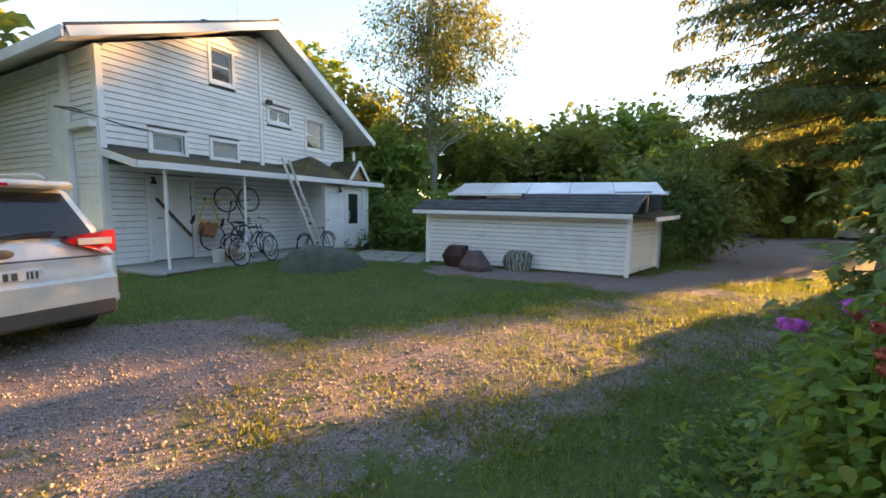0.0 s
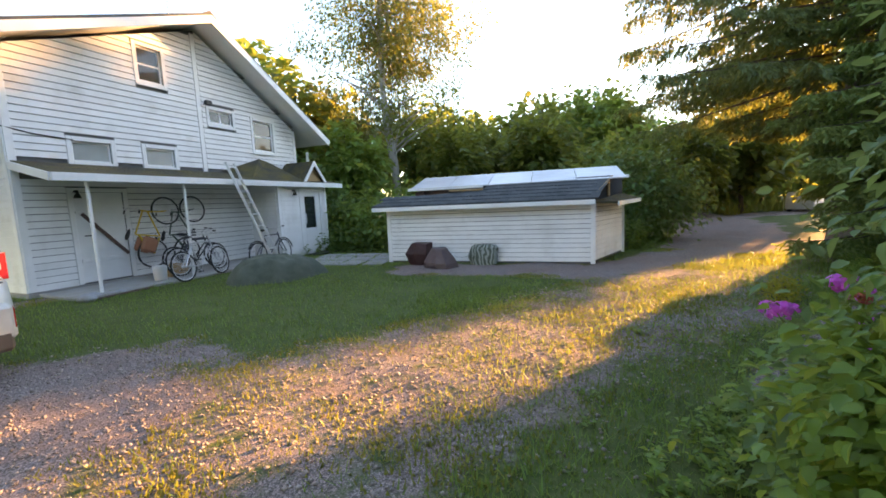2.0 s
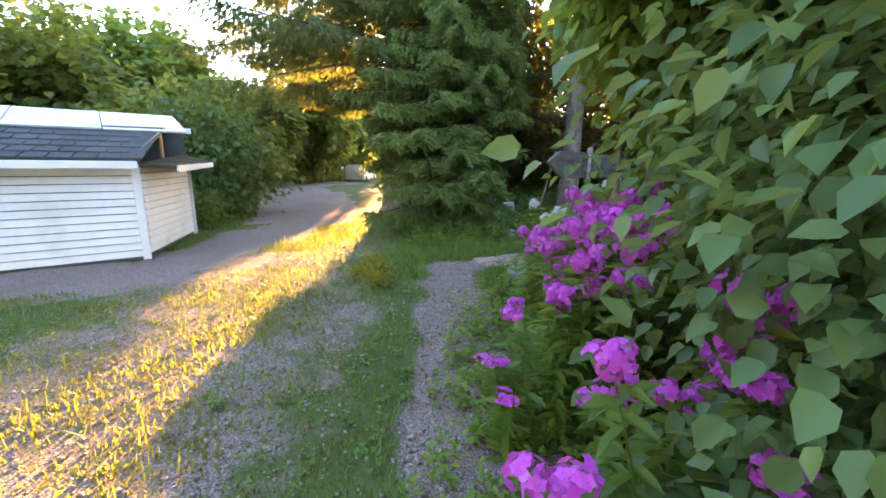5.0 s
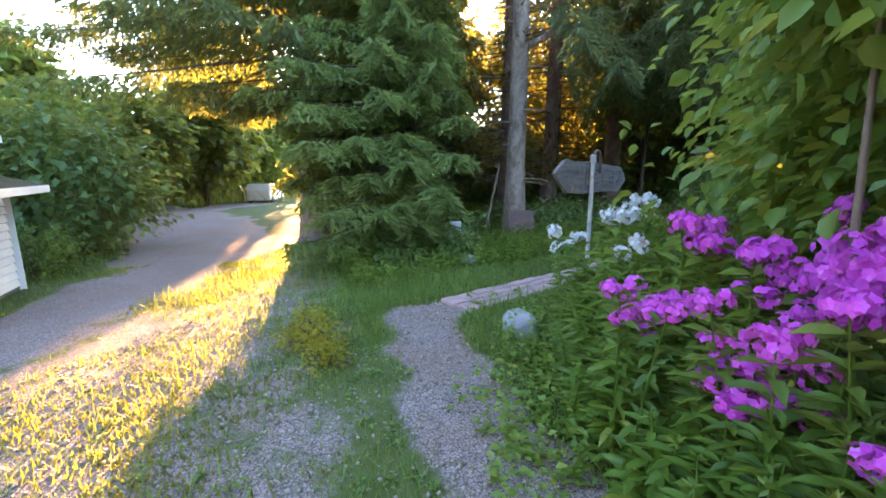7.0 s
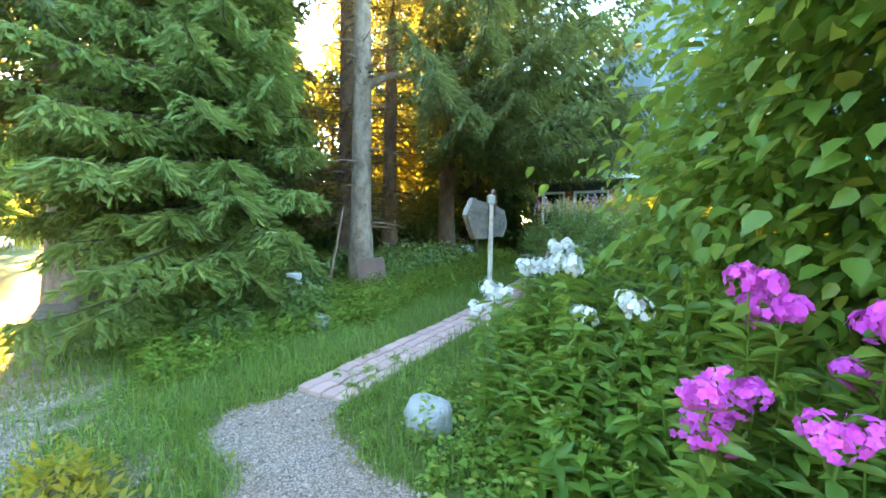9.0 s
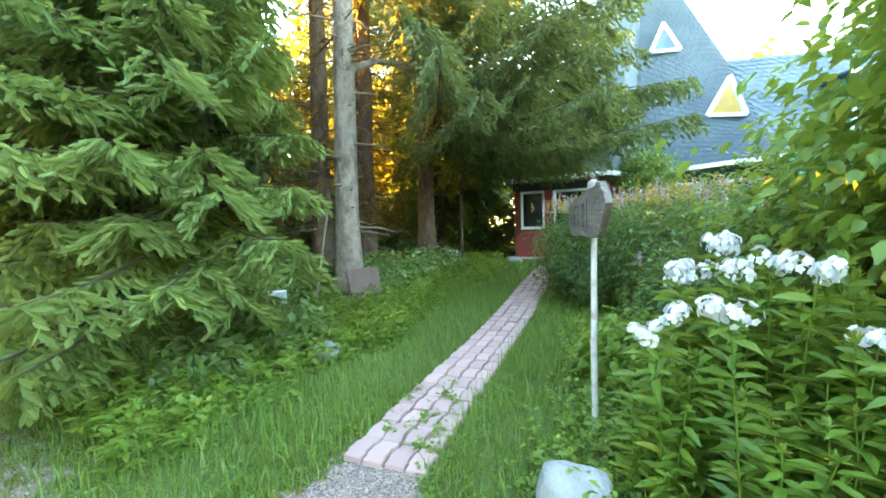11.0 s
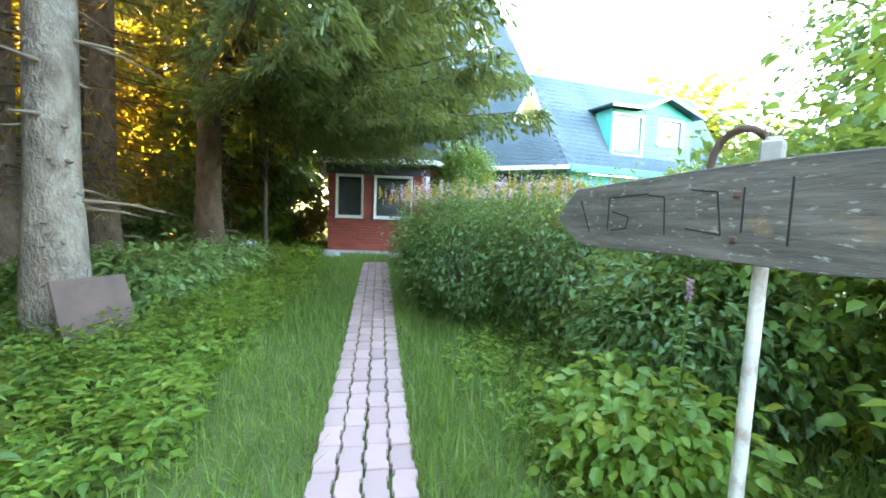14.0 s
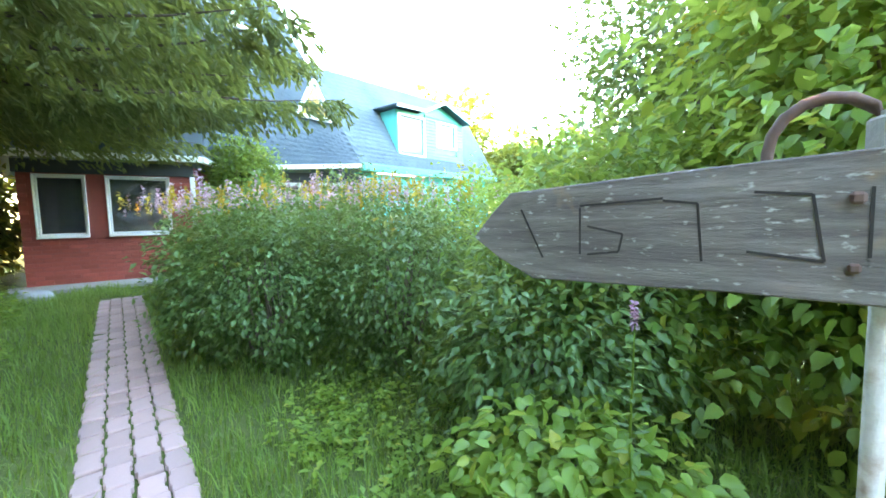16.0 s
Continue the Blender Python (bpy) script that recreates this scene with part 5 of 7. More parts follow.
# birch and far trees
leafy_tree("birch_tree", "tall birch with a pale trunk and airy crown", -0.5, 21, 16, (4.4, 3.4), 190, 150, (0.13, 0.095), LEAF_BIRCH, 0.17, BIRCH, 0.60, 44, 2, 0.9, shell=0.1, loose=0.085)
far = [leafy_tree("far_tree", "leafy deciduous tree at the forest edge", -60 - 9 * i, -60, 8.0 + i, (2.9, 2.9), 230, 18, (0.48, 0.36), (LEAF_FAR, LEAF, LEAF_FAR)[i], 0.14, None, 0.56, 14, 1, 0.4, "forest edge trees") for i in range(3)]
# The one at (24, 10.5) is added to keep low sun off the hedge.
# The three largest, hidden behind the big spruce, are added to shade the house.
SPOTS = [(-12, 22, 1.15), (-8.5, 24, 1.1), (-5.5, 21, 0.8), (-4, 27, 1.0), (-2.5, 18.5, 0.55), (2.2, 20, 0.55), (4.4, 24, 0.72), (1.2, 29, 0.9), (6.8, 20, 0.62), (8.5, 27, 0.95), (10.2, 22.5, 0.74), (12.2, 24.5, 0.78), (17, 19.8, 0.72), (21, 23, 0.6), (13.6, 18.8, 0.48), (19, 24.5, 0.7), (25.5, 30, 0.6), (31, 29, 0.55), (16, 29, 0.82), (20, 31, 0.75), (24, 27, 0.62), (28, 25.5, 0.85), (23.9, 23.4, 0.7), (24, 10.5, 0.62), (34, 28, 0.5), (29, 32, 0.75), (37, 21, 0.5), (46, 43.5, 1.8), (42, 46.5, 1.75), (51, 50, 1.9), (7.6, 15.0, 0.42), (12.5, 36, 0.95), (17, 44, 1.0), (24, 44, 0.9), (6, 38, 1.0), (-14, 30, 1.1), (-20, 24, 1.2), (14, 28, 0.82),
         (31, -4, 1.2), (33, 3, 1.2), (20, 0.3, 0.75), (23, -0.5, 0.9), (27, -10, 1.2), (24, -20, 1.2), (14, -24, 1.0), (9, -22, 0.8), (6.5, -17, 0.62), (4.5, -13, 0.55), (7.6, -12, 0.42), (2, -10, 0.75), (-2, -9, 0.9), (-6, -7, 1.0), (-11, -3, 1.1), (-16, 4, 1.2), (-18, 12, 1.2)]
for i, (x, y, s) in enumerate(SPOTS):
    copy_thing(far[i % 3], pose(x, y, float(ground_z(x, y)), 0, 0, 77 * i)).scale = (s * 1.08, s * 1.08, s)
for i, o in enumerate(far):
    o.location = (-30 - 6 * i, 24 + 2 * i, 0)

# deciduous trees behind the spruces, the sun's glow painted into their gold leaves
BACKLIGHT_GOLD = foliage("leaf_painted_backlight", (0.14, 0.15, 0.02), (0.26, 0.22, 0.03), (0.36, 0.24, 0.03), 0.55)
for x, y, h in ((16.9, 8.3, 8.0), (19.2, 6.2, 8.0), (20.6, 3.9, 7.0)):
    leafy_tree("maple_tree", "tree behind the spruces with golden backlight painted into its leaves", x, y, h, (1.9, 1.9), 170, 34, (0.2, 0.15), BACKLIGHT_GOLD, 0.09, None, 0.55, 12, 1, 0.3, "backlit maples", 0.2)

# Added tree: its golden leaf colour stands for sunlit spruce twigs.
leafy_tree("young_maple", "added slender tree with sunlight painted into its golden leaves", 14.3, 1.45, 4.3, (0.85, 0.7), 34, 16, (0.085, 0.07), LEAF_SUNLIT, 0.035, None, 0.78, 8, 1, 0.3, shell=0.2)

# low growth in front of the forest
for i, (x, y, rx, rz_) in enumerate(((-3.0, 16.5, 1.6, 0.8), (-0.5, 15.2, 1.8, 0.9), (2.2, 14.5, 1.7, 0.9), (4.8, 13.4, 1.5, 0.95), (7.4, 12.8, 1.6, 1.45), (-6, 19, 2.2, 1.1), (9.0, 16.6, 1.6, 1.3), (10.4, 19.5, 1.4, 0.9))):
    shrub("bush", "dense green bush at the wood edge", x, y, (rx, rx, rz_), 170, 40, (0.16, 0.11), (LEAF_DARK, LEAF)[i % 2], 6, group="wood edge bushes")

for x, y, r, h in ((17.2, 7.4, 1.6, 1.4), (19.5, 6.2, 1.8, 1.6), (17.3, 4.9, 1.3, 1.2), (18.6, 2.6, 1.3, 1.2), (20.5, 9.0, 2.0, 1.6), (23.5, 7.6, 2.0, 1.5), (16.2, 9.8, 1.3, 1.0), (24.5, 2.6, 2.2, 1.8), (21.5, 0.2, 1.6, 1.2), (27, 11, 2.4, 1.5), (20.6, -1.7, 1.3, 1.3), (19.6, -0.2, 1.0, 0.9)):
    shrub("bush", "dark undergrowth bush among the spruces", x, y, (r, r, h), 150, 36, (0.19, 0.12), LEAF if y < 0.5 else LEAF_DARK, 5, group="thicket bushes")

# shrubs along the drive and the path
shrub("lilac_bush", "broad-leaved green bush at the drive edge", 2.95, 1.15, (0.95, 0.95, 1.55), 430, 38, (0.070, 0.047), LEAF_BLUE, 12, lift=1.6, oval=True)
shrub("lilac_bush", "tall broad-leaved bush behind the phlox bed", 4.85, 1.15, (1.45, 1.25, 1.75), 620, 36, (0.095, 0.062), LEAF_LIGHT, 14, lift=1.95, oval=True)
shrub("lilac_bush", "light green upper sprays of the lilac", 3.95, 2.25, (0.8, 0.5, 0.5), 210, 28, (0.092, 0.062), LEAF_LIGHT, 3, lift=2.4, oval=True)
shrub("lilac_bush", "leafy bush beside the signpost bed", 6.5, 0.6, (1.15, 0.9, 0.95), 340, 40, (0.082, 0.05), LEAF, 14, lift=1.0)
shrub("rose_bush", "low light-green rose bush with coral blooms", 1.80, 1.22, (0.46, 0.44, 0.50), 300, 28, (0.052, 0.037), LEAF_LIGHT, 12, lift=0.66, oval=True)
shrub("rose_bush", "dark green weeds beneath the rose bush", 2.15, 1.75, (0.5, 0.4, 0.45), 120, 30, (0.07, 0.045), LEAF_BLUE, 8)
for x, y, rx, ry, rz_ in ((9.85, 0.72, 0.95, 0.85, 0.84), (8.55, 0.45, 0.85, 0.8, 0.88), (11.1, -0.4, 0.95, 0.8, 0.8), (12.3, -1.6, 0.85, 0.75, 0.66), (9.6, -0.9, 1.3, 1.1, 1.0), (11.0, -2.2, 1.2, 1.0, 0.95)):
    shrub("spirea_bush", "dense dark spirea hedge along the path", x, y, (rx, ry, rz_), 340, 40, (0.058, 0.030), LEAF_DARK, 14, group="spirea hedge", spread=0.11)
shrub("raspberry_bush", "light-green raspberry leaves below the sign", 7.0, 2.25, (0.46, 0.42, 0.24), 120, 26, (0.072, 0.052), LEAF_LIGHT, 8, oval=True)
shrub("raspberry_bush", "dim green leaves behind the sign pole", 7.1, 1.35, (0.75, 0.6, 0.55), 220, 36, (0.075, 0.034), LEAF_DARK, 8)
leafy_tree("apple_tree", "dark green leafy tree behind the sun-painted sprays", 5.1, -1.45, 5.2, (1.7, 1.6), 300, 50, (0.085, 0.058), LEAF_DARK, 0.09, None, 0.58, 16, 2, 0.3, shell=0.3)
# Evening sun on the outer sprays is put into this leaf colour.
shrub("maple_bush", "sprays with evening light painted into their yellow leaves", 5.1, -0.15, (0.75, 0.5, 0.7), 90, 26, (0.075, 0.055), LEAF_SUNLIT, 8, lift=3.4)
shrub("maple_bush", "light green bushes behind the garden", 8.6, -4.6, (1.7, 1.3, 1.15), 260, 30, (0.12, 0.08), LEAF_LIGHT, 8)
shrub("maple_bush", "green climber against the red veranda", 14.75, -4.6, (0.85, 0.8, 1.5), 330, 34, (0.09, 0.06), LEAF, 8, lift=1.9)
# The sun on these weeds is painted as yellow leaf colour.
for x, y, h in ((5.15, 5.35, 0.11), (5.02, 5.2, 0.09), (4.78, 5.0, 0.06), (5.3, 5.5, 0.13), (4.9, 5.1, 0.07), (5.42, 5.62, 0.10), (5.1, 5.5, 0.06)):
    shrub("weed", "drive edge weeds with sunlight painted into their yellow leaves", x, y, (0.14, 0.12, h), 16, 10, (0.06, 0.024), LEAF_SUNLIT, 5, group="drive edge weeds", droop=-0.3)
for x, y, r, h in ((12.0, 4.9, 0.38, 0.26), (11.6, 3.75, 0.36, 0.26), (12.1, 3.35, 0.45, 0.32), (10.9, 5.5, 0.35, 0.24), (9.5, 5.7, 0.4, 0.24), (12.9, 2.75, 0.45, 0.30), (12.4, 3.9, 0.4, 0.3), (9.0, 5.2, 0.35, 0.2), (13.8, 2.1, 0.4, 0.25), (8.3, 6.0, 0.4, 0.2)):
    shrub("weed", "leafy knee-high weeds at the foot of the spruces", x, y, (r, r, h), 60, 22, (0.095, 0.055), LEAF_BLUE, 6, group="weeds under the spruces", oval=True)
shrub("fern_bush", "dark weeds along the wall of the shed", 6.0, 10.9, (0.5, 0.4, 0.4), 60, 24, (0.07, 0.04), LEAF, 6)

# ---- flowers ----


def phlox(petal, height, label, blooms=True):
    ob = thing("phlox", label, "flower", pose(0, 0, 0))
    bend = rng.normal(0, 0.05, 2)
    zs = np.linspace(0, height, 6)
    path = np.stack([bend[0] * (zs / height) ** 2, bend[1] * (zs / height) ** 2, zs], 1)
    tube("stem", path, np.linspace(0.006, 0.003, 6), LEAF_LIGHT, ob, "", 5)
    n = int(height / 0.042)
    p, d = [], []
    for i in range(n):
        z = 0.05 + (height - 0.07) * i / n
        c = np.array([np.interp(z, zs, path[:, k]) for k in range(3)])
        a = (i % 2) * math.pi / 2 + rng.normal(0, 0.3)
        for q in (a, a + math.pi):
            p.append(c), d.append((math.cos(q), math.sin(q), 0.25 + rng.normal(0, 0.25)))
    p, d = np.array(p), np.array(d)
    k = 0.8 + 0.4 * rng.random(len(p))
    leaf_mesh("leaves", p, d, 0.11 * k, 0.036 * k, (LEAF, LEAF_LIGHT)[int(rng.random() < 0.75)], ob, oval=True)
    if blooms:
        # a domed head of small five-petalled florets in three or four uneven tiers
        m = 72
        u = unit(rng.normal(size=(m, 3)) + np.array([0, 0, 0.55]))
        lump = rng.normal(0, 0.030, (4, 3)) * np.array([1, 1, 0.6])
        c = path[-1] + u * np.array([0.042, 0.042, 0.034]) * (0.85 + 0.3 * rng.random((m, 1))) + lump[rng.integers(0, 4, m)]
        face = unit(u + rng.normal(0, 0.22, (m, 3)))
        a = unit(np.cross(face, rng.normal(size=(m, 3))))
        b = np.cross(face, a)
        q = np.arange(5) * 2 * math.pi / 5
        ray = (np.cos(q)[None, :, None] * a[:, None] + np.sin(q)[None, :, None] * b[:, None]).reshape(-1, 3)
        leaf_mesh("flower_head", np.repeat(c, 5, 0) + ray * 0.001, ray + np.repeat(face, 5, 0) * 0.18, 0.0155, 0.0145, petal, ob, "full rounded head of small florets", -0.08, np.repeat(face, 5, 0), True)["kind"] = "stuff"
    else:
        u = unit(rng.normal(size=(14, 3)) + np.array([0, 0, 1.2]))
        leaf_mesh("bud", np.repeat(path[-1:], 14, 0), u, 0.05, 0.016, LEAF_LIGHT, ob, "pale green bud cluster")
    return ob


def scatter(sources, spots, group):
    for i, (x, y, s) in enumerate(spots):
        o = copy_thing(sources[i % len(sources)], pose(x, y, float(ground_z(x, y)) - 0.01, rng.normal(0, 5), rng.normal(0, 5), rng.random() * 360))
        o.scale = (1, 1, s)
        o["group"] = group
    for o in sources:
        for c in (*o.children_recursive, o):
            bpy.data.objects.remove(c)


def bank(n, front, deep, low, rise, full, jitter=0.07):
    """Stems on a bank: low at its front edge, higher towards the back. full: height of the stem that is scaled."""
    out = []
    for i in range(n):
        k = rng.random() * (len(front) - 1)
        (ax, ay), (bx, by) = front[int(k)], front[int(k) + 1]
        t, w = k - int(k), deep * rng.random()
        ln = math.hypot(bx - ax, by - ay)
        z = low + rise * w + rng.normal(0, jitter)
        out.append((ax + (bx - ax) * t + (by - ay) / ln * w, ay + (by - ay) * t - (bx - ax) / ln * w, max(0.25, z) / full))
    return out


WHITE_SPOTS = [(5.70, 3.32, 0.88), (5.37, 3.25, 1.08), (5.12, 3.2, 0.98), (5.39, 2.97, 1.19), (4.96, 3.08, 1.11), (5.81, 3.08, 1.16), (5.81, 2.85, 1.27), (5.95, 2.97, 1.14), (5.75, 3.02, 1.13), (6.0, 3.1, 1.08), (5.92, 2.84, 1.27), (5.87, 3.2, 0.97), (5.66, 2.9, 1.2)]
scatter([phlox(PETAL, 0.92, "magenta phlox in full bloom") for i in range(5)], bank(56, [(3.1, 2.62), (4.4, 3.02)], 0.5, 0.74, 1.05, 0.95, 0.10) + [(4.24, 3.04, 1.02), (4.06, 2.99, 1.0), (4.45, 2.72, 1.33), (4.6, 2.66, 1.2), (4.07, 2.59, 1.30), (2.35, 1.75, 0.75), (2.2, 1.9, 0.85), (2.5, 1.98, 1.02), (2.6, 2.05, 1.12), (2.7, 2.1, 0.95), (2.45, 2.1, 0.9), (2.3, 2.0, 1.0), (2.4, 1.95, 1.08), (2.2, 1.8, 0.92), (2.55, 2.15, 0.82), (2.62, 1.98, 1.2), (3.15, 2.8, 0.5), (3.0, 2.72, 0.42)], "magenta phlox")
scatter([phlox(PETAL_WHITE, 0.95, "white phlox in bloom") for i in range(3)], [(x, y, z / 0.97) for x, y, z in WHITE_SPOTS], "white phlox")
scatter([phlox(PETAL, 0.85, "green phlox stem still in bud", False) for i in range(5)], bank(80, [(3.2, 2.72), (4.45, 3.18)], 0.55, 0.42, 1.05, 0.85) + bank(120, [(4.45, 3.2), (5.95, 3.42)], 0.75, 0.50, 0.85, 0.85), "budding phlox")


def spike_flower():
    ob = thing("speedwell", "tall stalk with a pale lilac flower spike", "flower", pose(6.79, 2.49, 0))
    tube("stem", [(0, 0, 0), (0.01, 0, 0.6), (0, 0.01, 1.05)], [0.006, 0.005, 0.003], LEAF_LIGHT, ob, "", 5)
    n = 44
    a = np.arange(n) * 2.4
    z = np.linspace(0.15, 0.98, n)
    leaf_mesh("leaves", np.stack([0 * a, 0 * a, z], 1), np.stack([np.cos(a), np.sin(a), 0.1 + 0 * a], 1), 0.13 - 0.09 * z, 0.02, LEAF_BLUE, ob)
    m = 90
    z = np.linspace(1.03, 1.13, m)
    leaf_mesh("flower_spike", np.stack([0 * z, 0 * z, z], 1), unit(rng.normal(size=(m, 3)) * np.array([1, 1, 0.4])), 0.02, 0.012, PETAL_PINK, ob)
    return ob


spike_flower()


def blooms(name, label, spots, petal, r, m):
    for x, y, z in spots:
        u = unit(rng.normal(size=(m, 3)))
        t = unit(np.cross(u, rng.normal(size=(m, 3))))
        ob = thing(name, label, "flower", pose(x, y, z))
        leaf_mesh("petals", u * r * (0.6 + 0.5 * rng.random((m, 1))), t, r * 0.8, r * 0.7, petal, ob, "", 0.15, u)
        tube("stem", [(0, 0, -r * 0.5), (0.01, 0.01, -0.2), (0.03, 0.0, -z)], 0.004, LEAF_LIGHT, ob, "", 5)


blooms("rose", "faded coral rose bloom", [(1.46, 1.28, 1.04), (1.50, 1.26, 1.0), (1.43, 1.24, 1.0), (1.47, 1.31, 1.12), (1.53, 1.31, 1.02), (1.72, 1.62, 1.08), (1.95, 1.72, 1.12)], PETAL_RED, 0.020, 56)
blooms("daisy", "white daisy in the grass", [(1.75, 1.85, 0.22), (1.68, 1.8, 0.16), (1.95, 1.95, 0.26), (2.02, 1.92, 0.25), (1.72, 1.62, 0.17), (2.3, 2.3, 0.22)], PETAL_WHITE, 0.022, 26)


def flower_spikes():
    """Faded pink and golden spikes above the spirea hedge."""
    p, d, q, e = [], [], [], []
    for i in range(460):
        k = rng.integers(0, 6)
        cx, cy, rx = ((9.9, 0.72, 0.95), (8.55, 0.45, 0.8), (11.2, -0.15, 1.0), (12.5, -1.1, 0.9), (9.6, -0.9, 1.3), (11.3, -2.0, 1.2))[k]
        x, y = cx + rng.normal(0, rx * 0.45), cy + rng.normal(0, rx * 0.45)
        z = 1.55 + 0.15 * rng.random() + (0.2 if k > 3 else 0)
        ln = 0.1 + 0.12 * rng.random()
        b = np.array([x, y, z]) + np.array([rng.normal(0, 0.02), rng.normal(0, 0.02), 1]) * np.linspace(0, ln, 14)[:, None]
        w = unit(rng.normal(size=(14, 3)) + np.array([0, 0, 0.4]))
        if rng.random() < 0.55:
            p.append(b), d.append(w)
        else:
            q.append(b), e.append(w)
    fl = thing("flower_spikes", "faded pink and golden spikes above the hedge", "flowers", kind="stuff")
    leaf_mesh("pink_spikes", np.concatenate(p), np.concatenate(d), 0.04, 0.022, PETAL_PINK, fl)
    leaf_mesh("golden_spikes", np.concatenate(q), np.concatenate(e), 0.045, 0.025, PETAL_GOLD, fl)


flower_spikes()


# ---- grass and undergrowth ----


def path_offset(x, y):
    """Distance along the brick path and to its left."""
    d = np.array([PATH_B.x - PATH_A.x, PATH_B.y - PATH_A.y])
    ln = np.linalg.norm(d)
    d = d / ln
    rx, ry = x - PATH_A.x, y - PATH_A.y
    return rx * d[0] + ry * d[1], -rx * d[1] + ry * d[0], ln


def grass_field(name, label, n, area, h, w, material, want, bent=False):
    x, y = rng.uniform(area[0], area[1], n), rng.uniform(area[2], area[3], n)
    ok = rng.random(n) < want(x, y)
    s, o, ln = path_offset(x, y)
    ok &= ~((s > -0.05) & (s < ln) & (np.abs(o) < 0.27))
    x, y = x[ok], y[ok]
    m = len(x)
    z = ground_z(x, y)
    a = rng.random(m) * 6.283
    hh = h[0] + (h[1] - h[0]) * rng.random(m) ** 1.6
    hh *= 0.75 + 0.5 * (0.5 + 0.5 * wave(x, y, 1.1, 3.0))
    b = np.stack([x, y, z - 0.01], 1)
    side = np.stack([np.cos(a), np.sin(a), 0 * a], 1) * (w * (0.6 + 0.8 * rng.random(m)))[:, None]
    tilt = np.stack([-np.sin(a), np.cos(a), 0 * a], 1) * (hh * rng.normal(0, 0.55, m))[:, None]
    mid = b + tilt * 0.35 + np.array([0, 0, 1.0]) * hh[:, None] * 0.6
    tip = b + tilt * 1.2 + np.array([0, 0, 1.0]) * hh[:, None]
    if bent:
        v = np.stack([b - side, b + side, mid + side * 0.7, tip, mid - side * 0.7], 1).reshape(-1, 3)
        k = np.arange(m)[:, None] * 5
        f = np.concatenate([k + np.array([[0, 1, 2]]), k + np.array([[0, 2, 4]]), k + np.array([[4, 2, 3]])], 1).reshape(-1, 3)
    else:
        v = np.stack([b - side * 1.3, b + side * 1.3, tip], 1).reshape(-1, 3)
        f = np.arange(m * 3).reshape(-1, 3)
    return tagged(part_of(name, mesh_np(name, v, f), material), label, "grass", kind="stuff")


def lawn_want(x, y):
    under = smooth01((to_segments(x, y, [(3.4, 2.2), (4.6, 2.6), (6.0, 2.5)]) - 0.3) / 0.2)
    return np.clip(1.15 - 1.5 * gravel_at(x, y), 0, 1) * under


def tuft_want(x, y):
    g = gravel_at(x, y)
    return np.clip((g > 0.2) * (g < 0.93) * (0.55 + 0.8 * wave(x, y, 2.2, 1.5)), 0, 0.95)


grass_field("grass", "uneven green lawn grass", 110000, (-8, 9, 2.0, 13.5), (0.03, 0.10), 0.0035, GRASS, lawn_want)
grass_field("grass", "lush green grass beside the brick path", 120000, (5.2, 15.5, -1.5, 8.5), (0.05, 0.2), 0.0042, GRASS, lawn_want, True)
grass_field("grass", "short grass by the drive edge", 50000, (0.2, 6.5, 0.8, 7.0), (0.03, 0.11), 0.004, GRASS, lawn_want)
grass_field("grass_tufts", "yellowish grass tufts on the gravel drive", 330000, (-8, 9.5, 0.0, 10.5), (0.015, 0.05), 0.0065, GRASS_DRY, tuft_want)
grass_field("tall_grass", "tall pale meadow grass beyond the road", 16000, (10, 34, 18, 48), (0.3, 0.9), 0.03, GRASS_DRY, lambda x, y: 1.0 - gravel_at(x, y))


def pebbles(n, area):
    """Loose small stones on the bare ground, each an uneven eight-sided lump."""
    x, y = rng.uniform(area[0], area[1], n), rng.uniform(area[2], area[3], n)
    ok = rng.random(n) < np.clip(gravel_at(x, y) * 1.3, 0, 1)
    x, y = x[ok], y[ok]
    r = 0.006 + 0.014 * rng.random(len(x)) ** 2.5
    c = np.stack([x, y, ground_z(x, y) + 0.018 * wave(x, y, 0.9) + 0.010 * wave(x, y, 3.1, 1.0) + r * 0.25], 1)
    corner = np.array([(1, 0, 0), (0, 1, 0), (-1, 0, 0), (0, -1, 0), (0, 0, 0.75), (0, 0, -0.6)])
    v = c[:, None] + corner[None] * r[:, None, None] * (0.7 + 0.6 * rng.random((len(x), 6, 1))) + rng.normal(0, 0.16, (len(x), 6, 3)) * r[:, None, None]
    tri = np.array([(0, 1, 4), (1, 2, 4), (2, 3, 4), (3, 0, 4), (1, 0, 5), (2, 1, 5), (3, 2, 5), (0, 3, 5)])
    f = (np.arange(len(x))[:, None, None] * 6 + tri[None]).reshape(-1, 3)
    m, nt, bsdf = nodes_of("loose_pebbles")
    geo = nt.nodes.new("ShaderNodeNewGeometry")
    nt.links.new(mixed(nt, geo.outputs["Random Per Island"], (0.20, 0.16, 0.135), (0.44, 0.36, 0.31)), bsdf.inputs["Base Color"])
    bsdf.inputs["Roughness"].default_value = 0.9
    return tagged(part_of("gravel", mesh_np("gravel", v.reshape(-1, 3), f), m), "loose pinkish-grey gravel stones on the drive", "gravel", kind="stuff")


pebbles(42000, (-5.0, 6.8, 1.2, 7.0))


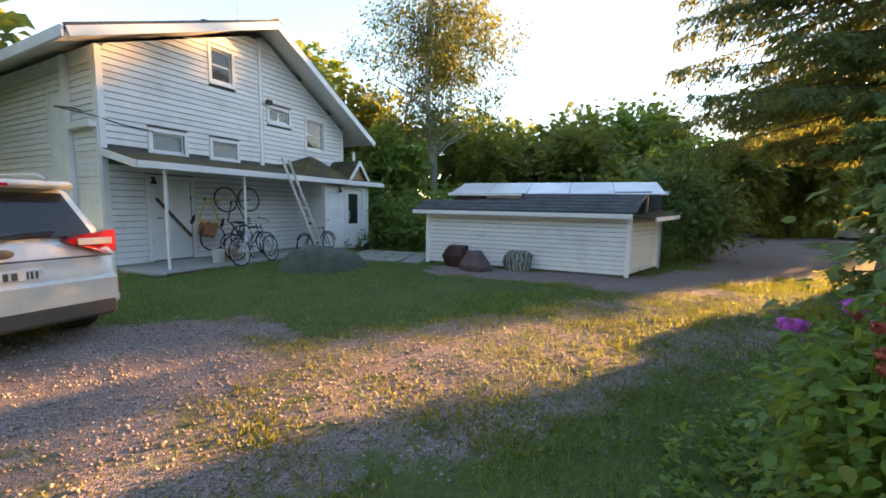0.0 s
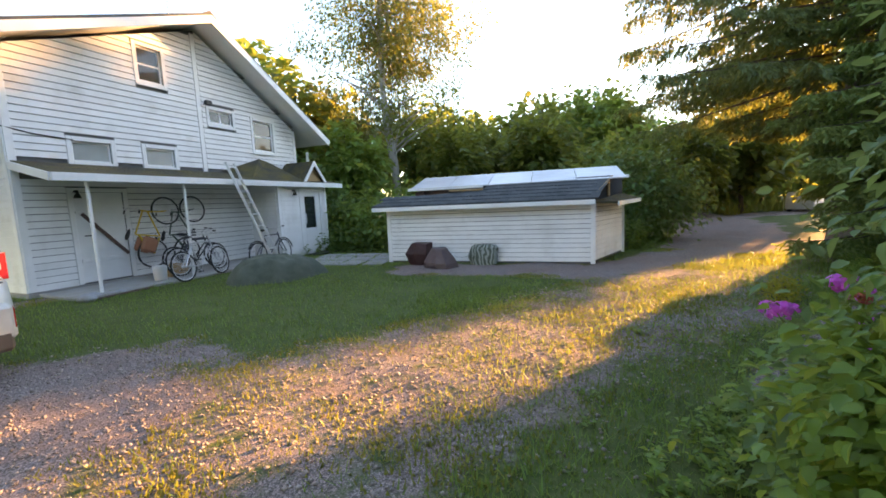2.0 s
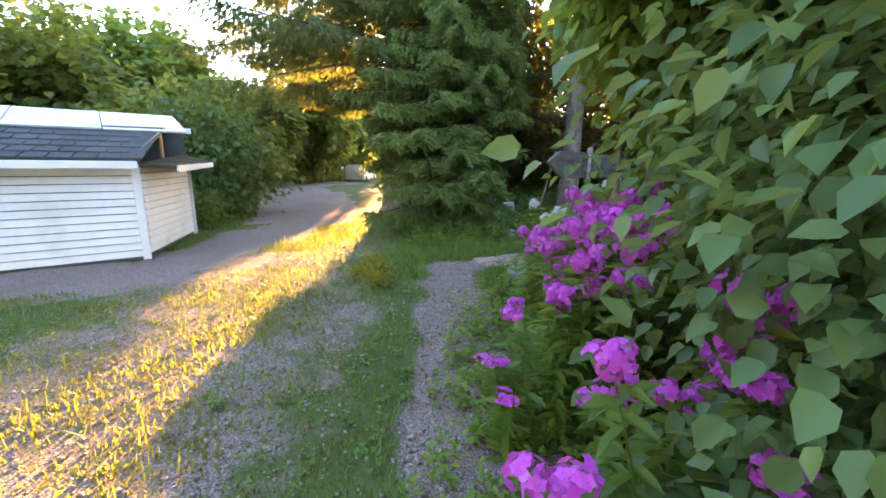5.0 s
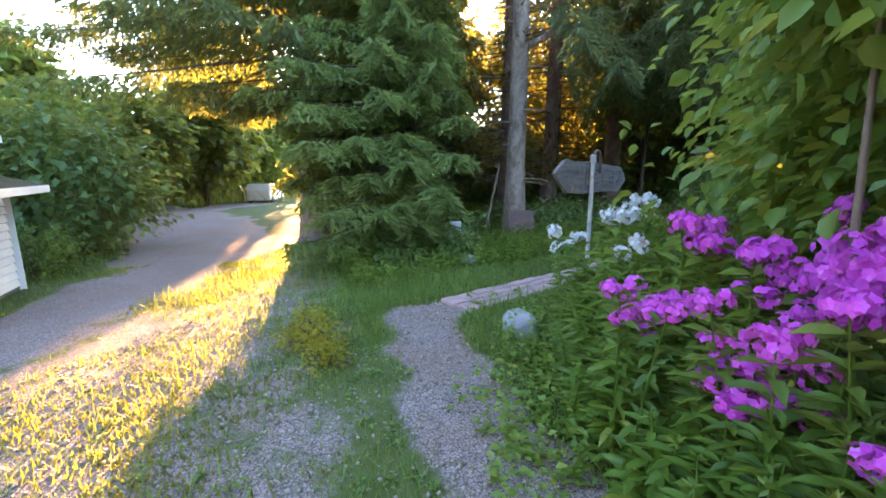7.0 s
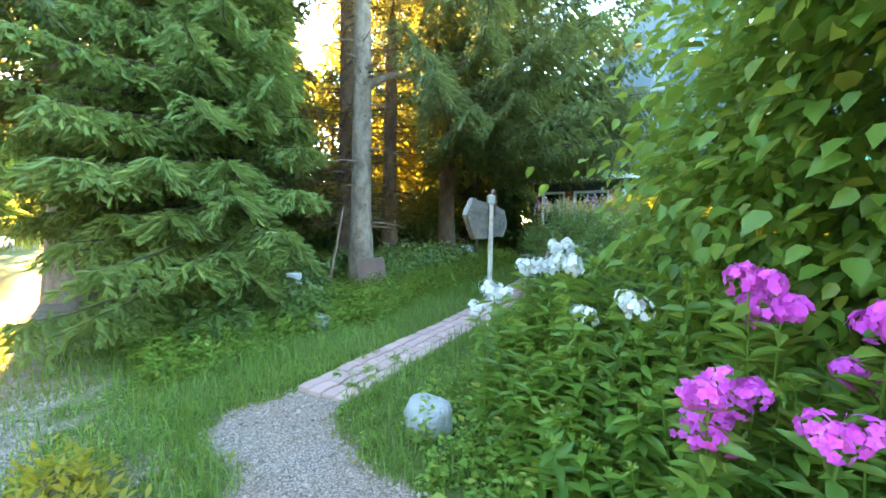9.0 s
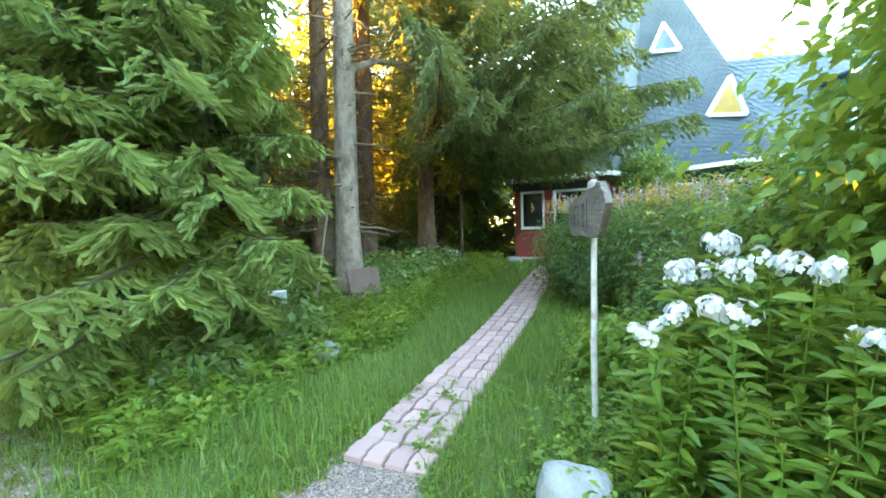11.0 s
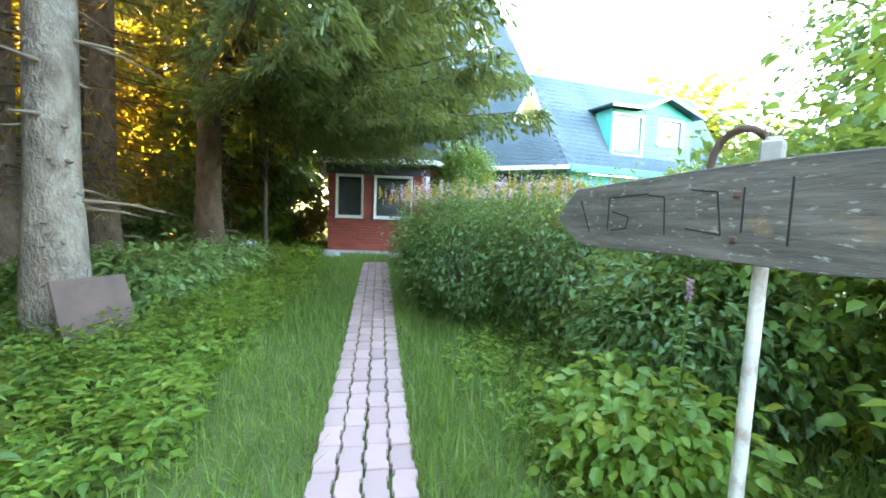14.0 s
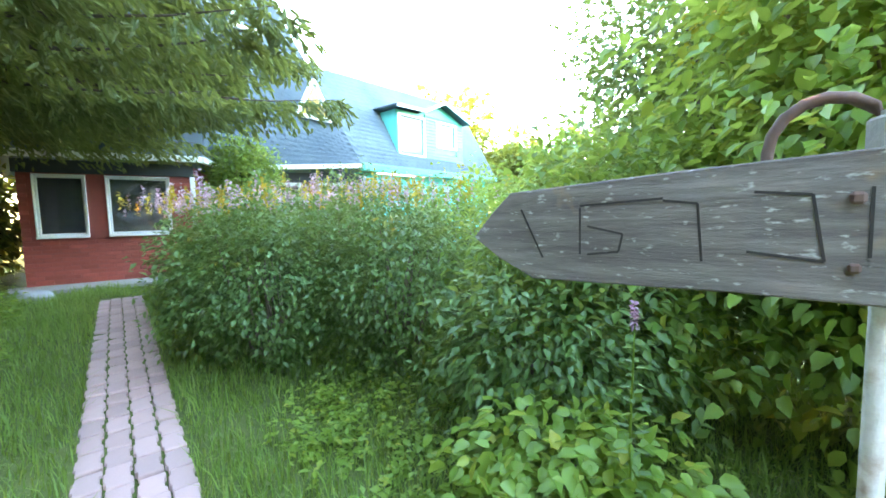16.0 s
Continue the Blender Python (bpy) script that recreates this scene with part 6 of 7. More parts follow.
def undergrowth(name, label, n, want, area, h, leaf, material, per=16):
    x, y = rng.uniform(area[0], area[1], n), rng.uniform(area[2], area[3], n)
    ok = rng.random(n) < want(x, y)
    x, y = x[ok], y[ok]
    hh = h[0] + (h[1] - h[0]) * rng.random(len(x))
    hh *= 0.8 + 0.4 * wave(x, y, 0.9, 5.0)
    t = rng.random((len(x), per))
    c = np.stack([np.repeat(x, per), np.repeat(y, per), np.repeat(ground_z(x, y), per) + (t * hh[:, None]).ravel() + 0.01], 1)
    c[:, :2] += rng.normal(0, 0.02, (len(c), 2))
    a = rng.random(len(c)) * 6.283
    d = np.stack([np.cos(a), np.sin(a), rng.normal(0.15, 0.3, len(c))], 1)
    k = (0.6 + 0.7 * rng.random(len(c))) * (1.15 - 0.5 * t.ravel())
    ob = part_of(name, mesh_np(name, *leaves_np(c, d, rng.normal(0, 0.3, c.shape) + np.array([0, 0, 1.0]), leaf[0] * k, leaf[1] * k)), material)
    return tagged(ob, label, "weeds", kind="stuff")


def wood_floor(x, y):
    s, o, ln = path_offset(x, y)
    return smooth01((o - 0.95 - 0.25 * wave(x, y, 1.2)) / 0.5) * (gravel_at(x, y) < 0.15)


undergrowth("undergrowth", "knee-high green weeds under the spruces", 5200, wood_floor, (6.8, 16, 0.5, 8.6), (0.15, 0.5), (0.095, 0.042), LEAF_LIGHT)
undergrowth("undergrowth", "darker weeds between the trunks", 3800, lambda x, y: wood_floor(x, y), (8.5, 19, 0, 10), (0.15, 0.5), (0.1, 0.045), LEAF)
undergrowth("clover", "low leafy weeds at the drive edge", 2600, lambda x, y: np.clip(0.9 - 1.2 * gravel_at(x, y), 0, 1) * (0.5 + 0.5 * wave(x, y, 1.6)), (1.2, 7.5, 1.4, 6.8), (0.03, 0.12), (0.04, 0.026), LEAF, 10)
undergrowth("undergrowth", "weeds at the foot of the bed and hedge", 2200, lambda x, y: smooth01((0.75 - to_segments(x, y, [(1.5, 1.6), (3.0, 2.5), (4.4, 3.15), (5.9, 3.2), (7.0, 2.3), (8.3, 1.5)])) / 0.3), (1, 9, 0.5, 4), (0.1, 0.4), (0.06, 0.035), LEAF_LIGHT, 14)
undergrowth("undergrowth", "weedy edge of the forest floor", 1700, lambda x, y: 1.0 - gravel_at(x, y), (-9, 8, 13, 19), (0.3, 1.0), (0.16, 0.08), LEAF_DARK, 16)

brick_path()

# ---- car ----


def car():
    """A pearl white estate car seen from behind. Local x runs forwards, y to its left, z up; origin under the rear bumper's middle."""
    yaw = math.degrees(math.atan2(0.40, -0.917))
    fwd, left = Vector((math.cos(radians(yaw)), math.sin(radians(yaw)))), Vector((-math.sin(radians(yaw)), math.cos(radians(yaw))))
    corner = Vector((-3.57, 4.40))
    o = corner + left * 0.93 + fwd * 0.0
    ob = thing("car", "pearl white estate car parked on the drive", "car", pose(o.x, o.y, 0, 0, 0, yaw))
    # body: rings of a rounded section along the length
    secs = [(0.0, 0.80, 0.40, 0.74), (0.05, 0.90, 0.33, 0.80), (0.10, 0.93, 0.30, 1.06), (0.35, 0.94, 0.28, 1.10), (1.2, 0.945, 0.26, 1.10), (2.4, 0.945, 0.26, 1.05), (3.4, 0.94, 0.28, 1.0), (4.2, 0.91, 0.3, 0.88), (4.6, 0.78, 0.34, 0.74), (4.7, 0.6, 0.4, 0.66)]
    n = 20
    vs, fs = [], []
    for x, w, lo, hi in secs:
        for i in range(n):
            a = 2 * math.pi * i / n
            c, s = math.cos(a), math.sin(a)
            vs.append((x, w * math.copysign(abs(c) ** 0.35, c), (lo + hi) / 2 + (hi - lo) / 2 * math.copysign(abs(s) ** 0.45, s)))
    for k in range(len(secs) - 1):
        for i in range(n):
            j = (i + 1) % n
            fs.append((k * n + i, k * n + j, (k + 1) * n + j, (k + 1) * n + i))
    fs += [tuple(range(n)), tuple(range((len(secs) - 1) * n + n - 1, (len(secs) - 1) * n - 1, -1))]

    def smooth_mesh(name, v, f, material, label="", parent=ob):
        me = bpy.data.meshes.new(name)
        me.from_pydata(v, [], f)
        b = bmesh.new()
        b.from_mesh(me)
        bmesh.ops.recalc_face_normals(b, faces=b.faces)
        b.to_mesh(me)
        b.free()
        for p in me.polygons:
            p.use_smooth = True
        return part_of(name, me, material, parent, label)
    smooth_mesh("body", vs, fs, CAR_PAINT)
    # cabin
    cab = [(0.16, 0.86, 1.04), (0.50, 0.70, 1.62), (0.95, 0.68, 1.71), (2.2, 0.67, 1.72), (2.9, 0.66, 1.6), (3.7, 0.8, 1.02)]
    vs, fs = [], []
    for x, w, z in cab:
        lowz = 1.0
        vs += [(x, -0.9, lowz), (x, -w, z - 0.05), (x, -w + 0.08, z), (x, w - 0.08, z), (x, w, z - 0.05), (x, 0.9, lowz)]
    for k in range(len(cab) - 1):
        for i in range(5):
            fs.append((k * 6 + i, k * 6 + i + 1, (k + 1) * 6 + i + 1, (k + 1) * 6 + i))
    fs.append((0, 1, 2, 3, 4, 5))
    cabin = smooth_mesh("cabin", vs, fs, CAR_PAINT)
    for p in cabin.data.polygons:
        p.use_smooth = False
    # rear glass, spoiler, brake light, wiper
    part("rear_window", slab([(0.16, -0.76, 1.12), (0.16, 0.76, 1.12), (0.43, 0.62, 1.56), (0.43, -0.62, 1.56)], 0.01), GLASS_CAR, ob, "tinted rear window")
    part("spoiler", box((0.28, -0.68, 1.60), (0.62, 0.68, 1.68), 0.03), CAR_PAINT, ob)
    part("brake_light", box((0.268, -0.17, 1.615), (0.29, 0.17, 1.645), 0.006), LAMP_RED, ob, "red high brake light")
    tube("wiper", [(0.12, 0.05, 1.12), (0.14, -0.2, 1.16), (0.15, -0.42, 1.17)], 0.012, BLACK, ob)
    for s in (-1, 1):
        part("side_window", prism([(0.75, 1.14), (3.2, 1.1), (2.8, 1.55), (0.95, 1.6)], s * 0.80 - 0.04, s * 0.80 + 0.04, "y"), GLASS_CAR, ob)
        tube("roof_rail", [(0.7, s * 0.62, 1.70), (0.9, s * 0.62, 1.77), (2.3, s * 0.62, 1.78), (2.6, s * 0.62, 1.68)], 0.018, ALU, ob)
        # tail lamp wrapping the corner
        b = bmesh.new()
        pts = [(s * 0.945, 1.18), (s * 0.945, 0.93), (s * 0.78, 0.94), (s * 0.50, 1.05), (s * 0.47, 1.08), (s * 0.60, 1.14)]
        prism(pts, -0.0, 0.0, "x", b) if False else None
        lo = [b.verts.new((0.03 + (0.10 if abs(y) > 0.9 else 0.0), y, z)) for y, z in pts]
        hi = [b.verts.new((0.30, y * 1.0, z)) for y, z in pts]
        b.faces.new(lo), b.faces.new(hi)
        for i in range(6):
            j = (i + 1) % 6
            b.faces.new((lo[i], lo[j], hi[j], hi[i]))
        bmesh.ops.recalc_face_normals(b, faces=b.faces)
        lamp = part("tail_lamp", b, LAMP_RED, ob, "red wrap-around tail lamp")
        part("clear_lens", box((0.022, min(s * 0.56, s * 0.86), 1.03), (0.04, max(s * 0.56, s * 0.86), 1.10), 0.006), LAMP_CLEAR, lamp, "clear inner lens")
        part("reflector", box((0.0, s * 0.87 - 0.025, 0.47), (0.06, s * 0.87 + 0.025, 0.68), 0.01), LAMP_RED, ob, "upright red reflector")
    part("bumper", box((-0.03, -0.90, 0.36), (0.2, 0.90, 0.72), 0.05), CAR_PAINT, ob)
    part("lower_bumper", box((-0.035, -0.86, 0.27), (0.25, 0.86, 0.47), 0.035), CAR_GREY, ob, "grey plastic lower bumper")
    part("tailgate_seam", box((0.012, -0.85, 0.905), (0.04, 0.85, 0.92), 0.002), CAR_GREY, ob)
    badge = bmesh.new()
    bmesh.ops.create_uvsphere(badge, u_segments=16, v_segments=8, radius=1, matrix=Matrix.Translation((0.03, 0.0, 0.99)) @ Matrix.Diagonal((0.02, 0.085, 0.045, 1)))
    part("badge", badge, CAR_GREY, ob, "oval badge")
    plate = part("number_plate", box((0.0, -0.27, 0.72), (0.03, 0.27, 0.84), 0.006), TRIM, ob, "white number plate")
    for i, (w, y) in enumerate(((0.03, 0.2), (0.05, 0.13), (0.045, 0.06), (0.045, -0.0), (0.05, -0.06), (0.02, -0.15), (0.025, -0.18), (0.025, -0.215))):
        part("plate_mark", box((-0.002, y - w / 2 * 0.8, 0.745), (0.001, y + w / 2 * 0.8, 0.815)), CAR_GREY, plate)
    for x in (0.82, 3.72):
        for s in (-1, 1):
            wheel = new("wheel")
            wheel.parent, wheel.matrix_local = ob, pose(x, s * 0.83, 0.36)
            part_of("tyre", mesh_np("tyre", *tube_np([(0, -0.11, 0), (0, -0.11, 0.0001), (0, -0.1, 0), (0, 0.1, 0), (0, 0.11, 0)], [0.2, 0.34, 0.36, 0.36, 0.2], 24)), RUBBER, wheel)
            part_of("rim", mesh_np("rim", *tube_np([(0, -0.095, 0), (0, -0.09, 0), (0, 0.09, 0), (0, 0.095, 0)], [0.02, 0.22, 0.22, 0.02], 16)), ALU, wheel)
    part("underbody", box((0.3, -0.8, 0.2), (4.4, 0.8, 0.4), 0.03), BLACK, ob)
    return ob


car()

# ---- things by the white house ----


def bicycle(label, frame_mat, m, group="bicycles by the house", basket=False, bag=False, fender=False):
    """Rear hub at the origin's x 0, front hub at x 1.03; wheels of 0.33 m."""
    ob = thing("bicycle", label, "bicycle", m, group)
    r = 0.33
    for x, turn in ((0.0, 0.0), (1.03, 0.12)):
        wheel = new("wheel")
        wheel.parent, wheel.matrix_local = ob, pose(x, 0, r)
        c, s = math.cos(turn), math.sin(turn)
        ring("tyre", (0, 0, 0), (c, s, 0), (0, 0, 1), r - 0.018, 0.02, RUBBER, wheel, "", 28)
        ring("rim", (0, 0, 0), (c, s, 0), (0, 0, 1), r - 0.045, 0.010, ALU, wheel, "", 28)
        sp = []
        for i in range(14):
            a = 2 * math.pi * i / 14
            sp.append(tube_np([(0, 0, 0), (c * math.cos(a) * (r - 0.045), s * math.cos(a) * (r - 0.045), math.sin(a) * (r - 0.045))], [0.0025, 0.0025], 3))
        tagged(part_of("spoke_set", mesh_np("spoke_set", *join_np(sp)), ALU, wheel), kind="stuff")
        tube("hub", [(0, -0.05, 0), (0, 0.05, 0)], 0.02, ALU, wheel)
        if fender:
            a = np.linspace(0.2, 2.6, 10)
            tube("mudguard", np.stack([np.cos(a) * (r + 0.03), 0 * a, np.sin(a) * (r + 0.03)], 1), 0.016, BLACK, wheel)
    bb, seat, head = (0.42, 0, 0.29), (0.30, 0, 0.80), (0.86, 0, 0.80)
    bars = [(bb, seat), (seat, head), (bb, (0.88, 0, 0.70)), ((0, 0.05, r), bb), ((0, -0.05, r), bb), ((0, 0.05, r), (0.32, 0, 0.74)), ((0, -0.05, r), (0.32, 0, 0.74)), ((0.85, 0, 0.86), (0.89, 0, 0.64))]
    fr = [tube_np([a, b], [0.017, 0.017], 8) for a, b in bars]
    part_of("frame", mesh_np("frame", *join_np(fr), smooth=True), frame_mat, ob)
    for s in (-0.05, 0.05):
        tube("fork_leg", [(0.89, s * 0.5, 0.66), (0.94, s, 0.5), (1.03, s, r)], 0.012, frame_mat, ob)
    tube("seat_post", [(0.30, 0, 0.78), (0.27, 0, 0.92)], 0.013, ALU, ob)
    b = bmesh.new()
    bmesh.ops.create_uvsphere(b, u_segments=12, v_segments=8, radius=1)
    for v in b.verts:
        t = (v.co.x + 1) / 2
        v.co = Vector((0.26 + v.co.x * 0.13, v.co.y * (0.085 - 0.055 * t), 0.94 + v.co.z * 0.03))
    part("saddle", b, BLACK, ob, "black saddle")
    tube("handlebar", [(0.78, -0.28, 1.0), (0.86, -0.2, 1.0), (0.84, 0, 0.96), (0.86, 0.2, 1.0), (0.78, 0.28, 1.0)], 0.012, ALU, ob)
    for s in (-0.28, 0.28):
        tube("grip", [(0.80, s * 0.95, 1.0), (0.72, s, 1.0)], 0.017, BLACK, ob)
    tube("stem", [(0.855, 0, 0.84), (0.84, 0, 0.97)], 0.015, ALU, ob)
    ring("chainring", (0.42, 0.05, 0.29), (1, 0, 0), (0, 0, 1), 0.085, 0.006, BLACK, ob, "", 16)
    tube("crank", [(0.42, 0.07, 0.29), (0.52, 0.07, 0.16)], 0.010, ALU, ob)
    tube("crank", [(0.42, -0.07, 0.29), (0.32, -0.07, 0.42)], 0.010, ALU, ob)
    for x, y, z in ((0.53, 0.11, 0.155), (0.31, -0.11, 0.425)):
        part("pedal", box((x - 0.04, y - 0.04, z - 0.012), (x + 0.04, y + 0.04, z + 0.012), 0.004), BLACK, ob)
    if bag:
        part("pannier", box((-0.02, 0.06, 0.36), (0.32, 0.17, 0.68), 0.04), BROWN_BAG, ob, "brown leather pannier")
        part("pannier", box((-0.02, -0.17, 0.36), (0.32, -0.06, 0.68), 0.04), BROWN_BAG, ob, "brown leather pannier")
    return ob


SILVER = plain("silver_frame", (0.55, 0.56, 0.58), 0.3, 0.7)
NAVY = plain("dark_frame", (0.03, 0.035, 0.05), 0.35)
GREEN_FRAME = plain("green_frame", (0.05, 0.09, 0.07), 0.4)


def in_house(m):
    return HOUSE @ m


# two bicycles hung upright on the wall, the others leaning below them
bicycle("yellow bicycle hung upright with brown panniers", YELLOW, in_house(pose(2.24, -0.42, 0.52, 0, -68, 0) @ pose(0, 0, -0.1)), bag=True)
bicycle("dark green bicycle hung upright on the wall", GREEN_FRAME, in_house(pose(2.9, -0.42, 0.56, 0, -76, 0) @ pose(0, 0, -0.25)))
bicycle("silver and black bicycle leaning by the door", SILVER, in_house(pose(1.82, -1.82, 0.03, -9, 0, 12)))
bicycle("dark bicycle leaning behind the silver one", NAVY, in_house(pose(2.2, -1.1, 0.06, -9, 0, 5)))
bicycle("black town bicycle standing behind the ladder", NAVY, in_house(pose(3.62, -1.95, 0.02, -5, 0, 8)), fender=True)
bicycle("old dark bicycle against the wall", BLACK, in_house(pose(2.45, -0.62, 0.06, -12, 0, 3)))


def ladder():
    a, b = Vector((3.92, -2.3, 0.0)), Vector((3.42, -1.47, 2.66))
    ob = thing("ladder", "aluminium ladder leaning on the canopy edge", "ladder", HOUSE)
    d = b - a
    side = d.cross(Vector((0.7, 0.7, 0))).normalized()
    side = Vector((0.92, 0.39, 0)) * 0.19
    for s in (-1, 1):
        part("stile", beam(a + side * s, b + side * s, 0.025, 0.06), ALU, ob)
    for i in range(9):
        c = a + d * (0.08 + 0.88 * i / 8)
        tube("rung", [tuple(c - side), tuple(c + side)], 0.015, ALU, ob)
    return ob


ladder()


def draped(name, label, x, y, sx, sy, h, material, rz=0, seed=0, category="cover", flat=0.5, folds=0.12):
    """A tarpaulin thrown over a heap, reaching the ground all round."""
    n, m = 72, 26
    vs, fs = [(0, 0, h)], []
    for j in range(1, m + 1):
        t = j / m
        for i in range(n):
            a = 2 * math.pi * i / n
            r = t ** flat
            k = 1 + folds * t * (math.sin(a * 5 + seed) * 0.5 + math.sin(a * 9 + 2 * seed) * 0.35 + math.sin(a * 3 + seed * 1.7) * 0.5)
            z = h * (1 - t ** 2.6) * (1 + 0.14 * noise.noise(Vector((math.cos(a) * r * 2 + seed, math.sin(a) * r * 2, seed))) + 0.10 * noise.noise(Vector((math.cos(a) * r * 6, math.sin(a) * r * 6 + seed, 3))) + 0.05 * abs(noise.noise(Vector((math.cos(a) * r * 13, math.sin(a) * r * 13 + seed, 7)))))
            vs.append((sx * r * k * math.cos(a), sy * r * k * math.sin(a), max(0.0, z)))
    for i in range(n):
        fs.append((0, 1 + i, 1 + (i + 1) % n))
    for j in range(m - 1):
        for i in range(n):
            o = 1 + j * n
            fs.append((o + i, o + n + i, o + n + (i + 1) % n, o + (i + 1) % n))
    me = bpy.data.meshes.new(name)
    me.from_pydata(vs, [], fs)
    for p in me.polygons:
        p.use_smooth = True
    ob = part_of(name, me, material)
    ob.matrix_world = pose(x, y, -0.01, 0, 0, rz)
    return tagged(ob, label, category)


draped("tarpaulin", "dark green tarpaulin over a low heap on the lawn", -2.85, 9.25, 1.0, 0.75, 0.50, TARP_GREEN, 20, 1.3, "tarpaulin", 0.6)
def wrapped(label, x, y, rz, material, rings, seed):
    """A stiff cover tied over a box: rings of (height, half width, half depth, shift) joined with creased corners."""
    r = random.Random(seed)
    n = 7
    b = bmesh.new()
    off = [r.uniform(-0.22, 0.22) for i in range(n)]
    rows = []
    for z, sx, sy, dx in rings:
        row = []
        for i in range(n):
            a = 2 * math.pi * (i + off[i]) / n
            row.append(b.verts.new((dx + sx * math.cos(a) * r.uniform(0.92, 1.08), sy * math.sin(a) * r.uniform(0.92, 1.08), z + (r.uniform(-0.02, 0.02) if z > 0 else 0))))
        rows.append(row)
    for lo, hi in zip(rows, rows[1:]):
        for i in range(n):
            b.faces.new((lo[i], lo[(i + 1) % n], hi[(i + 1) % n], hi[i]))
    b.faces.new(rows[-1])
    b.faces.new(rows[0][::-1])
    bmesh.ops.triangulate(b, faces=b.faces)
    bmesh.ops.bevel(b, geom=b.edges[:], offset=0.012, segments=1, affect="EDGES")
    bmesh.ops.subdivide_edges(b, edges=b.edges[:], cuts=2, use_grid_fill=True)
    for v in b.verts:
        if v.co.z > 0.03:
            v.co += Vector((1, 1, 0.6)) * 0.016 * noise.noise(v.co * 11 + Vector((seed, 0, 0)))
    me = bpy.data.meshes.new("covered_box")
    b.to_mesh(me)
    b.free()
    ob = part_of("covered_box", me, material)
    ob.matrix_world = pose(x, y, 0, 0, 0, rz)
    return tagged(ob, label, "cover")


wrapped("dark maroon cover over a box by the shed", 0.35, 10.02, -24, TARP_RED, [(0, 0.29, 0.24, 0.03), (0.27, 0.37, 0.28, -0.03), (0.52, 0.26, 0.22, 0.04)], 2)
wrapped("brown cover over a hump by the shed", 0.80, 9.45, -24, TARP_BROWN, [(0, 0.42, 0.32, 0.0), (0.12, 0.41, 0.30, 0.0), (0.45, 0.19, 0.16, -0.04)], 5)
wrapped("camouflage cover over a box by the shed", 1.80, 9.52, -24, TARP_CAMO, [(0, 0.33, 0.27, 0.0), (0.22, 0.37, 0.29, 0.0), (0.42, 0.33, 0.26, 0.02), (0.47, 0.2, 0.16, 0.02)], 8)

bucket = thing("bucket", "white plastic bucket beside the door", "bucket", in_house(pose(1.75, -1.05, 0.06)))
tube("pail", [(0, 0, 0), (0, 0, 0.001), (0, 0, 0.3), (0, 0, 0.31)], [0.005, 0.12, 0.14, 0.145], TRIM, bucket, "", 16)
ring("handle", (0, 0, 0.3), (1, 0, 0), (0, 0.25, -0.97), 0.14, 0.005, ALU, bucket)
crate = thing("crate", "small wooden crate under the bicycles", "crate", in_house(pose(2.05, -0.95, 0.06)))
for k in range(3):
    part("slat", box((0, 0, 0.02 + 0.09 * k), (0.4, 0.02, 0.09 + 0.09 * k), 0.004), FRESH_WOOD, crate)
    part("slat", box((0, 0.28, 0.02 + 0.09 * k), (0.4, 0.3, 0.09 + 0.09 * k), 0.004), FRESH_WOOD, crate)
for x in (0.0, 0.36):
    part("end_panel", box((x, 0.021, 0), (x + 0.04, 0.279, 0.28), 0.004), FRESH_WOOD, crate)
for i, (s, y, k) in enumerate(((0.35, -1.35, 0.13), (0.15, -1.6, 0.16), (0.75, -1.45, 0.1))):
    p = in_house(Matrix.Translation((s, y, 0))).translation
    boulder("rock", "small stone by the house wall", p.x, p.y, k, k * 0.8, k * 0.5, STONE, 10 + i, 0.3)
rake = thing("pole", "rusty pole lying by the house wall", "pole", in_house(pose(0.2, -1.7, 0.03, 0, 0, 8)))
tube("shaft", [(0, 0, 0), (1.1, 0, 0)], 0.018, RUST, rake)

# stone flags between the porch and the shed
flags = thing("pavement", "worn pale stone flags between porch and shed", "paving", kind="structure")
for i in range(4):
    for j in range(3):
        x, y = -2.5 + i * 0.56 + 0.1 * j + rng.normal(0, 0.02), 11.25 + j * 0.72 - i * 0.18 + rng.normal(0, 0.02)
        part("flagstone", box((-0.26, -0.33, -0.04), (0.26, 0.33, 0.025), 0.015), CONCRETE, flags).matrix_local = pose(x, y, 0, 0, 0, -17 + rng.normal(0, 2))

# ---- things under the spruces ----


def leaning_sheet(name, label, x, y, z, w, h, thick, material, rz, tilt, category):
    ob = part(name, box((-w / 2, -thick / 2, 0), (w / 2, thick / 2, h), min(0.012, thick * 0.3)), material)
    ob.matrix_world = pose(x, y, float(ground_z(x, y)) + z, tilt, 0, rz)
    return tagged(ob, label, category)


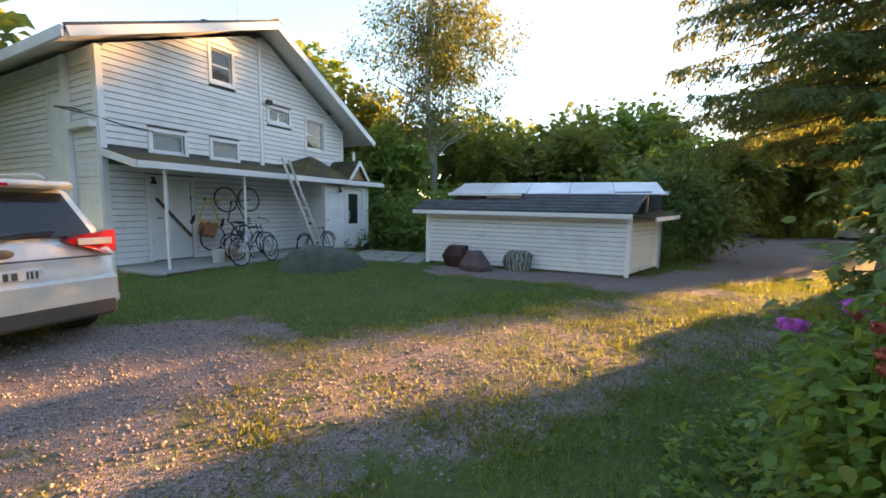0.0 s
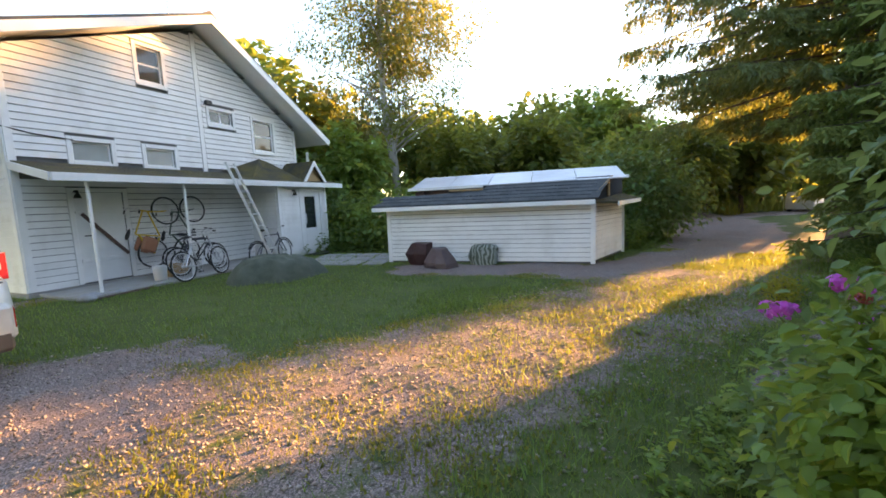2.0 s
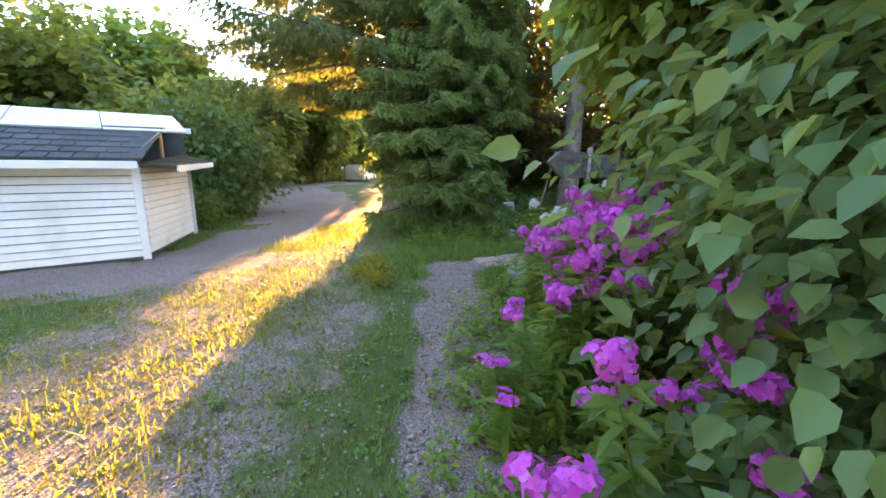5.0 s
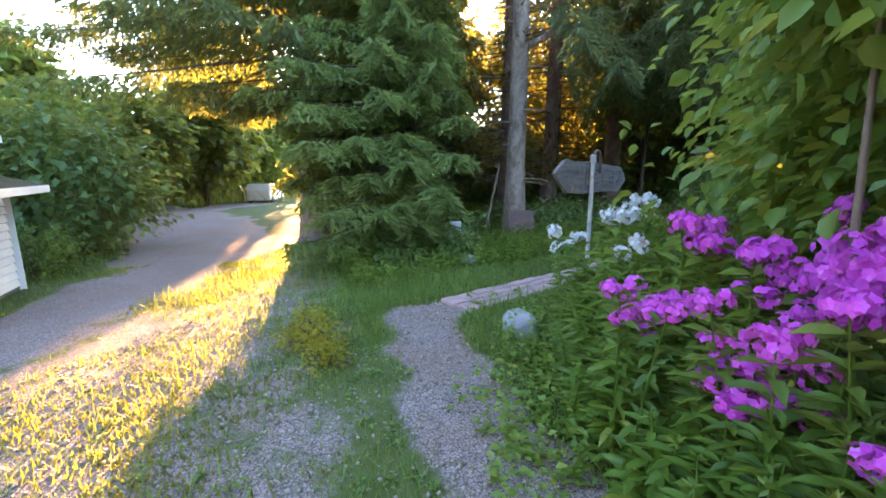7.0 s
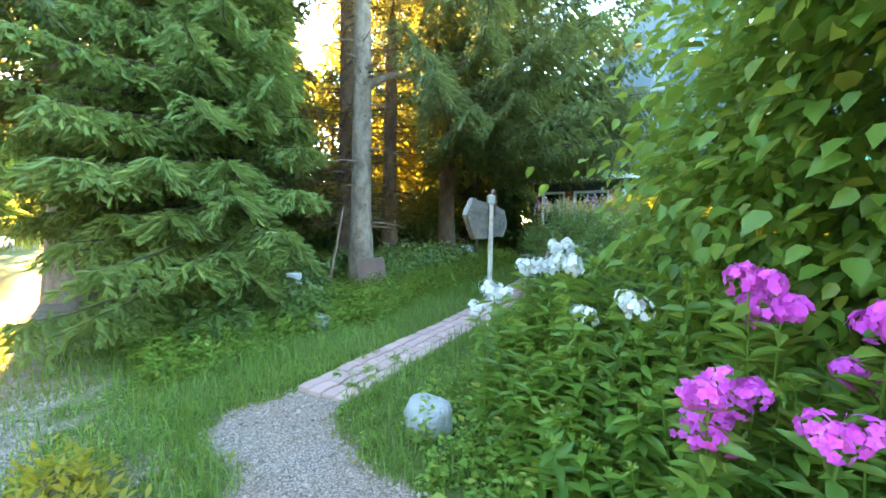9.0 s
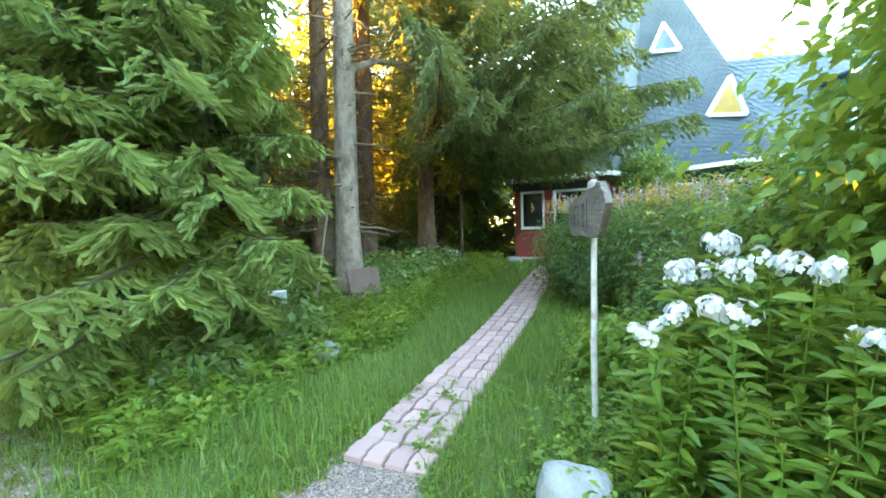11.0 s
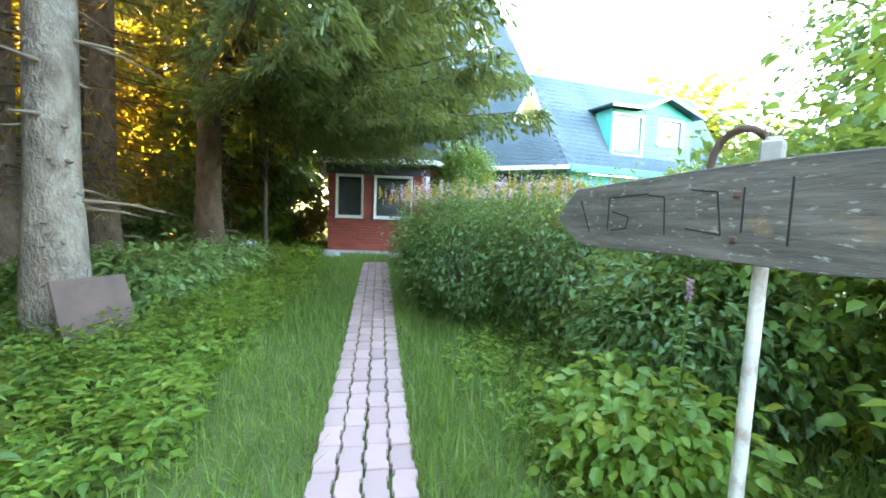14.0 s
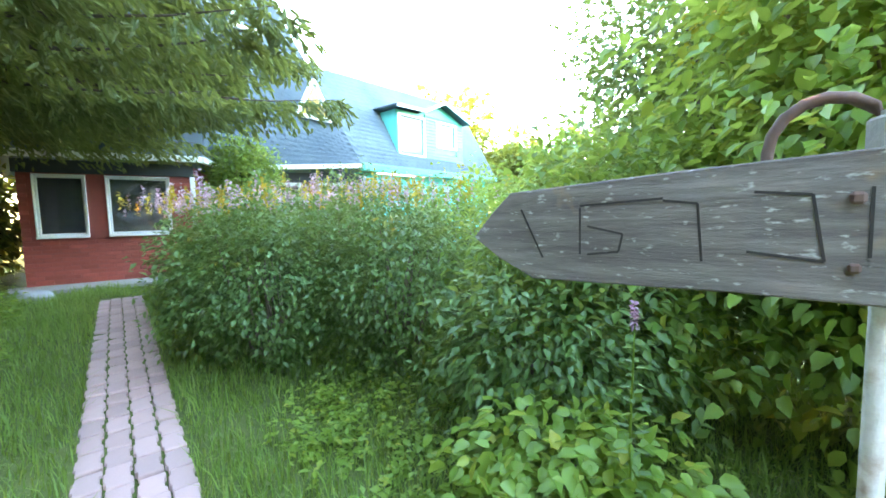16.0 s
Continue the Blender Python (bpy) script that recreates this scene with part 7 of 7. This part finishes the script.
PALE = plain("pale_plastic", (0.72, 0.74, 0.78), 0.4)
PALE_BLUE = plain("pale_blue_plastic", (0.5, 0.6, 0.72), 0.4)
leaning_sheet("plastic_panel", "crumpled white plastic panel at the trunk's foot", 10.2, 5.55, 0.0, 0.24, 0.5, 0.05, PALE, -78, 12, "panel")
leaning_sheet("metal_sheet", "rusty brown metal sheet leaning at the trunk", 10.72, 4.25, 0.06, 0.55, 0.62, 0.02, RUST, -70, -24, "sheet")
leaning_sheet("metal_sheet", "dark rusty sheet beside the spruce trunk", 10.0, 6.02, 0.0, 0.42, 0.6, 0.02, RUST, -60, -10, "sheet")
leaning_sheet("plastic_panel", "pale blue plastic bag among the weeds", 14.9, 1.75, 0.0, 0.4, 0.5, 0.06, PALE_BLUE, -70, 14, "panel")
boulder("rock", "flat mossy grey stone among the weeds", 8.6, 4.85, 0.2, 0.15, 0.10, STONE, 4, 0.2, 30, 0.3)
boulder("rock", "dark stones at the veranda step", 15.2, -0.3, 0.3, 0.2, 0.12, STONE, 6, 0.3, 30)
leaning = thing("stake", "thin bare stake leaning under the spruces", "stake", pose(10.9, 5.1, 0.1))
tube("shaft", [(0, 0, 0), (0.35, -0.25, 1.6)], [0.03, 0.018], TWIG, leaning)


def parked_van():
    """A pale van half hidden beyond the big spruce: body, window band and wheels."""
    ob = thing("van", "pale van half hidden behind the spruce", "car", pose(20.5, 19.4, float(ground_z(20.5, 19.4)) - 0.1, 0, 0, 25) @ Matrix.Scale(0.72, 4))
    b = prism([(-1.9, 0.3), (1.9, 0.3), (1.95, 0.8), (1.3, 0.95), (0.8, 1.45), (-1.6, 1.5), (-1.9, 1.0)], -0.8, 0.8, "y")
    bmesh.ops.bevel(b, geom=b.edges[:], offset=0.06, segments=2, affect="EDGES")
    part("body", b, PALE, ob)
    for s in (-0.805, 0.805):
        part("side_window", prism([(-1.5, 0.98), (1.1, 0.98), (0.75, 1.36), (-1.45, 1.38)], s - 0.006, s + 0.006, "y"), GLASS_CAR, ob)
        for x in (-1.2, 1.2):
            part_of("wheel", mesh_np("wheel", *tube_np([(x, s * 0.85, 0.3), (x, s * 0.87, 0.3), (x, s, 0.3), (x, s * 1.02, 0.3)], [0.02, 0.3, 0.3, 0.02], 16)), RUBBER, ob)
    return ob


parked_van()
post = thing("marker_post", "small white marker post by the far road", "post", pose(16.2, 27.5, 0.2))
part("board", box((-0.14, -0.03, 0.5), (0.14, 0.03, 1.15), 0.02), TRIM, post)
part("leg", box((-0.04, -0.025, 0), (0.04, 0.025, 0.499), 0.005), TWIG, post)
